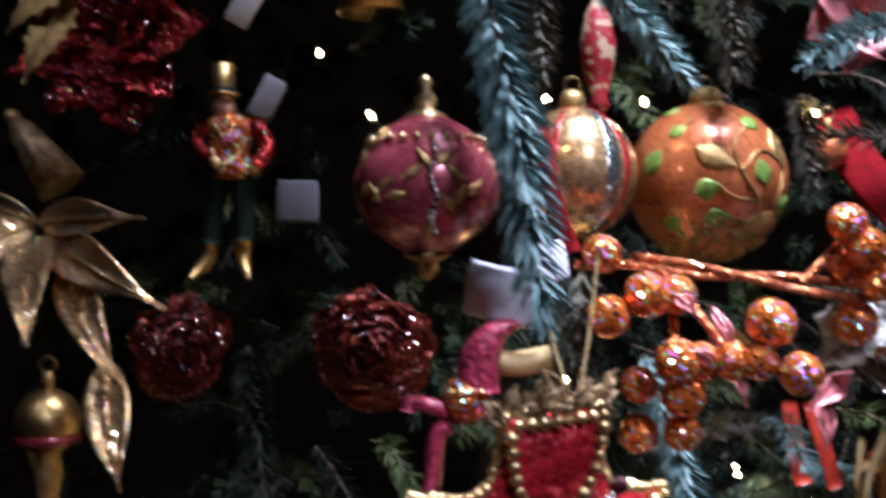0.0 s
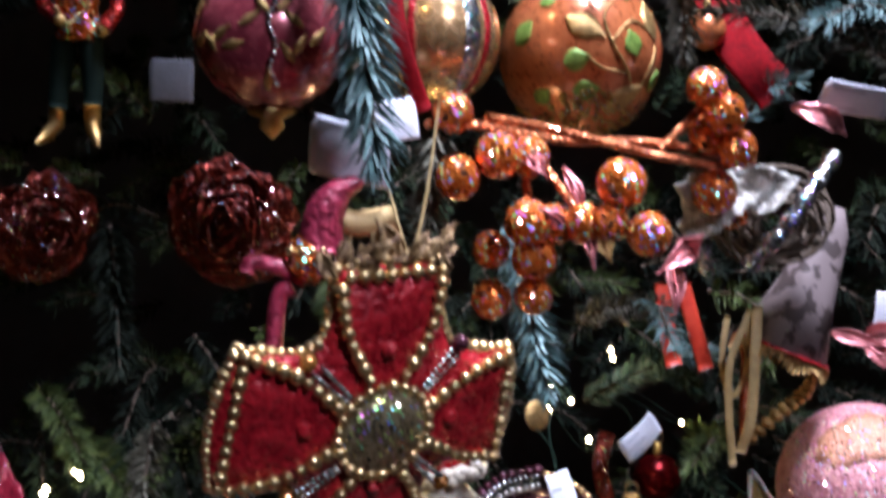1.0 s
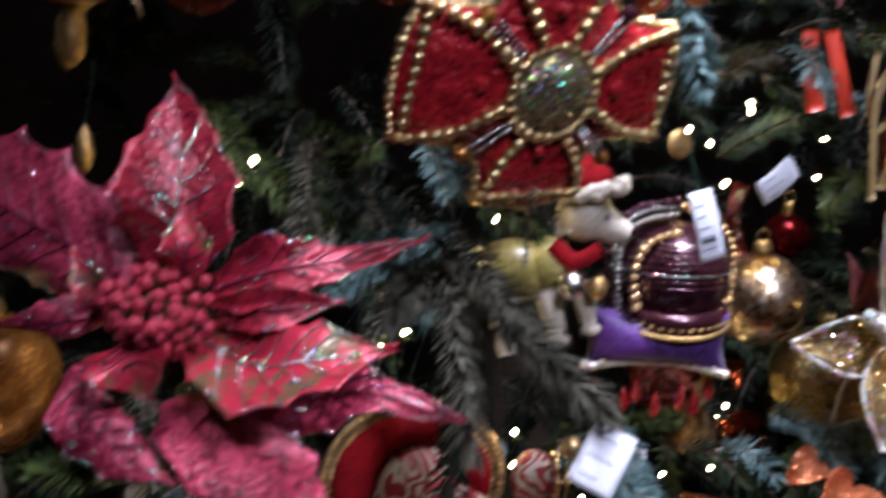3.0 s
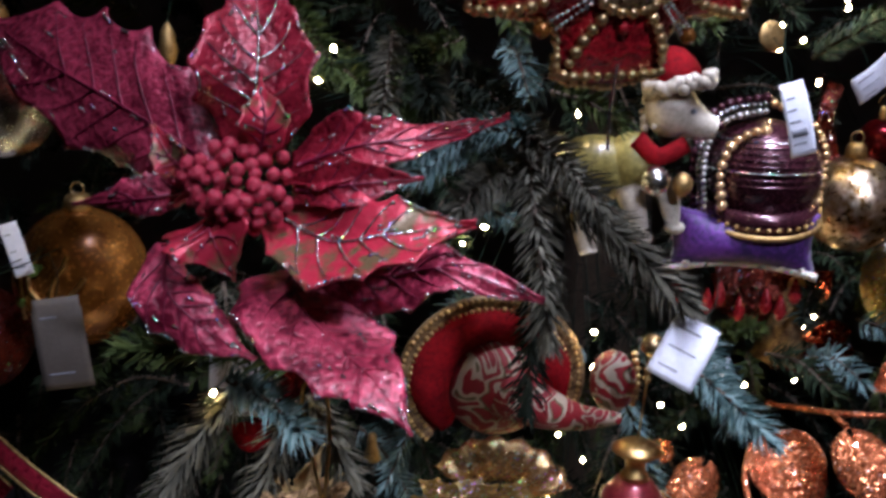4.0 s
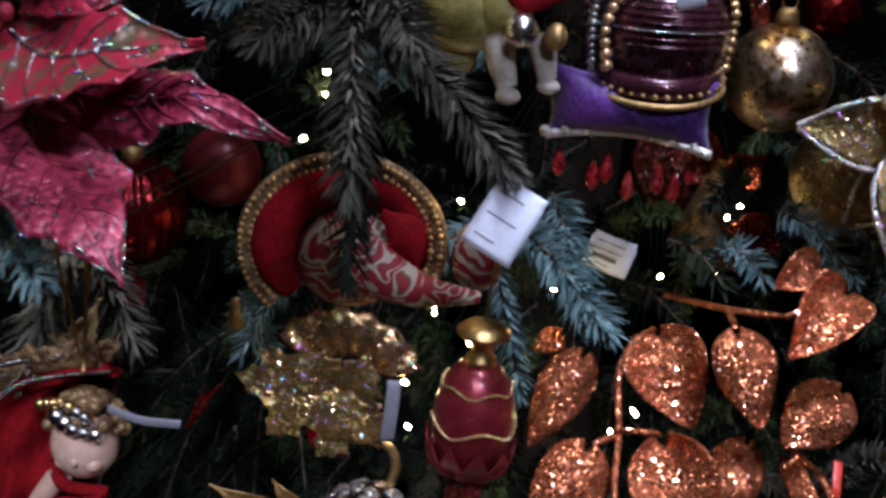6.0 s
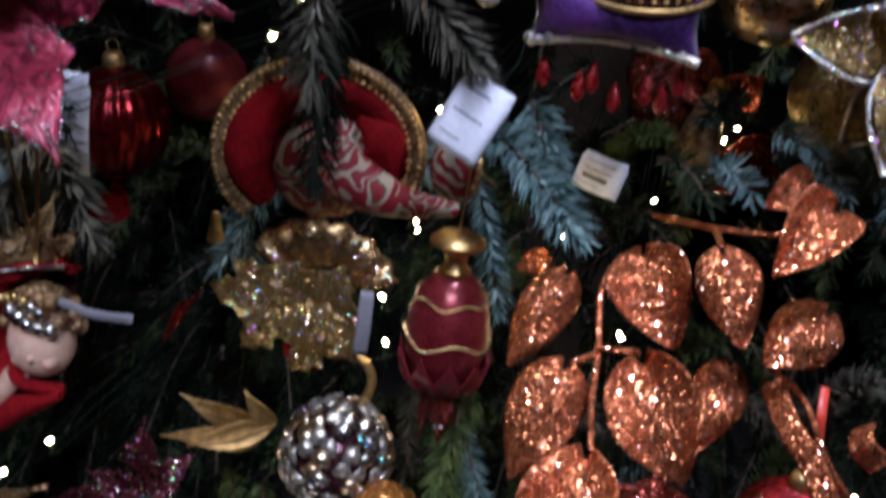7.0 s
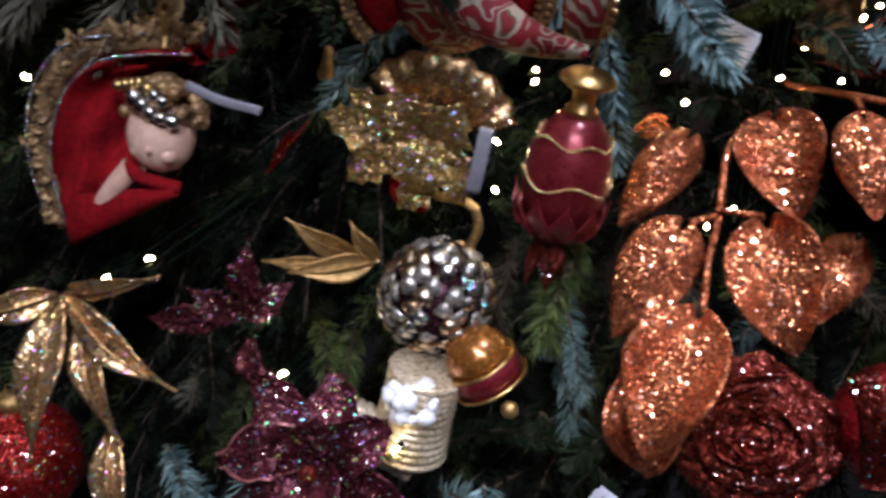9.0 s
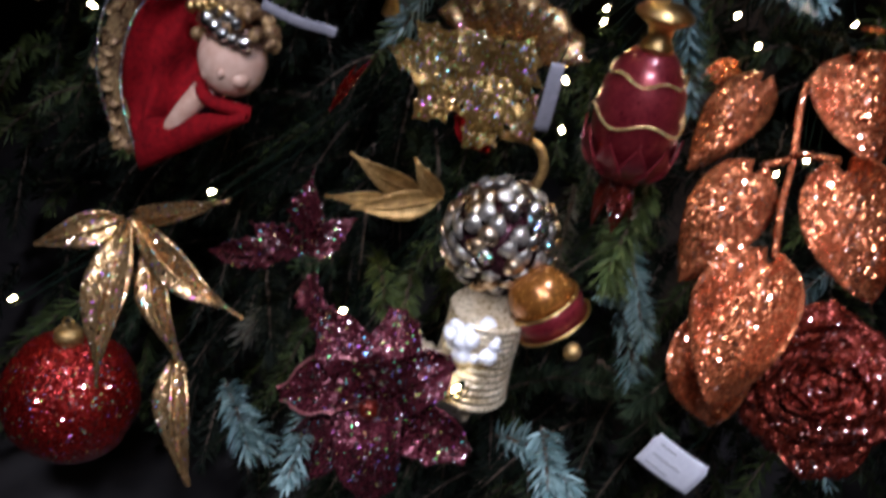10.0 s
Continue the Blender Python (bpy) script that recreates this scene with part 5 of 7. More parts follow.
for line, mat, r in (([T(1334, 322, -78), T(1328, 268, -82), T(1344, 222, -76), T(1378, 203, -62), T(1412, 198, -50)], CHAMPAGNE, 9 * k), ([T(1312, 335, -30), T(1306, 270, -34), T(1314, 215, -34), T(1345, 182, -30), T(1408, 168, -20)], WORNSILVER, 6 * k),
                     ([T(1298, 335, 0), T(1292, 255, 0), T(1306, 195, 0), T(1340, 162, 0), T(1408, 148, 0)], PLUM, 8 * k), ([T(1304, 330, -12), T(1299, 255, -14), T(1312, 200, -14), T(1345, 170, -14), T(1408, 156, -10)], SILVERGLIT, 5 * k),
                     ([T(1420, 158, 0), T(1480, 185, 0), T(1512, 240, 0), T(1508, 325, 0)], PALEGOLD, 7 * k)):
    beads(crown, curve(line, 8), r, mat, 1.9, 0.25)


def pillow(u, v):
    a, b = 2 * u - 1, v
    x = 124 * a * (1 - 0.1 * (1 - b * b))
    z = -54 * b * (1 - 0.34 * (1 - a * a))
    return x, z, (1 - a * a) ** 0.5 * (1 - b * b) ** 0.5


part("cushion", Geo().sheet(lambda u, v: T(1377 + pillow(u, v)[0], 383 - pillow(u, v)[1] + 6 * u, -52 - 40 * pillow(u, v)[2]), 22, 18, 3 * k)
     .sheet(lambda u, v: T(1377 + pillow(1 - u, v)[0], 383 - pillow(1 - u, v)[1] + 6 * (1 - u), -48 + 90 * pillow(1 - u, v)[2]), 22, 18, 3 * k), PURPLE, crown, "purple velvet cushion")
front = [T(1377 + pillow(t, 1)[0], 383 - pillow(t, 1)[1] + 6 * t, -56) for t in [i / 24 for i in range(25)]]
part("silver_trim", Geo().tube([p + Vector((0, -0.003, 0)) for p in front], 8 * k, 6), SNOWGLIT, crown, "scalloped silver trim")
beads(crown, [p + Vector((0, -0.004, 0.003)) for p in front], 8 * k, SNOWGLIT, 4.0)
part("side_trim", bead_row(Geo(), [T(1252, 340, -56), T(1262, 395, -58), T(1258, 448, -56)], 3.5 * k), SILVER, crown)
for x, y in ((1275, 488), (1330, 505), (1385, 515), (1430, 500), (1478, 480), (1455, 510), (1350, 490)):
    part("red_drop", Geo().lathe([(2 * k, 24 * k), (7 * k, 12 * k), (12 * k, -6 * k), (8 * k, -18 * k), (1 * k, -24 * k)], 10, pose(*T(x, y, -20))), REDENAMEL, crown, "red glass drop")
price_tag("white printed price tag tied to the crown", (0.2127, 0.8400, 1.2201), 0.0203, 0.0582, (0, -16, 12), bars=5, block=True)
cord(crown, minus(o, (0.2082, 0.8600, 1.2446), (0.2057, 0.8800, 1.2693), (0.2129, 0.9200, 1.2927)), 0.0006, WIRE)
part("disc_charm", Geo().lathe([(1 * k, 3 * k), (24 * k, 2 * k), (26 * k, 0), (24 * k, -2 * k), (1 * k, -3 * k)], 20, Matrix.Translation(minus(o, (0.1986, 0.9000, 1.2807))[0]) @ pose(0, 0, 0, 80, 0, 30)), OLDGOLD, crown)

ob = bauble("gold_bauble", "mottled antique gold glass bauble", (0.3036, 1.0200, 1.1239), 0.0451, ANTIQUE, 1.0)
ob = bauble("glitter_bauble", "round green-gold glittered glass bauble", (0.3842, 1.0600, 1.0370), 0.0530, GOLDGLIT)
o = (0.4873, 0.9300, 1.2088)
R = 0.0741
ob = bauble("sugared_fruit", "large sugared pink peach-shaped ornament", o, R, PINKGLIT, 0.98, lambda a, z: 1, "ornament", turn=(0, 4, 0), capped=False)
part("seam", Geo().tube([(R * 0.905 * math.cos(a), R * 0.905 * math.sin(a), -0.32 * R + 0.02 * R * math.sin(3 * a)) for a in [i * math.pi / 24 for i in range(48)]], 0.085 * R, 10, True), SEAMPINK, ob)
g = Geo()
dab(g, R * 0.995, -0.3, 0.74, R * 1.5, R * 0.85, 0.3, 0.0006, lambda u: oval(u) * (0.85 + 0.12 * math.sin(13 * u)))
part("blush", g, TANGLIT, ob, "tan sugared patch")

o = (0.4132, 0.9500, 1.1017)
fly = thing("gold_mesh_flower", "gold glittered mesh flower with four open petals", "artificial flower", o)
for tip, w, yy in (((0.3839, 0.9200, 1.2270), 90, 0), ((0.3138, 0.9300, 1.1026), 130, 0), ((0.3922, 0.9000, 1.0167), 165, 0), ((0.5324, 0.9200, 1.0555), 140, 0), ((0.3689, 0.9700, 1.0166), 120, 0)):
    b, t = minus(o, (0.4146, 0.9500, 1.1044), tip)
    w = w * 0.82 * 0.0005
    part("petal", leaf(Geo(), b, t, w, oval, 0.12, 0.25, 0.12, ripple=0.02, thick=0.0012, seed=int(w * 1e4)), GOLDGLIT, fly)
    x = (t - b).normalized()
    side = Vector((0, -1, 0.15)).cross(x).normalized()
    for s in (1, -1):
        rim = [b + (t - b) * u + side * (s * w / 2 * oval(u)) + Vector((0, -0.48 * (t - b).length * u * (1 - u) - 0.25 * w / 2 * oval(u), 0)) for u in [i / 12 for i in range(13)]]
        part("rim", Geo().tube(rim, [0.0022 + 0.0007 * math.sin(2.3 * q) for q in range(13)], 6), SNOWGLIT, fly, "silver glittered rim")
part("centre", Geo().tube(curve(minus(o, (0.3706, 0.9200, 1.1336), (0.3880, 0.9100, 1.1236), (0.4053, 0.9100, 1.0955)), 5), [0.006, 0.009, 0.008, 0.010, 0.011, 0.009, 0.011, 0.009, 0.009, 0.007, 0.004], 8), SNOWGLIT, fly)
price_tag("silvery white tag among the branches", (0.3014, 0.9800, 1.2439), 0.0437, 0.0267, (10, -38, 20), bars=3, bend=0.3)
price_tag("pale card tag at the edge of the tree", (0.5405, 1.0200, 1.3495), 0.0225, 0.0401, (0, 8, 20), bars=1)
price_tag("white oval card tag catching the light", (0.4185, 0.8000, 1.5311), 0.0530, 0.0245, (35, 10, 0), bars=2)

# ---- poinsettia ----
o = (-0.1512, 0.6000, 1.1993)
po = thing("poinsettia", "large magenta-pink fabric poinsettia with glitter veins and red berries", "artificial flower", o)
k = 0.000335
# spine from base to tip, widths, cup, fold, facing, cloth
PETALS = [
    (((-0.1779, 0.6100, 1.2063), (-0.2367, 0.6250, 1.2337), (-0.2978, 0.6500, 1.2586), (-0.3689, 0.7000, 1.2889)), (70, 235, 270, 190, 5), -0.25, 0.35, (-0.55, -1, -0.1), PINK),
    (((-0.1542, 0.6150, 1.2137), (-0.1451, 0.6000, 1.2528), (-0.1485, 0.6200, 1.2915), (-0.1663, 0.6700, 1.3308)), (90, 205, 215, 120, 4), 0.3, 0.1, (0.1, -1, 0.5), CRIMSON),
    (((-0.1279, 0.6050, 1.2059), (-0.0827, 0.5900, 1.2233), (-0.0421, 0.6050, 1.2282), (0.0038, 0.6350, 1.2383)), (80, 150, 95, 52, 4), 0.2, -0.25, (0, -1, 0.5), CRIMSON),
    (((-0.1190, 0.6100, 1.1493), (-0.0704, 0.6000, 1.1440), (-0.0263, 0.5800, 1.1551), (0.0301, 0.5750, 1.1386)), (120, 165, 135, 62, 4), -0.25, 0.05, (0.1, -1, 0.75), PINK),
    (((-0.1314, 0.6150, 1.1438), (-0.1139, 0.5850, 1.1274), (-0.0816, 0.5600, 1.1075), (-0.0608, 0.5450, 1.0947), (-0.0390, 0.5350, 1.0689)), (210, 255, 190, 112, 4), -0.22, -0.1, (0.25, -1, 0.95), PINK),
    (((-0.2094, 0.6200, 1.1545), (-0.1994, 0.5850, 1.1341), (-0.1745, 0.5750, 1.1136), (-0.1394, 0.5700, 1.0957)), (60, 140, 105, 5), -0.4, 0.25, (0.4, -1, 0.45), PINK),
    (((-0.1322, 0.5950, 1.1798), (-0.0930, 0.5650, 1.1727), (-0.0550, 0.5550, 1.1801), (-0.0091, 0.5650, 1.1849)), (100, 190, 140, 5), 0.15, -0.2, (0, -1, 0.6), WORNPETAL),
    (((-0.1766, 0.5950, 1.1791), (-0.1658, 0.5700, 1.1708), (-0.1526, 0.5750, 1.1414)), (170, 165, 5), 0.3, 0.15, (-0.15, -1, 0.5), WORNPETAL),
    (((-0.1390, 0.5850, 1.2165), (-0.1321, 0.5750, 1.2359), (-0.1393, 0.5900, 1.2602)), (40, 85, 4), 0.4, 0.1, (0.1, -1, 0.3), WORNPETAL),
    (((-0.1875, 0.6100, 1.1883), (-0.2204, 0.6000, 1.1830), (-0.2738, 0.6200, 1.1742)), (60, 80, 5), -0.4, 0.2, (0, -1, -0.3), PINK),
    (((-0.1869, 0.6000, 1.2004), (-0.1930, 0.5850, 1.2124), (-0.2072, 0.5950, 1.2309)), (40, 70, 4), 0.4, 0.1, (-0.2, -1, 0.3), WORNPETAL),
    (((-0.1233, 0.5950, 1.1940), (-0.0857, 0.5750, 1.2024), (-0.0416, 0.5850, 1.2062)), (50, 85, 4), 0.3, 0.3, (0, -1, 0.5), CRIMSON),
]
VEINS = (DARKPINK, PINK, DARKPINK)
rr = random.Random(21)


def petal_veins(petal, g, count, mat):
    """A midrib and side veins that lie on the petal."""
    up = Vector((0, -0.0008, 0.0003))
    part("midrib", Geo().tube([g.at(0.05 + 0.9 * i / 20, 0) + up for i in range(21)], [0.0013 * (1.1 - i / 21) for i in range(21)], 5), mat, petal)
    for i in range(count):
        u = 0.12 + 0.62 * i / count
        for s in (1, -1):
            part("side_vein", Geo().tube([g.at(u + 0.17 * q / 6, s * 0.86 * q / 6) + up for q in range(7)], [0.0008 * (1.2 - q / 7) for q in range(7)], 4), mat, petal)


for j, (spine, widths, cup, fold, facing, cloth) in enumerate(PETALS):
    g = blade(minus(o, *spine), [q * k for q in widths], facing, cup, fold, 0.22, 0.022, 0.016, 5, j * 1.7, gutter=-0.12)
    petal = part("petal", g, cloth, po)
    petal_veins(petal, g, 5 if j < 7 else 3, SILVERGLIT if j in (1, 6) else VEINS[j % 3])
    specks = Geo()
    for s in range(34 if j < 7 else 12):
        u, v = rr.uniform(0.15, 0.95), rr.choice((rr.uniform(-0.95, 0.95), rr.choice((-0.96, 0.96))))
        for q in range(rr.randint(2, 6)):
            specks.ball(g.at(u + 0.009 * q, v) + Vector((0, -0.0006, 0.0003)), rr.uniform(0.0005, 0.0012), 5, 4)
    tagged(part("glitter_specks", specks, SILVERGLIT, petal, "specks of silver glitter"), kind="stuff")
PB = mesh_of("berry", Geo().ball((0, 0, 0), 0.0042, 14, 9).ball((0, -0.0038, 0.0006), 0.0012, 6, 4), PINKBERRY)
for j in range(52):
    a, q = j * 2.4, math.sqrt((j + 0.5) / 52)
    p = Vector((100 * k * q * math.cos(a), -0.016 - 0.022 * (1 - q * q), 82 * k * q * math.sin(a) - 0.002))
    p += Vector((rr.uniform(-1, 1), rr.uniform(-1, 1), rr.uniform(-1, 1))) * 0.0024
    s = 13.2 * k / 0.0042 * rr.uniform(0.78, 1.15)
    part("berry", PB, None, po, at=Matrix.Translation(p) @ pose(0, 0, 0, rr.uniform(-40, 40), 0, rr.uniform(-40, 40)) @ Matrix.Diagonal((s, s, s * rr.uniform(0.95, 1.2), 1)))
    part("berry_stalk", Geo().tube([p, p * 0.5 + Vector((0, 0.01, 0))], 0.0007, 4), OLIVE, po)

# ---- things round the poinsettia ----
o = (-0.3813, 0.7400, 1.2340)
ob = bauble("faceted_bauble", "silver and gold faceted glass bauble", o, 0.0436, SILVER, 1.15, lambda a, z: 1 + 0.03 * math.sin(9 * a + 120 * z) * math.sin(110 * z), capped=True)
o = (-0.3894, 0.8700, 1.0580)
R = 0.0592
ob = bauble("amber_bauble", "amber glass bauble with gold scrollwork and green dabs", o, R, AMBER, 1.05)
for line in (((-0.6, 0.5), (-0.5, 0.0), (-0.6, -0.5)), ((-0.2, 0.6), (-0.35, 0.1), (-0.1, -0.2)), ((0.2, 0.5), (0.0, -0.1), (0.3, -0.6)), ((-0.1, -0.2), (0.2, -0.1), (0.45, 0.2))):
    part("gold_scroll", Geo().tube(curve([on_ball(R, *q) * (R * 1.03) for q in line], 6), 0.002, 6), GOLD, ob)
for q in ((-0.25, 0.3), (0.25, -0.35), (-0.55, -0.2)):
    g = Geo()
    dab(g, R * 1.03, *q, R * 0.3, R * 0.2, 0.4, 0.002)
    part("green_dab", g, GREENPAINT, ob)
bauble("red_glitter_bauble", "dark red glittered bauble", (-0.5105, 0.9000, 0.9832), 0.0502, DARKROSE)
price_tag("taupe card swing tag with embossed arcs", (-0.3560, 0.7600, 1.0322), 0.0392, 0.0766, (0, -6, 15), TAUPE, bars=2, bend=0.05)
price_tag("narrow white tag beside an amber bauble", (-0.4007, 0.7800, 1.1025), 0.0148, 0.0458, (0, -14, 30), bars=3)
ribbon("crimson velvet ribbon tail with a gilt edge", [(-0.4270, 0.7200, 0.9914), (-0.3664, 0.6800, 0.9704), (-0.3200, 0.6600, 0.9520), (-0.2727, 0.6600, 0.9187)], 0.0190, CRIMSON, 0.2, True)
ribbon("crimson velvet ribbon tail with a gilt edge", [(-0.4526, 0.7400, 0.9571), (-0.4164, 0.7200, 0.9392), (-0.3908, 0.7200, 0.9172)], 0.0200, CRIMSON, 0.2, True)
ob = ribbon("gold hanging cord loop above the hooded doll", [(-0.1116, 0.6300, 1.0656), (-0.1063, 0.6200, 1.0306), (-0.1109, 0.6200, 0.9739)], 0.0024, GOLD, 1.0)
cord(ob, minus((-0.1116, 0.6300, 1.0656), (-0.1116, 0.6300, 1.0656), (-0.1241, 0.6200, 1.0564), (-0.1147, 0.6200, 0.9979), (-0.1109, 0.6200, 0.9739)), 0.0012, GOLD)

# brocade cap with a red rim
o = (-0.0189, 0.8600, 0.9947)
k = 0.00045
T = lambda x, y, z=0: Vector(((x - 570) * k, z * k, (190 - y) * k))
ob = thing("brocade_cap", "red and cream brocade cap with velvet rim and gold braid", "ornament", o)
arc = [-0.55 + (math.pi + 1.35) * i / 40 for i in range(41)]
ring = [T(572 + 116 * math.cos(a), 205 - 112 * math.sin(a), 45 * math.cos(a) + 10 * math.sin(a)) for a in arc]
rim = part("rim", Geo().tube(ring, [42 * k * (0.5 + 0.5 * min(1, 6 * i / 40, 6 * (40 - i) / 40)) for i in range(41)], 14), RED, ob, "red velvet rolled rim")
ring2 = [T(570 + 158 * math.cos(a), 203 - 150 * math.sin(a), 45 * math.cos(a) - 10) for a in arc]
part("gold_braid", Geo().tube(ring2, 19 * k, 8, flat=0.5), BROCADE, ob)
for off in (-9, 9):
    beads(ob, [p + (p - T(570, 200)).normalized() * (off * k) + Vector((0, -12 * k, 0)) for p in ring2], 5 * k, OLDGOLD, 2.5, 0.3, seed=off)
part("crown_piece", Geo().ball(T(575, 225, 10), (100 * k, 70 * k, 96 * k), 28, 18), PAISLEYCLOTH, ob)
part("point", Geo().tube(curve([T(600, 210, -40), T(670, 235, -60), T(735, 258, -40), T(815, 268, -10)], 6), [56 * k - i * 2.5 * k for i in range(19)], 16), PAISLEYCLOTH, ob)
part("button", Geo().ball(T(800, 205, 20), (44 * k, 40 * k, 62 * k), 18, 12), PAISLEYCLOTH, ob)
beads(ob, curve([T(838, 140, -6), T(846, 190, -14), T(836, 245, -10)], 5), 7 * k, BEADGOLD, 2.0)
part("ear_fold", blade([T(640, 130, -30), T(690, 160, -46), T(712, 230, -40)], [20 * k, 70 * k, 10 * k], (0.3, -1, 0.3), -0.4, ripple=0.02, veins=0), RED, ob)

# two red baubles in darker reds, the poinsettia's shade put into their colour
bauble("red_gold_bauble", "small red and gold bauble in shade", (-0.1852, 1.0200, 0.9919), 0.0378, BURGUNDY)
bauble("ribbed_bauble", "ribbed red foil bauble", (-0.2507, 0.9700, 0.9552), 0.0472, REDFOIL, 1.1, lambda a, z: 1 + 0.05 * abs(math.sin(11 * a)))
price_tag("large grey-white card tag half hidden by a twig", (-0.2318, 0.8400, 0.9896), 0.0592, 0.0845, (0, 4, 10), bars=0, bend=0.05)
branch((-0.2817, 0.8600, 1.0491), (-0.1956, 0.8000, 0.9977), 0.026, 1200, SHADEGREEN, 0.1, seed=501)
branch((-0.2563, 0.8600, 1.0608), (-0.2245, 0.8000, 0.9807), 0.026, 1200, GREY, 0.1, seed=502)
price_tag("curled white price tag with print on a fir tip", (0.1243, 0.7000, 1.0728), 0.0338, 0.0464, (-22, 24, -10), bars=3, bend=0.35)
price_tag("white barcode tag stuck on a twig", (0.1835, 1.0400, 0.9459), 0.0435, 0.0359, (0, 16, 0), bars=4, block=True, string=False)

o = (0.3598, 0.9000, 1.7105)
fl = thing("cloth_flower", "dusty coral pink cloth flower high on the tree", "artificial flower", o)
for j in range(7):
    a = j * 0.9 + 2.6
    d = Vector((math.cos(a), -0.25, math.sin(a))) * 0.0517
    part("petal", leaf(Geo(), d * 0.1, d, 0.0517, oval, 0.15, 0.3, 0.15, seed=j, ripple=0.04), DULLPINK, fl)
bauble("orange_bauble", "small glossy orange glass bauble in shade", (0.3594, 0.9800, 1.6075), 0.0174, ORANGE)
ribbon("wide red cloth ribbon fold in shade", [(0.3688, 1.0000, 1.6451), (0.3865, 0.9800, 1.5960), (0.4220, 0.9700, 1.5492)], 0.0417, RED, 0.15)

part("foil_leaf", blade(minus((0.3782, 0.8600, 1.4399), (0.2868, 0.7900, 1.4348), (0.3085, 0.7750, 1.4579), (0.3527, 0.7900, 1.4691)), [0.012, 0.046, 0.034, 0.006], (0.1, -1, 0.7), 0.4, 0.1, 0.25, 0.08, 0.05, 7, 2), CRUSHED, nest, "crumpled silver foil leaf")
part("foil_leaf", leaf(Geo(), *minus((0.3782, 0.8600, 1.4399), (0.3705, 0.8000, 1.5249), (0.4127, 0.8000, 1.5045)), 0.0163, oval, 0.2, 0.5, 0.2, ripple=0.05), DULLPINK, nest, "dusty pink foil leaf")
spray("gold_leaf_sprig", "olive gold leaf sprig behind the berries", (0.2727, 0.9700, 1.4263),
      [((0.2470, 0.9700, 1.4434), (0.2889, 0.9500, 1.4235), 0.0302), ((0.2572, 0.9700, 1.4386), (0.2696, 0.9500, 1.4013), 0.0252)], OLDGOLD, jag=0.3, veins=0.012)
bauble("red_bauble", "small dark red glass bauble with silver glints", (0.3520, 1.1200, 1.1702), 0.0246, REDFOIL)
ribbon("dark rust ribbon hanging between baubles", [(0.2867, 1.0500, 1.2328), (0.2773, 1.0400, 1.2008), (0.2865, 1.0400, 1.1613)], 0.0165, DARKROSE, 0.2)
spray("pink_leaf_sprig", "pale pink cloth leaves behind a gold flower", (0.4032, 1.0300, 1.1327),
      [((0.4100, 1.0300, 1.1042), (0.3789, 1.0000, 1.1756), 0.0263), ((0.4044, 1.0300, 1.1042), (0.4039, 1.0000, 1.1619), 0.0290)], DULLPINK, cup=0.4)
spray("red_sprig", "dull red and pink foil sprig at the edge of the tree", (0.5157, 1.0000, 1.3266),
      [((0.4830, 1.0000, 1.3344), (0.5287, 0.9800, 1.3229), 0.0136), ((0.5154, 1.0000, 1.3319), (0.5488, 0.9800, 1.3438), 0.0178), ((0.5159, 1.0000, 1.3239), (0.5408, 0.9800, 1.2968), 0.0178), ((0.5265, 1.0000, 1.3266), (0.5615, 0.9800, 1.3073), 0.0210)], DULLPINK, cup=0.4)
for at, q in (((-0.3203, 0.9200, 1.2594), 1.0), ((-0.3489, 0.9600, 1.3553), 1.3)):
    ob = thing("gold_charm", "small gold drop charm in the dark upper branches", "ornament", at, group="gold charms")
    part("drop", Geo().lathe([(0.001, 0.022 * q), (0.006 * q, 0.014 * q), (0.009 * q, -0.004 * q), (0.006 * q, -0.016 * q), (0.001, -0.022 * q)], 16), OLDGOLD, ob)
    cord(ob, [(0, 0, 0.022 * q), (0.003, 0.01, 0.05), (0.0, 0.03, 0.08)], 0.0006, WIRE)

# ---- lower ornaments ----
# egg on a gold cap
o = (0.1019, 0.8000, 0.8966)
k = 0.0004
egg = thing("egg_ornament", "burgundy egg-shaped ornament with gold cap, rope swags and leafed base", "ornament", o, (0, 2, 0))
part("body", Geo().lathe([(20 * k, 92 * k), (38 * k, 84 * k), (56 * k, 60 * k), (72 * k, 20 * k), (78 * k, -25 * k), (74 * k, -62 * k), (60 * k, -100 * k), (36 * k, -130 * k), (10 * k, -145 * k)], 40), BURGUNDY, egg)
part("cap", Geo().lathe([(8 * k, 168 * k), (34 * k, 164 * k), (50 * k, 152 * k), (50 * k, 146 * k), (34 * k, 136 * k), (22 * k, 128 * k), (20 * k, 108 * k), (28 * k, 98 * k), (30 * k, 88 * k)], 30), GOLD, egg)
for z0, amp, n in ((45, 6, 5), (-30, 10, 4)):
    r0 = 64 if z0 > 0 else 79
    line = [(r0 * k * math.cos(a), r0 * k * math.sin(a), (z0 + amp * math.sin(n * a)) * k) for a in [i * math.pi / 40 for i in range(81)]]
    part("rope_swag", bead_row(Geo(), line, 3.2 * k, 1.7), BEADGOLD, egg)
for j in range(10):
    a = 2 * math.pi * j / 10
    d = Vector((math.cos(a), math.sin(a), 0))
    part("base_leaf", leaf(Geo(), d * (34 * k) + Vector((0, 0, -146 * k)), d * (87 * k) + Vector((0, 0, -52 * k)), 60 * k, pointed, 0.12, 0.2, facing=d, nu=10, nv=6, veins=0.02), BURGUNDY, egg, "dark red leaf cupping the base")
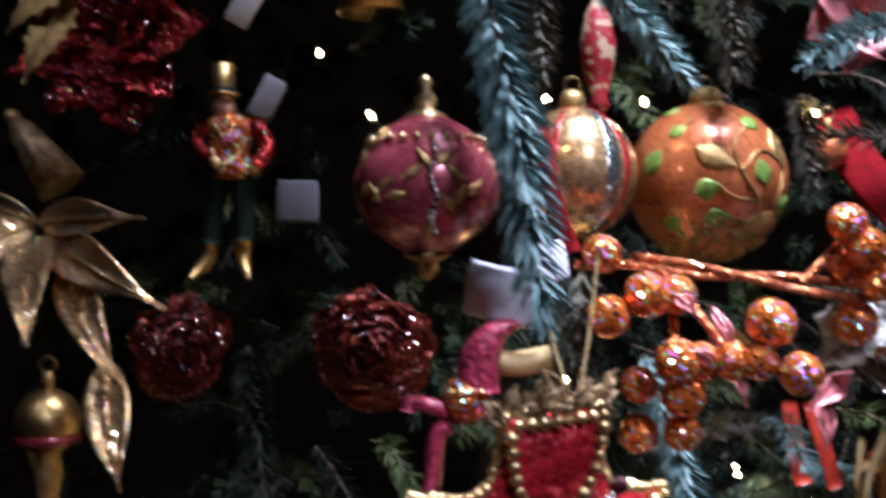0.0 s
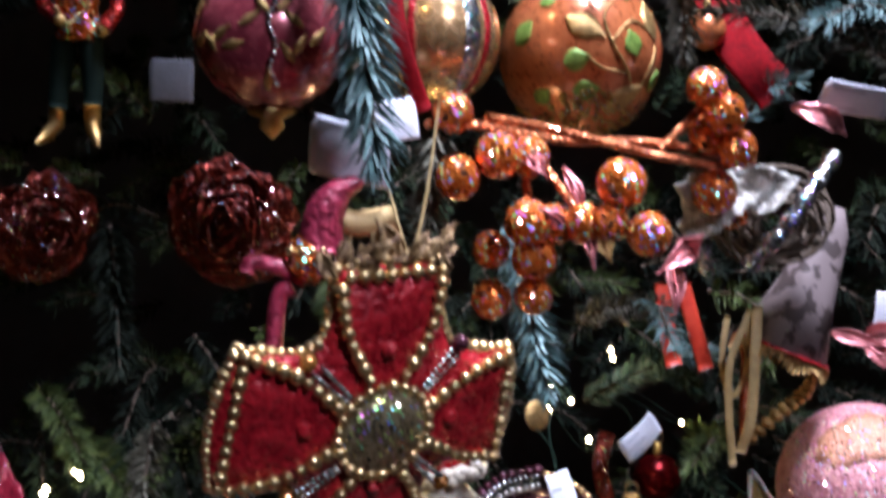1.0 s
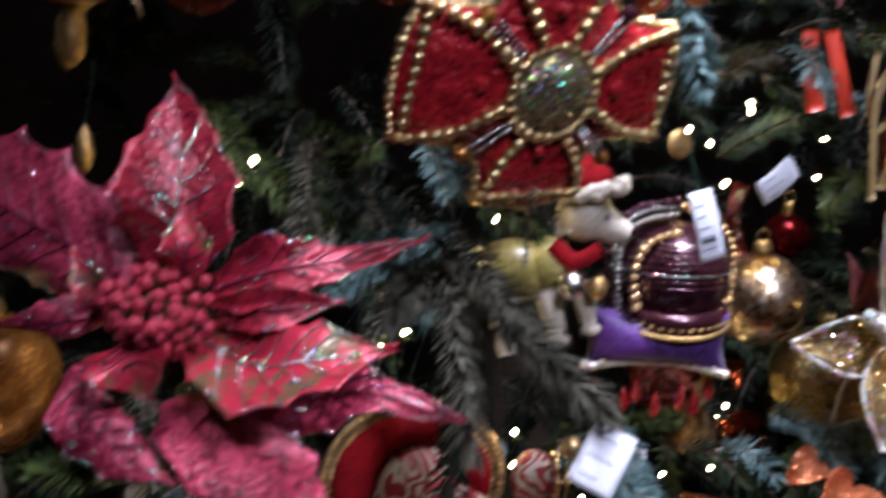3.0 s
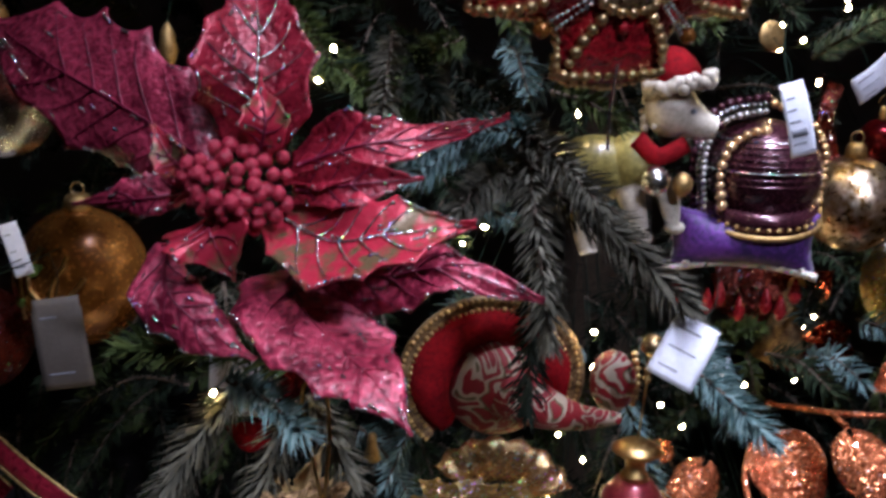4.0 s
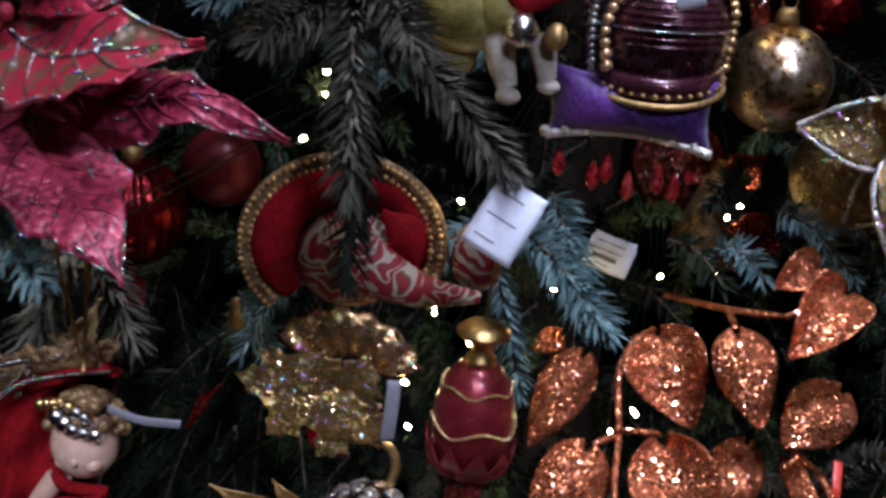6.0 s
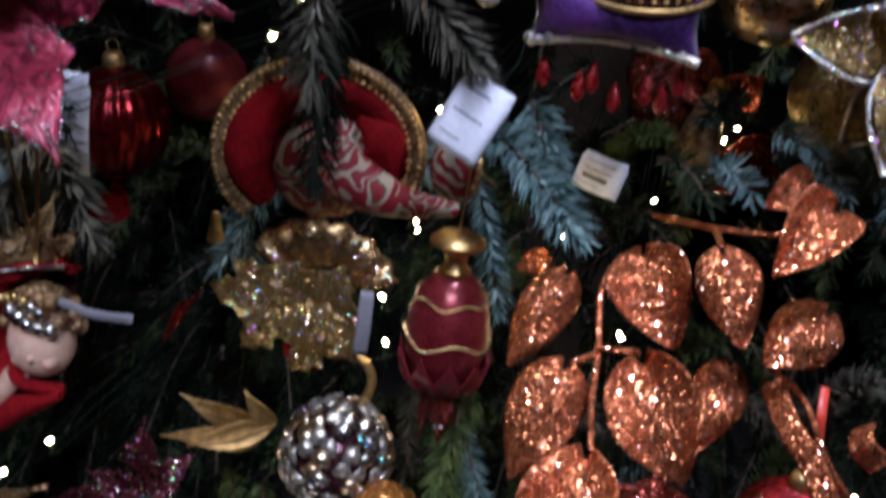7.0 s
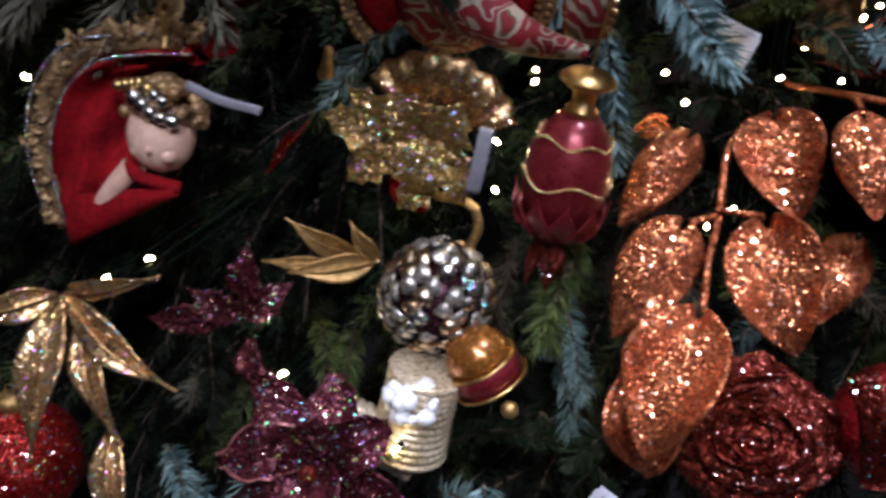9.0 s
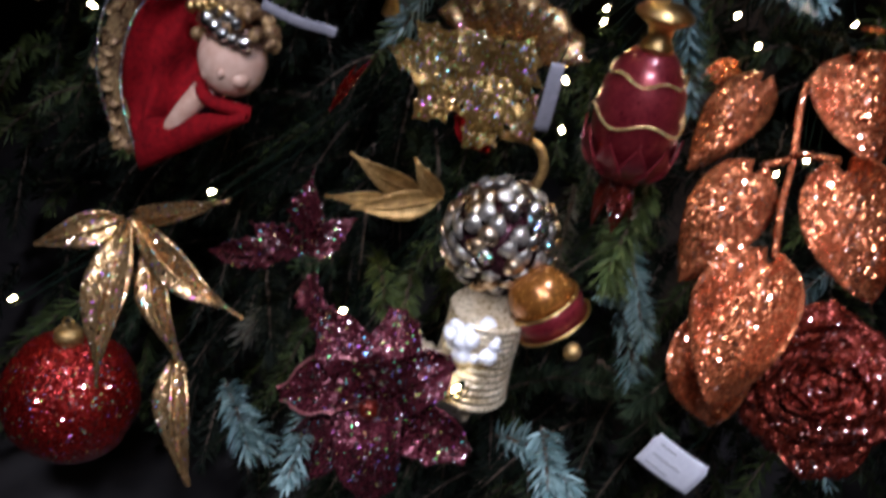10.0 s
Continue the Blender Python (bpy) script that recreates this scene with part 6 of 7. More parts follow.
for j in range(5):
    a = 2 * math.pi * j / 5 - 1.2
    d = Vector((math.cos(a), math.sin(a), 0))
    part("tail_leaf", leaf(Geo(), d * (8 * k) + Vector((0, 0, -130 * k)), d * (36 * k) + Vector((0, 0, -250 * k)), 44 * k, pointed, 0.05, 0.2, facing=d, nu=10, nv=6), DARKROSE, egg)
cord(egg, [(0, 0, 166 * k), (4 * k, 4 * k, 240 * k), (10 * k, 16 * k, 360 * k)], 0.0009, GOLD)
part("bead_drop", bead_row(Geo(), [(6 * k, 0, 300 * k), (8 * k, 0, 345 * k)], 9 * k, 1.9).ball((10 * k, 0, 370 * k), 24 * k, 14, 10), BEADGOLD, egg)

# copper heart leaves
o = (0.2489, 0.8600, 0.8540)
k = 0.0004
hearts = thing("heart_leaf_garland", "garland of copper glittered heart-shaped leaves", "garland", o)
HEARTS = [
    ((0.1757, 0.9200, 0.9007), (0.1387, 0.8800, 0.8234), 110, 0.1), ((0.2288, 0.9200, 0.9283), (0.2665, 0.8800, 0.8636), 155, 0.0), ((0.2866, 0.8800, 0.9538), (0.3120, 0.8400, 0.8910), 118, 0.2), ((0.3639, 0.8800, 0.9954), (0.3226, 0.8300, 0.9536), 115, 0.0),
    ((0.3705, 0.8600, 0.9252), (0.3275, 0.8200, 0.8888), 125, -0.1), ((0.2399, 0.8300, 0.8786), (0.2840, 0.7900, 0.7985), 158, 0.0), ((0.1884, 0.8400, 0.8586), (0.1586, 0.8000, 0.7706), 140, 0.1), ((0.2137, 0.7900, 0.8183), (0.2040, 0.7450, 0.7125), 165, 0.0),
    ((0.3093, 0.8700, 0.8670), (0.2925, 0.8300, 0.8075), 105, 0.2), ((0.3539, 0.9500, 0.9904), (0.3178, 0.9300, 0.9714), 80, 0.0), ((0.1519, 1.0000, 0.8787), (0.1243, 0.9800, 0.8668), 60, 0.0), ((0.1936, 0.8200, 0.7481), (0.2060, 0.8000, 0.6589), 150, 0.0),
]
for j, (a, b, w, lean) in enumerate(HEARTS):
    p, q = minus(o, a, b)
    part("heart_leaf", leaf(Geo(), p, q, w * k * 1.03, heart, 0.14, (-0.6, 0.5, -0.4, 0.65)[j % 4], 0.0, (lean - 0.15, -1, 0.45), 0.0012, 30, 18, 0.05, 0.008, 0.09, seed=j, teeth=4), COPPER, hearts)
for line in ([(0.2134, 0.9200, 0.9161), (0.2042, 0.8800, 0.9020), (0.2097, 0.8500, 0.8637), (0.2107, 0.8200, 0.8399), (0.2161, 0.8000, 0.8090)], [(0.2134, 0.9200, 0.9161), (0.2290, 0.9200, 0.9270)], [(0.2352, 0.9800, 0.9357), (0.2821, 0.9200, 0.9521), (0.3254, 0.9000, 0.9594)],
             [(0.2097, 0.8500, 0.8637), (0.1908, 0.8400, 0.8568)], [(0.2821, 0.9200, 0.9521), (0.2873, 0.8900, 0.9509)], [(0.3254, 0.9000, 0.9594), (0.3616, 0.8900, 0.9861)], [(0.2069, 0.8500, 0.8678), (0.2400, 0.8400, 0.8744)],
             [(0.3382, 0.8700, 0.8648), (0.3627, 0.8400, 0.8564), (0.3808, 0.8200, 0.8250), (0.4044, 0.8200, 0.7934)], [(0.3364, 0.8700, 0.8550), (0.3525, 0.8500, 0.8352), (0.3836, 0.8300, 0.8013)]):
    part("wired_stem", Geo().tube(curve(minus(o, *line), 6), 0.0028, 7), COPPER, hearts)
o = (0.3768, 0.8600, 0.7258)
ob = bauble("red_glitter_bauble", "red glass bauble with a glittered gore behind an orange ribbon", o, 0.0499, REDENAMEL, 1.0)
R = 0.0499
g = Geo()
dab(g, R, 0.35, 0.25, R * 1.1, R * 0.5, 1.4, 0.0016)
part("glitter_gore", g, REDGLIT, ob)
ribbon("sheer orange glittered ribbon tail", [(0.3361, 0.8400, 0.8685), (0.3491, 0.8000, 0.8549), (0.3667, 0.7800, 0.8388), (0.3843, 0.7600, 0.8062), (0.3985, 0.7600, 0.7500)], 0.0184, COPPER, 0.1)
ribbon("sheer orange glittered ribbon tail", [(0.4098, 0.8600, 0.8344), (0.4068, 0.8400, 0.8300), (0.4243, 0.8400, 0.8155)], 0.0217, COPPER, 0.1)
ribbon("sheer orange glittered ribbon tail", [(0.3282, 0.8000, 0.7948), (0.3444, 0.7800, 0.7734), (0.3607, 0.7800, 0.7194)], 0.0240, DARKROSE, 0.1)
ribbon("deep red velvet strip", [(0.3849, 0.9000, 0.8427), (0.3829, 0.8800, 0.8275), (0.3859, 0.8800, 0.7987)], 0.0075, REDRIBBON, 0.2)

# gold shell and oak leaves
o = (-0.0103, 0.8500, 0.8883)
k = 0.0004
T = lambda x, y, z=0: Vector(((x - 600) * k, z * k, (290 - y) * k))
oak = thing("gold_leaf_ornament", "gold glittered oak leaf ornament with a scalloped shell fan", "ornament", o)


def fan(u, v):
    a = math.pi / 2 - 0.1 + v * 1.15
    r = (50 + 110 * u) * (1 + 0.05 * u * abs(math.sin(7 * v * 1.5)))
    return T(605 + r * math.cos(a), 310 - r * math.sin(a) * 0.95, -10 - 35 * math.sin(math.pi * u * 0.8) - 6 * u * math.cos(21 * v))


part("shell_fan", Geo().sheet(fan, 10, 50, 2.5 * k), PALEGOLD, oak, "ribbed champagne shell fan")
for x0, y0, x1, y1, w in ((560, 330, 385, 312, 95), (560, 330, 435, 250, 90), (540, 340, 452, 438, 85), (600, 330, 520, 240, 110), (620, 340, 660, 230, 110), (620, 380, 560, 470, 80), (600, 300, 590, 440, 130), (640, 330, 690, 430, 80)):
    part("oak_leaf", leaf(Geo(), T(x0, y0, -40), T(x1, y1, -60), w * k, oval, 0.1, 0.2, 0.55, teeth=4, seed=x0 * 0.01, nu=26, nv=10, ripple=0.02), GOLDGLIT, oak)
part("profile_leaf", leaf(Geo(), T(690, 190, -10), T(715, 262, -20), 40 * k, oval, 0.1, 0.2), STRAW, oak)
part("scroll", Geo().tube(curve([T(620, 440, -20), T(690, 440, -20), T(715, 480, -20), T(705, 530, -20)], 6), 10 * k, 8), OLDGOLD, oak)
part("scroll", Geo().tube(curve([T(530, 430, -10), T(545, 470, -10), T(600, 480, -10)], 6), 11 * k, 8), RED, oak)
price_tag("narrow white tag hanging edge-on beside gold leaves", (0.0380, 0.8000, 0.8812), 0.0107, 0.0514, (0, 4, 20), SHADEGREY, bars=0)
o = (-0.1365, 0.9300, 0.8843)
ob = thing("gold_charm", "tiny gold bell charm hanging in the dark", "bell", o)
k = 0.0005
part("body", Geo().lathe([(3 * k, 32 * k), (8 * k, 28 * k), (10 * k, 5 * k), (17 * k, -22 * k), (14 * k, -26 * k), (2 * k, -24 * k)], 16), OLDGOLD, ob)

# silver pine cone over a striped stocking
o = (0.0215, 0.8000, 0.7655)
k = 0.0004
cone = thing("silver_cone", "silvered pine cone ball ornament with glittered scales", "ornament", o)
part("core", Geo().ball((0, 0, 0), 88 * k, 18, 12), PLUM, cone)
rr = random.Random(12)
SHELLS = []
for bits, mat in ((1.0, SILVER), (0.8, SILVERGLIT), (1.1, ANTIQUE), (0.9, WORNSILVER)):
    g = Geo().sheet(lambda u, v: Vector((17 * k * v * bits * oval(0.12 + 0.82 * u), -13 * k * math.sin(2.7 * u) * (1 - 0.5 * v * v), 34 * k * (u - 0.45))), 8, 7, 5 * k)
    SHELLS.append(mesh_of("cone_scale", g, mat))
for j in range(118):
    z = 1 - 2 * (j + 0.5) / 118
    a = j * 2.39996 + rr.uniform(-0.12, 0.12)
    q = math.sqrt(1 - z * z)
    n = Vector((q * math.cos(a), q * math.sin(a), z))
    m = (-n).to_track_quat("Y", "Z").to_matrix().to_4x4()
    part("scale", SHELLS[rr.choice((0, 1, 2, 3, 3, 3))], None, cone, at=Matrix.Translation(n * (97 * k)) @ m @ pose(0, 0, 0, rr.uniform(0, 34), rr.uniform(-40, 40), rr.uniform(-18, 18)))
o = (0.0291, 0.7550, 0.7023)
ob = thing("stocking_ornament", "silver and cream ribbed glass stocking with a red and gold bell", "ornament", o)
T = lambda x, y, z=0: Vector(((x - 595) * k, z * k, (765 - y) * k))
cuff = Geo()
rr = random.Random(31)
for j in range(70):
    a, b = rr.uniform(0, 6.28), rr.uniform(-1.3, 1.3)
    cuff.ball(T(600 + 46 * math.cos(a) * math.cos(b), 742 + 34 * math.sin(b), -50 + 40 * math.sin(a) * math.cos(b)), rr.uniform(9, 17) * k, 8, 6)
part("fur_cuff", cuff, SNOW, ob, "bright white flocked cuff")
leg = [((82 - 16 * math.sin(0.9 + 1.9 * i / 72) + 5.5 * abs(math.sin(math.pi * i / 6))) * k, (75 - 2.6 * i) * k) for i in range(73)]
part("leg", Geo().lathe(leg, 36, pose(*T(598, 775, 6), 0, 6, 0)), CREAMGOLD, ob)
part("toe", Geo().tube(curve([T(600, 905, 26), T(545, 890, 10), T(475, 846, 0), T(452, 826, 0)], 6), [62 * k - 2.3 * i * k + 4 * k * (i % 2) for i in range(19)], 16), CREAMGOLD, ob)
tilt = pose(*T(686, 664, 40), 8, -34, 0)
part("bell", Geo().lathe([(16 * k, 52 * k), (42 * k, 42 * k), (58 * k, 16 * k), (66 * k, -14 * k), (58 * k, -16 * k)], 32, tilt), AMBER, ob, "amber-gold bell")
part("bell_band", Geo().lathe([(65 * k, -13 * k), (70 * k, -22 * k), (69 * k, -60 * k), (50 * k, -64 * k)], 32, tilt), BURGUNDY, ob)
for h, r in ((-15, 68), (-60, 72)):
    part("bell_rim", Geo().tube([tilt @ Vector((r * k * math.cos(a), r * k * math.sin(a), h * k)) for a in [i * math.pi / 16 for i in range(32)]], 3.5 * k, 6, True), GOLD, ob)
part("tassel_knot", Geo().ball(T(772, 735, 0), 17 * k, 12, 8), OLDGOLD, ob)
cord(ob, [T(545, 800, -70), T(560, 850, -72), T(590, 880, -60)], 4 * k, GOLD)

# maroon glitter flower and tinsel
o = (-0.0186, 0.6800, 0.6733)
fl = thing("glitter_flower", "maroon sheer glittered flower with wide lacy petals", "artificial flower", o)
for x, (mid, tip, w) in enumerate((((-0.0402, 0.6550, 0.6964), (-0.0845, 0.6600, 0.6665), 120), ((-0.0341, 0.6600, 0.7194), (-0.0710, 0.6800, 0.7324), 105), ((-0.0032, 0.6600, 0.7260), (-0.0141, 0.6900, 0.7464), 120), ((0.0165, 0.6550, 0.7178), (0.0355, 0.6700, 0.7316), 110),
                                   ((0.0266, 0.6500, 0.6870), (0.0610, 0.6500, 0.6767), 130), ((-0.0063, 0.6450, 0.6627), (-0.0069, 0.6500, 0.6073), 150), ((-0.0384, 0.6500, 0.6562), (-0.0704, 0.6600, 0.5991), 120))):
    g = blade(minus(o, o, mid, tip), [w * 0.00006, w * 0.00034, w * 0.00032, w * 0.00008], (0, -1, 0.4), 0.35, 0.15, 0.1, 0.04, 0.03, 5, x * 1.9, 0.0006, 28, 14)
    petal = part("petal", g, MAROON, fl)
    for s in (1, -1):
        part("wired_edge", Geo().tube([g.at(0.06 + 0.94 * q / 20, s) for q in range(21)], 0.0011, 5), DULLPINK if x == 0 else MAROON, petal)
    part("midrib", Geo().tube([g.at(0.06 + 0.9 * q / 14, 0) + Vector((0, -0.001, 0)) for q in range(15)], 0.0008, 5), MAROON, petal)
    specks = Geo()
    rr = random.Random(60 + x)
    for q in range(12):
        specks.ball(g.at(rr.uniform(0.15, 0.98), rr.uniform(-0.95, 0.95)) + Vector((0, -0.0008, 0.0003)), rr.uniform(0.0006, 0.0013), 5, 4)
    tagged(part("glitter_specks", specks, SILVERGLIT, petal, "loose silver glitter"), kind="stuff")
part("centre", Geo().ball((0, -0.012, 0), 0.008, 12, 8), DARKROSE, fl)
o = (-0.1209, 0.7500, 0.7499)
spray("maroon_spray", "maroon tinsel-edged leaf spray", o,
      [((-0.1104, 0.7400, 0.7382), (-0.1530, 0.7300, 0.7549), 0.0291), ((-0.1063, 0.7400, 0.7492), (-0.1096, 0.7400, 0.8050), 0.0271), ((-0.1046, 0.7400, 0.7201), (-0.0653, 0.7000, 0.7053), 0.0301), ((-0.1104, 0.7400, 0.7382), (-0.0799, 0.7600, 0.7668), 0.0276),
       ((-0.0988, 0.7300, 0.7072), (-0.0375, 0.7000, 0.6948), 0.0301), ((-0.1244, 0.7400, 0.7340), (-0.1921, 0.7400, 0.7137), 0.0271)], MAROON, jag=0.4, teeth=6, ripple=0.04, cup=0.3)
spray("maroon_spray", "thin red glitter twig", (-0.1375, 0.8600, 0.8305), [((-0.1524, 0.8600, 0.8044), (-0.1135, 0.8500, 0.8634), 0.0071), ((-0.1474, 0.8600, 0.8132), (-0.1304, 0.8500, 0.8503), 0.0053)], REDGLIT)
bauble("red_glitter_bauble", "large dark red glittered bauble low on the tree", (-0.3544, 0.7800, 0.4872), 0.0639, REDGLIT, 1.0, lambda a, z: 1 + 0.03 * math.sin(7 * a) * math.sin(60 * z))
price_tag("white price tag with a small printed block low on the tree", (0.1899, 0.8100, 0.6089), 0.0498, 0.0347, (0, 22, 0), bars=3)
o = (0.2662, 1.0800, 0.9858)
ob = thing("tassel", "olive silk tassel hanging by orange strands", "tassel", o, (0, 10, 0))
k = 0.0006
part("skirt", Geo().lathe([(10 * k, 65 * k), (20 * k, 50 * k), (30 * k, 0), (44 * k, -65 * k), (20 * k, -66 * k)], 36, wave=lambda a, z: 1 + 0.05 * math.sin(18 * a)), BROCADE, ob)
part("knot", Geo().ball((0, 0, 70 * k), 15 * k), OLDGOLD, ob)
spray("orange_spray", "orange glittered leaf spray deep in the tree", (0.3081, 1.1000, 0.9455),
      [((0.3410, 1.1000, 0.9560), (0.2600, 1.1000, 0.9297), 0.0347), ((0.3367, 1.1000, 0.9762), (0.2844, 1.1000, 0.9630), 0.0289), ((0.2758, 1.1000, 1.0337), (0.2178, 1.0800, 1.0293), 0.0521), ((0.2903, 1.1200, 1.0118), (0.3137, 1.1000, 1.0389), 0.0405)], ROSECOPPER, ripple=0.04)
rose("red fabric flower half hidden in the tree", (0.2316, 1.1000, 1.0145), 0.0417, DARKROSE, seed=6)

# hooded doll, one plain mesh
o = (-0.1221, 0.6400, 0.9156)
k = 0.0003
T = lambda x, y, z=0: Vector(((x - 290) * k, z * k, (230 - y) * k))
hair = Geo()
rr = random.Random(4)
for j in range(110):
    a, e = rr.uniform(0, 6.28), rr.uniform(0.1, 1.5)
    p = Vector((math.cos(a) * math.cos(e), math.sin(a) * math.cos(e), math.sin(e)))
    if p.y < -0.55 and p.z < 0.42:
        continue
    hair.ball(T(290, 215) + Vector((p.x * 82, p.y * 70, p.z * 88)) * k, rr.uniform(9, 17) * k, 7, 5)
edge = curve([T(345, 42, 0), T(250, 60, -10), T(150, 95, -20), T(84, 165, -24), T(50, 260, -24), T(46, 365, -20), T(74, 480, -10)], 6)
inner = curve([T(350, 95, 55), T(285, 105, 70), T(225, 150, 75), T(195, 220, 70), T(185, 300, 50), T(170, 380, 30), T(140, 470, 10)], 6)


def lining(u, v):
    i = min(int(u * (len(edge) - 1)), len(edge) - 1)
    t = (v + 1) / 2
    return edge[i].lerp(inner[i], t) + Vector((0, -0.006 * math.sin(math.pi * t) + 0.0045 * math.sin(13 * t + 5 * u) + 0.002 * math.sin(23 * u + 6 * t), 0))


cape = Geo()
cape.sheet(lining, 36, 10, 5 * k)
cape.sheet(lambda u, v: T(95 + 250 * u, 470 - 132 * u + 50 * v * (1.15 - u), -24 - 26 * math.cos(1.3 * v)), 12, 8, 5 * k)
# dark plum sheet that paints the shade between hood lining and face
hood_shade = Geo().sheet(lambda u, v: inner[min(int(u * 36), 36)].lerp(T(330 - 60 * u, 110 + 300 * u, 75), (v + 1) / 2), 24, 6, 5 * k)
cape.tube(curve([T(215, 300, -10), T(260, 322, -45), T(345, 336, -25)], 5), [14 * k] * 11, 8)
band = Geo().tube([p + Vector((-0.006, 0.0, 0.003)) for p in edge], 27 * k, 10, flat=0.6)
fringe = Geo()
for i, p in enumerate(edge):
    out = (p - T(230, 290, 0))
    out.y = 0
    out.normalize()
    for q in range(4):
        root = p + out * (18 * k) + Vector((rr.uniform(-9, 9), rr.uniform(-14, 14), rr.uniform(-9, 9))) * k
        leaf(fringe, root, root + out * (rr.uniform(14, 32) * k) + Vector((rr.uniform(-20, 20), rr.uniform(-20, 8), rr.uniform(-20, 20))) * k, rr.uniform(16, 30) * k, oval, 0.2, 0.4, 0.3, nu=7, nv=5, seed=q + i)
silver = bead_row(Geo(), [p + Vector((0.004, -0.008, -0.003)) for p in edge], 4 * k, 2.0)
bead_row(silver, [p + Vector((-0.014, -0.007, 0.005)) for p in edge], 4 * k, 2.0)
crownlet = bead_row(Geo(), [T(215, 140, -45), T(270, 118, -60), T(330, 150, -50)], 12 * k, 1.7)
figure("hooded_doll", "porcelain-look doll ornament in a red velvet hooded cape with gold fringe", "doll", o,
       [(Geo().ball(T(285, 240), (72 * k, 66 * k, 80 * k), 28, 20).ball(T(296, 252, -62), (9 * k, 12 * k, 10 * k), 10, 7).ball(T(258, 266, -36), (22 * k, 22 * k, 20 * k), 12, 8).ball(T(322, 264, -36), (22 * k, 22 * k, 20 * k), 12, 8), SKIN),
        (hair, BROCADE), (hood_shade, PLUM), (cape, RED), (band, BROCADE), (fringe, BROCADE), (silver, SILVERGLIT), (crownlet, GOLD),
        (Geo().tube(curve([T(235, 312, -15), T(195, 370, -30), T(150, 440, -28)], 6), [26 * k - 0.6 * k * i for i in range(13)], 12), SKIN),
        (bead_row(bead_row(Geo(), curve([T(262, 150, -62), T(305, 172, -70), T(348, 186, -52)], 5), 16 * k, 1.4, 0.35), curve([T(285, 128, -56), T(330, 150, -60)], 5), 15 * k, 1.4, 0.35, 3), SILVER)])
ribbon("narrow white satin ribbon end on the doll", [(-0.0853, 0.6000, 0.9628), (-0.0644, 0.6000, 0.9584), (-0.0453, 0.6100, 0.9538)], 0.0058, SHADEGREY, 0.2)
o = (-0.1376, 0.6600, 0.9718)
spray("gold_lace_tuft", "tuft of gold lace above the doll's hood", o, [((-0.1390, 0.6600, 0.9525), (-0.1201, 0.6600, 1.0041), 0.0192), ((-0.1470, 0.6600, 0.9512), (-0.1519, 0.6600, 0.9883), 0.0192), ((-0.1271, 0.6600, 0.9545), (-0.1061, 0.6600, 0.9842), 0.0160)], STRAW, jag=0.5, ripple=0.06)

spray("red_cloth_leaf", "dark red cloth leaves deep in shade", (-0.2732, 1.0000, 0.8676),
      [((-0.2558, 1.0000, 0.8567), (-0.3025, 0.9800, 0.8758), 0.034), ((-0.2645, 1.0000, 0.8607), (-0.2644, 0.9900, 0.8961), 0.026)], RED, cup=0.3, ripple=0.03)

# ---- fairy lights ----
BULB = mesh_of("bulb", Geo().lathe([(0.0003, 0.0025), (0.001, 0.0021), (0.0016, 0.001), (0.0018, -0.0007), (0.0017, -0.004)], 12), LED)
SOCKET = mesh_of("socket", Geo().lathe([(0.0022, -0.004), (0.0026, -0.005), (0.0024, -0.013), (0.001, -0.014)], 10), WIRE)


def light_string(s, pts):
    """A string of bulbs at the given places, its wire led back into the tree between them."""
    pts = [Vector(p) for p in pts]
    ob = thing("light_string", "string of small warm white fairy lights on green wire", "fairy lights", pts[0], group="fairy lights")
    rr = random.Random(s)
    pts = sorted(pts, key=lambda p: p.x)
    line = []
    for p in pts:
        d = Vector((rr.uniform(-0.4, 0.4), -1, rr.uniform(-0.2, 0.9))).normalized()
        m = Matrix.Translation(p - pts[0] * 0 - ob.location) @ d.to_track_quat("Z", "Y").to_matrix().to_4x4()
        bulb = part("bulb", BULB, None, ob, at=m)
        part("socket", SOCKET, None, bulb)
        back = p - d * 0.014 - ob.location
        deep = 1.5 + rr.uniform(0, 0.1) - ob.location.y
        line += [Vector((back.x - 0.012, deep, back.z - 0.02)), back + Vector((-0.006, 0.05, -0.006)), back, back + Vector((0.006, 0.05, -0.006)), Vector((back.x + 0.012, deep, back.z - 0.02))]
    part("wire", Geo().tube(curve(line, 6), 0.0006, 5), WIRE, ob)


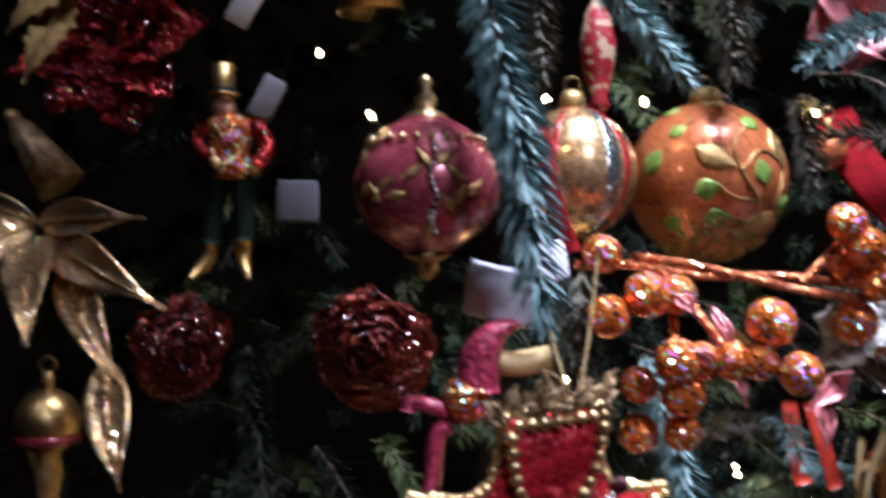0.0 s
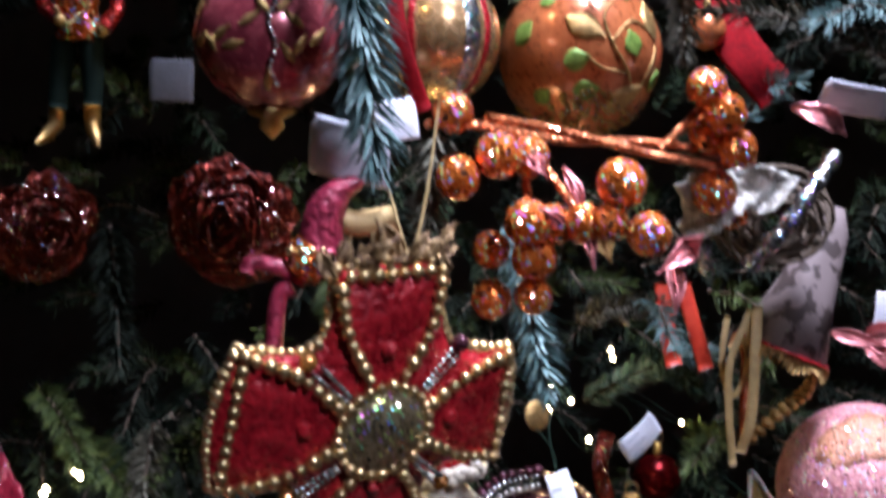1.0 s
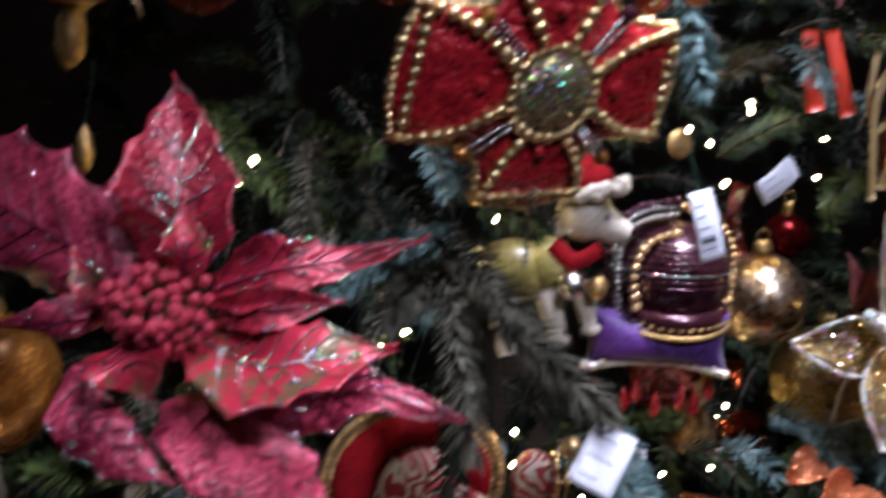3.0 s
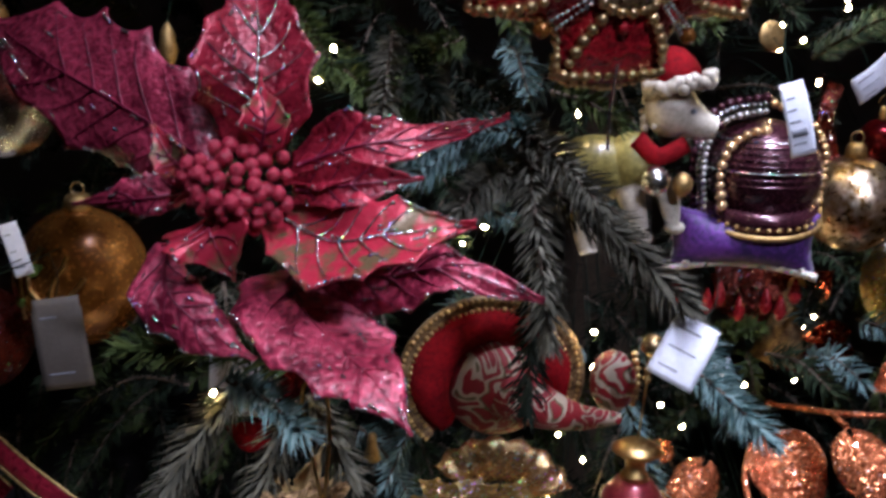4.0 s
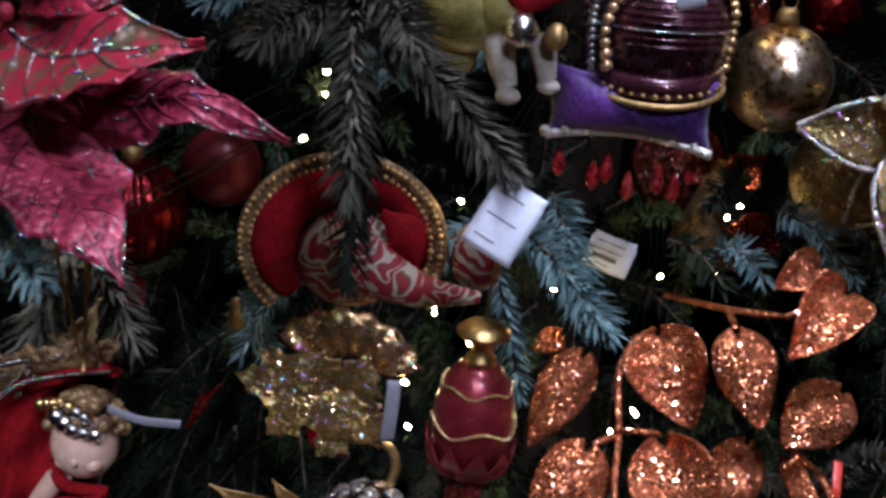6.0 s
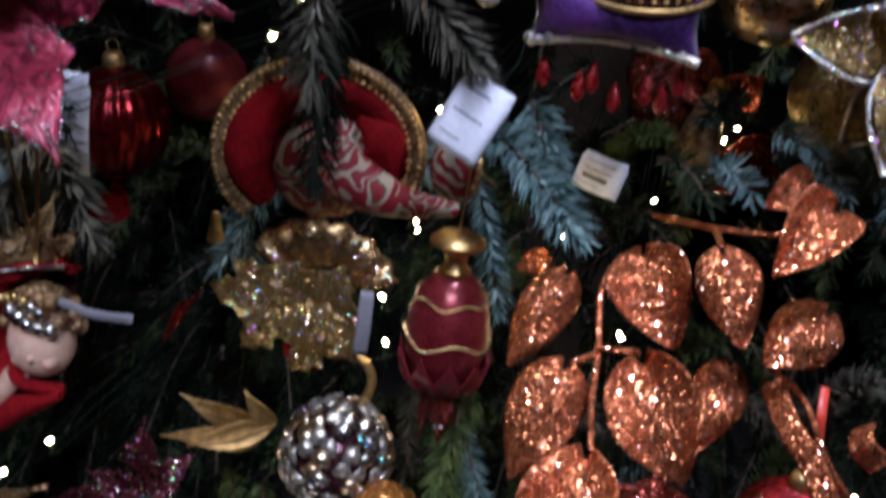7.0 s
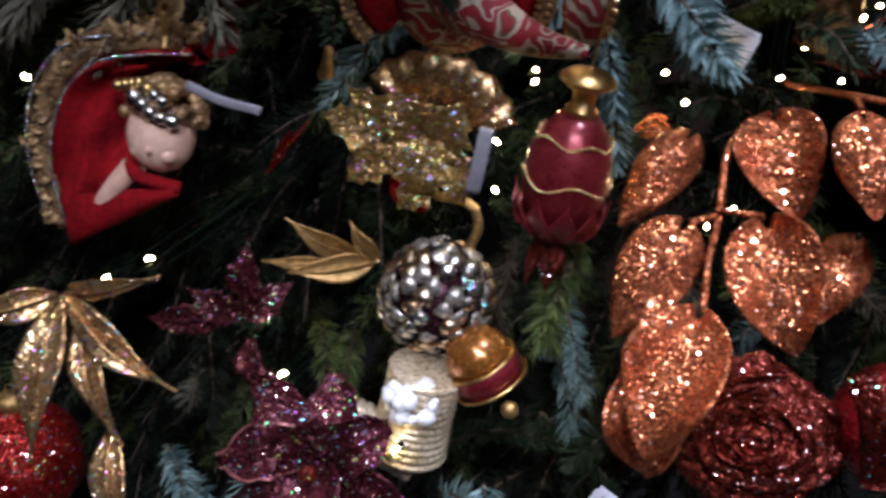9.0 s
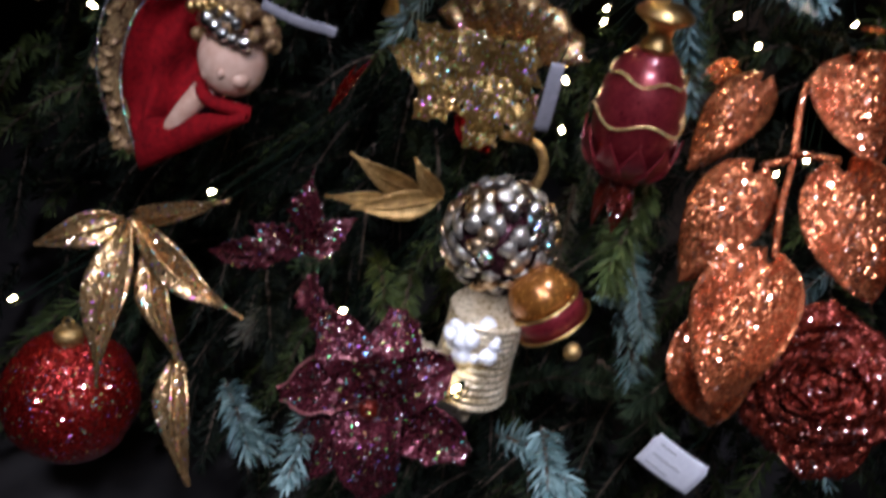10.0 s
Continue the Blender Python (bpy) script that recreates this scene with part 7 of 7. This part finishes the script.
light_string(0, [(-0.0370, 0.7800, 1.6173), (-0.1042, 1.0200, 1.7122), (0.3290, 0.9200, 1.6339), (0.1052, 0.8200, 1.4202), (0.2929, 1.0600, 1.3043), (0.0864, 0.7200, 1.6172), (0.1728, 0.8500, 1.6355)])
light_string(1, [(0.1131, 0.8000, 1.4065), (0.1580, 0.8400, 1.3391), (0.2234, 1.0000, 1.2876), (0.2411, 0.9900, 1.2751), (0.2227, 1.0000, 1.2653), (0.2912, 1.0600, 1.3112), (0.3665, 1.0600, 1.2777), (0.3609, 1.0600, 1.2391), (0.4744, 0.9000, 1.1389), (0.5530, 1.0200, 1.4032), (-0.1973, 0.8800, 1.2256), (0.5509, 0.9800, 1.0924), (-0.1846, 0.9200, 1.2335), (0.032, 0.79, 1.198), (-0.135, 0.765, 1.270)])
light_string(2, [(-0.1948, 0.8800, 1.2305), (-0.0296, 0.7800, 1.0892), (0.0452, 0.8500, 1.2193), (-0.1961, 0.6550, 1.0386), (-0.3866, 0.7200, 1.1095), (0.0686, 0.9200, 0.9812), (0.1392, 1.0000, 0.9195), (0.234, 1.096, 0.911), (0.1614, 1.0000, 0.8982), (0.0654, 1.0000, 0.8553), (-0.1218, 0.6600, 1.0579), (-0.0258, 0.8200, 1.1290), (-0.3112, 0.7600, 0.8779), (0.2596, 1.0000, 1.2379), (-0.0501, 0.9000, 1.0980)])
light_string(3, [(0.0669, 0.8800, 1.0280), (0.223, 0.962, 0.827), (0.2478, 1.1200, 0.9361), (0.2853, 1.1000, 0.9185), (0.2980, 1.1000, 0.9886), (0.2878, 1.1000, 0.9767), (-0.2035, 0.7600, 0.7527), (0.0398, 0.8600, 0.8376), (0.0346, 0.8600, 0.8767), (-0.1139, 0.8200, 0.6346), (0.4267, 0.9000, 0.7471), (0.2037, 0.9500, 0.8129), (0.0450, 0.9200, 0.9208)])
light_string(4, [(-0.193, 0.684, 0.772), (-0.083, 0.759, 0.685), (-0.0993, 0.8000, 0.6579), (-0.3910, 0.7500, 0.5964), (0.2220, 0.9700, 0.8251), (0.0402, 0.9500, 0.9027), (0.0271, 0.7200, 0.6750)])
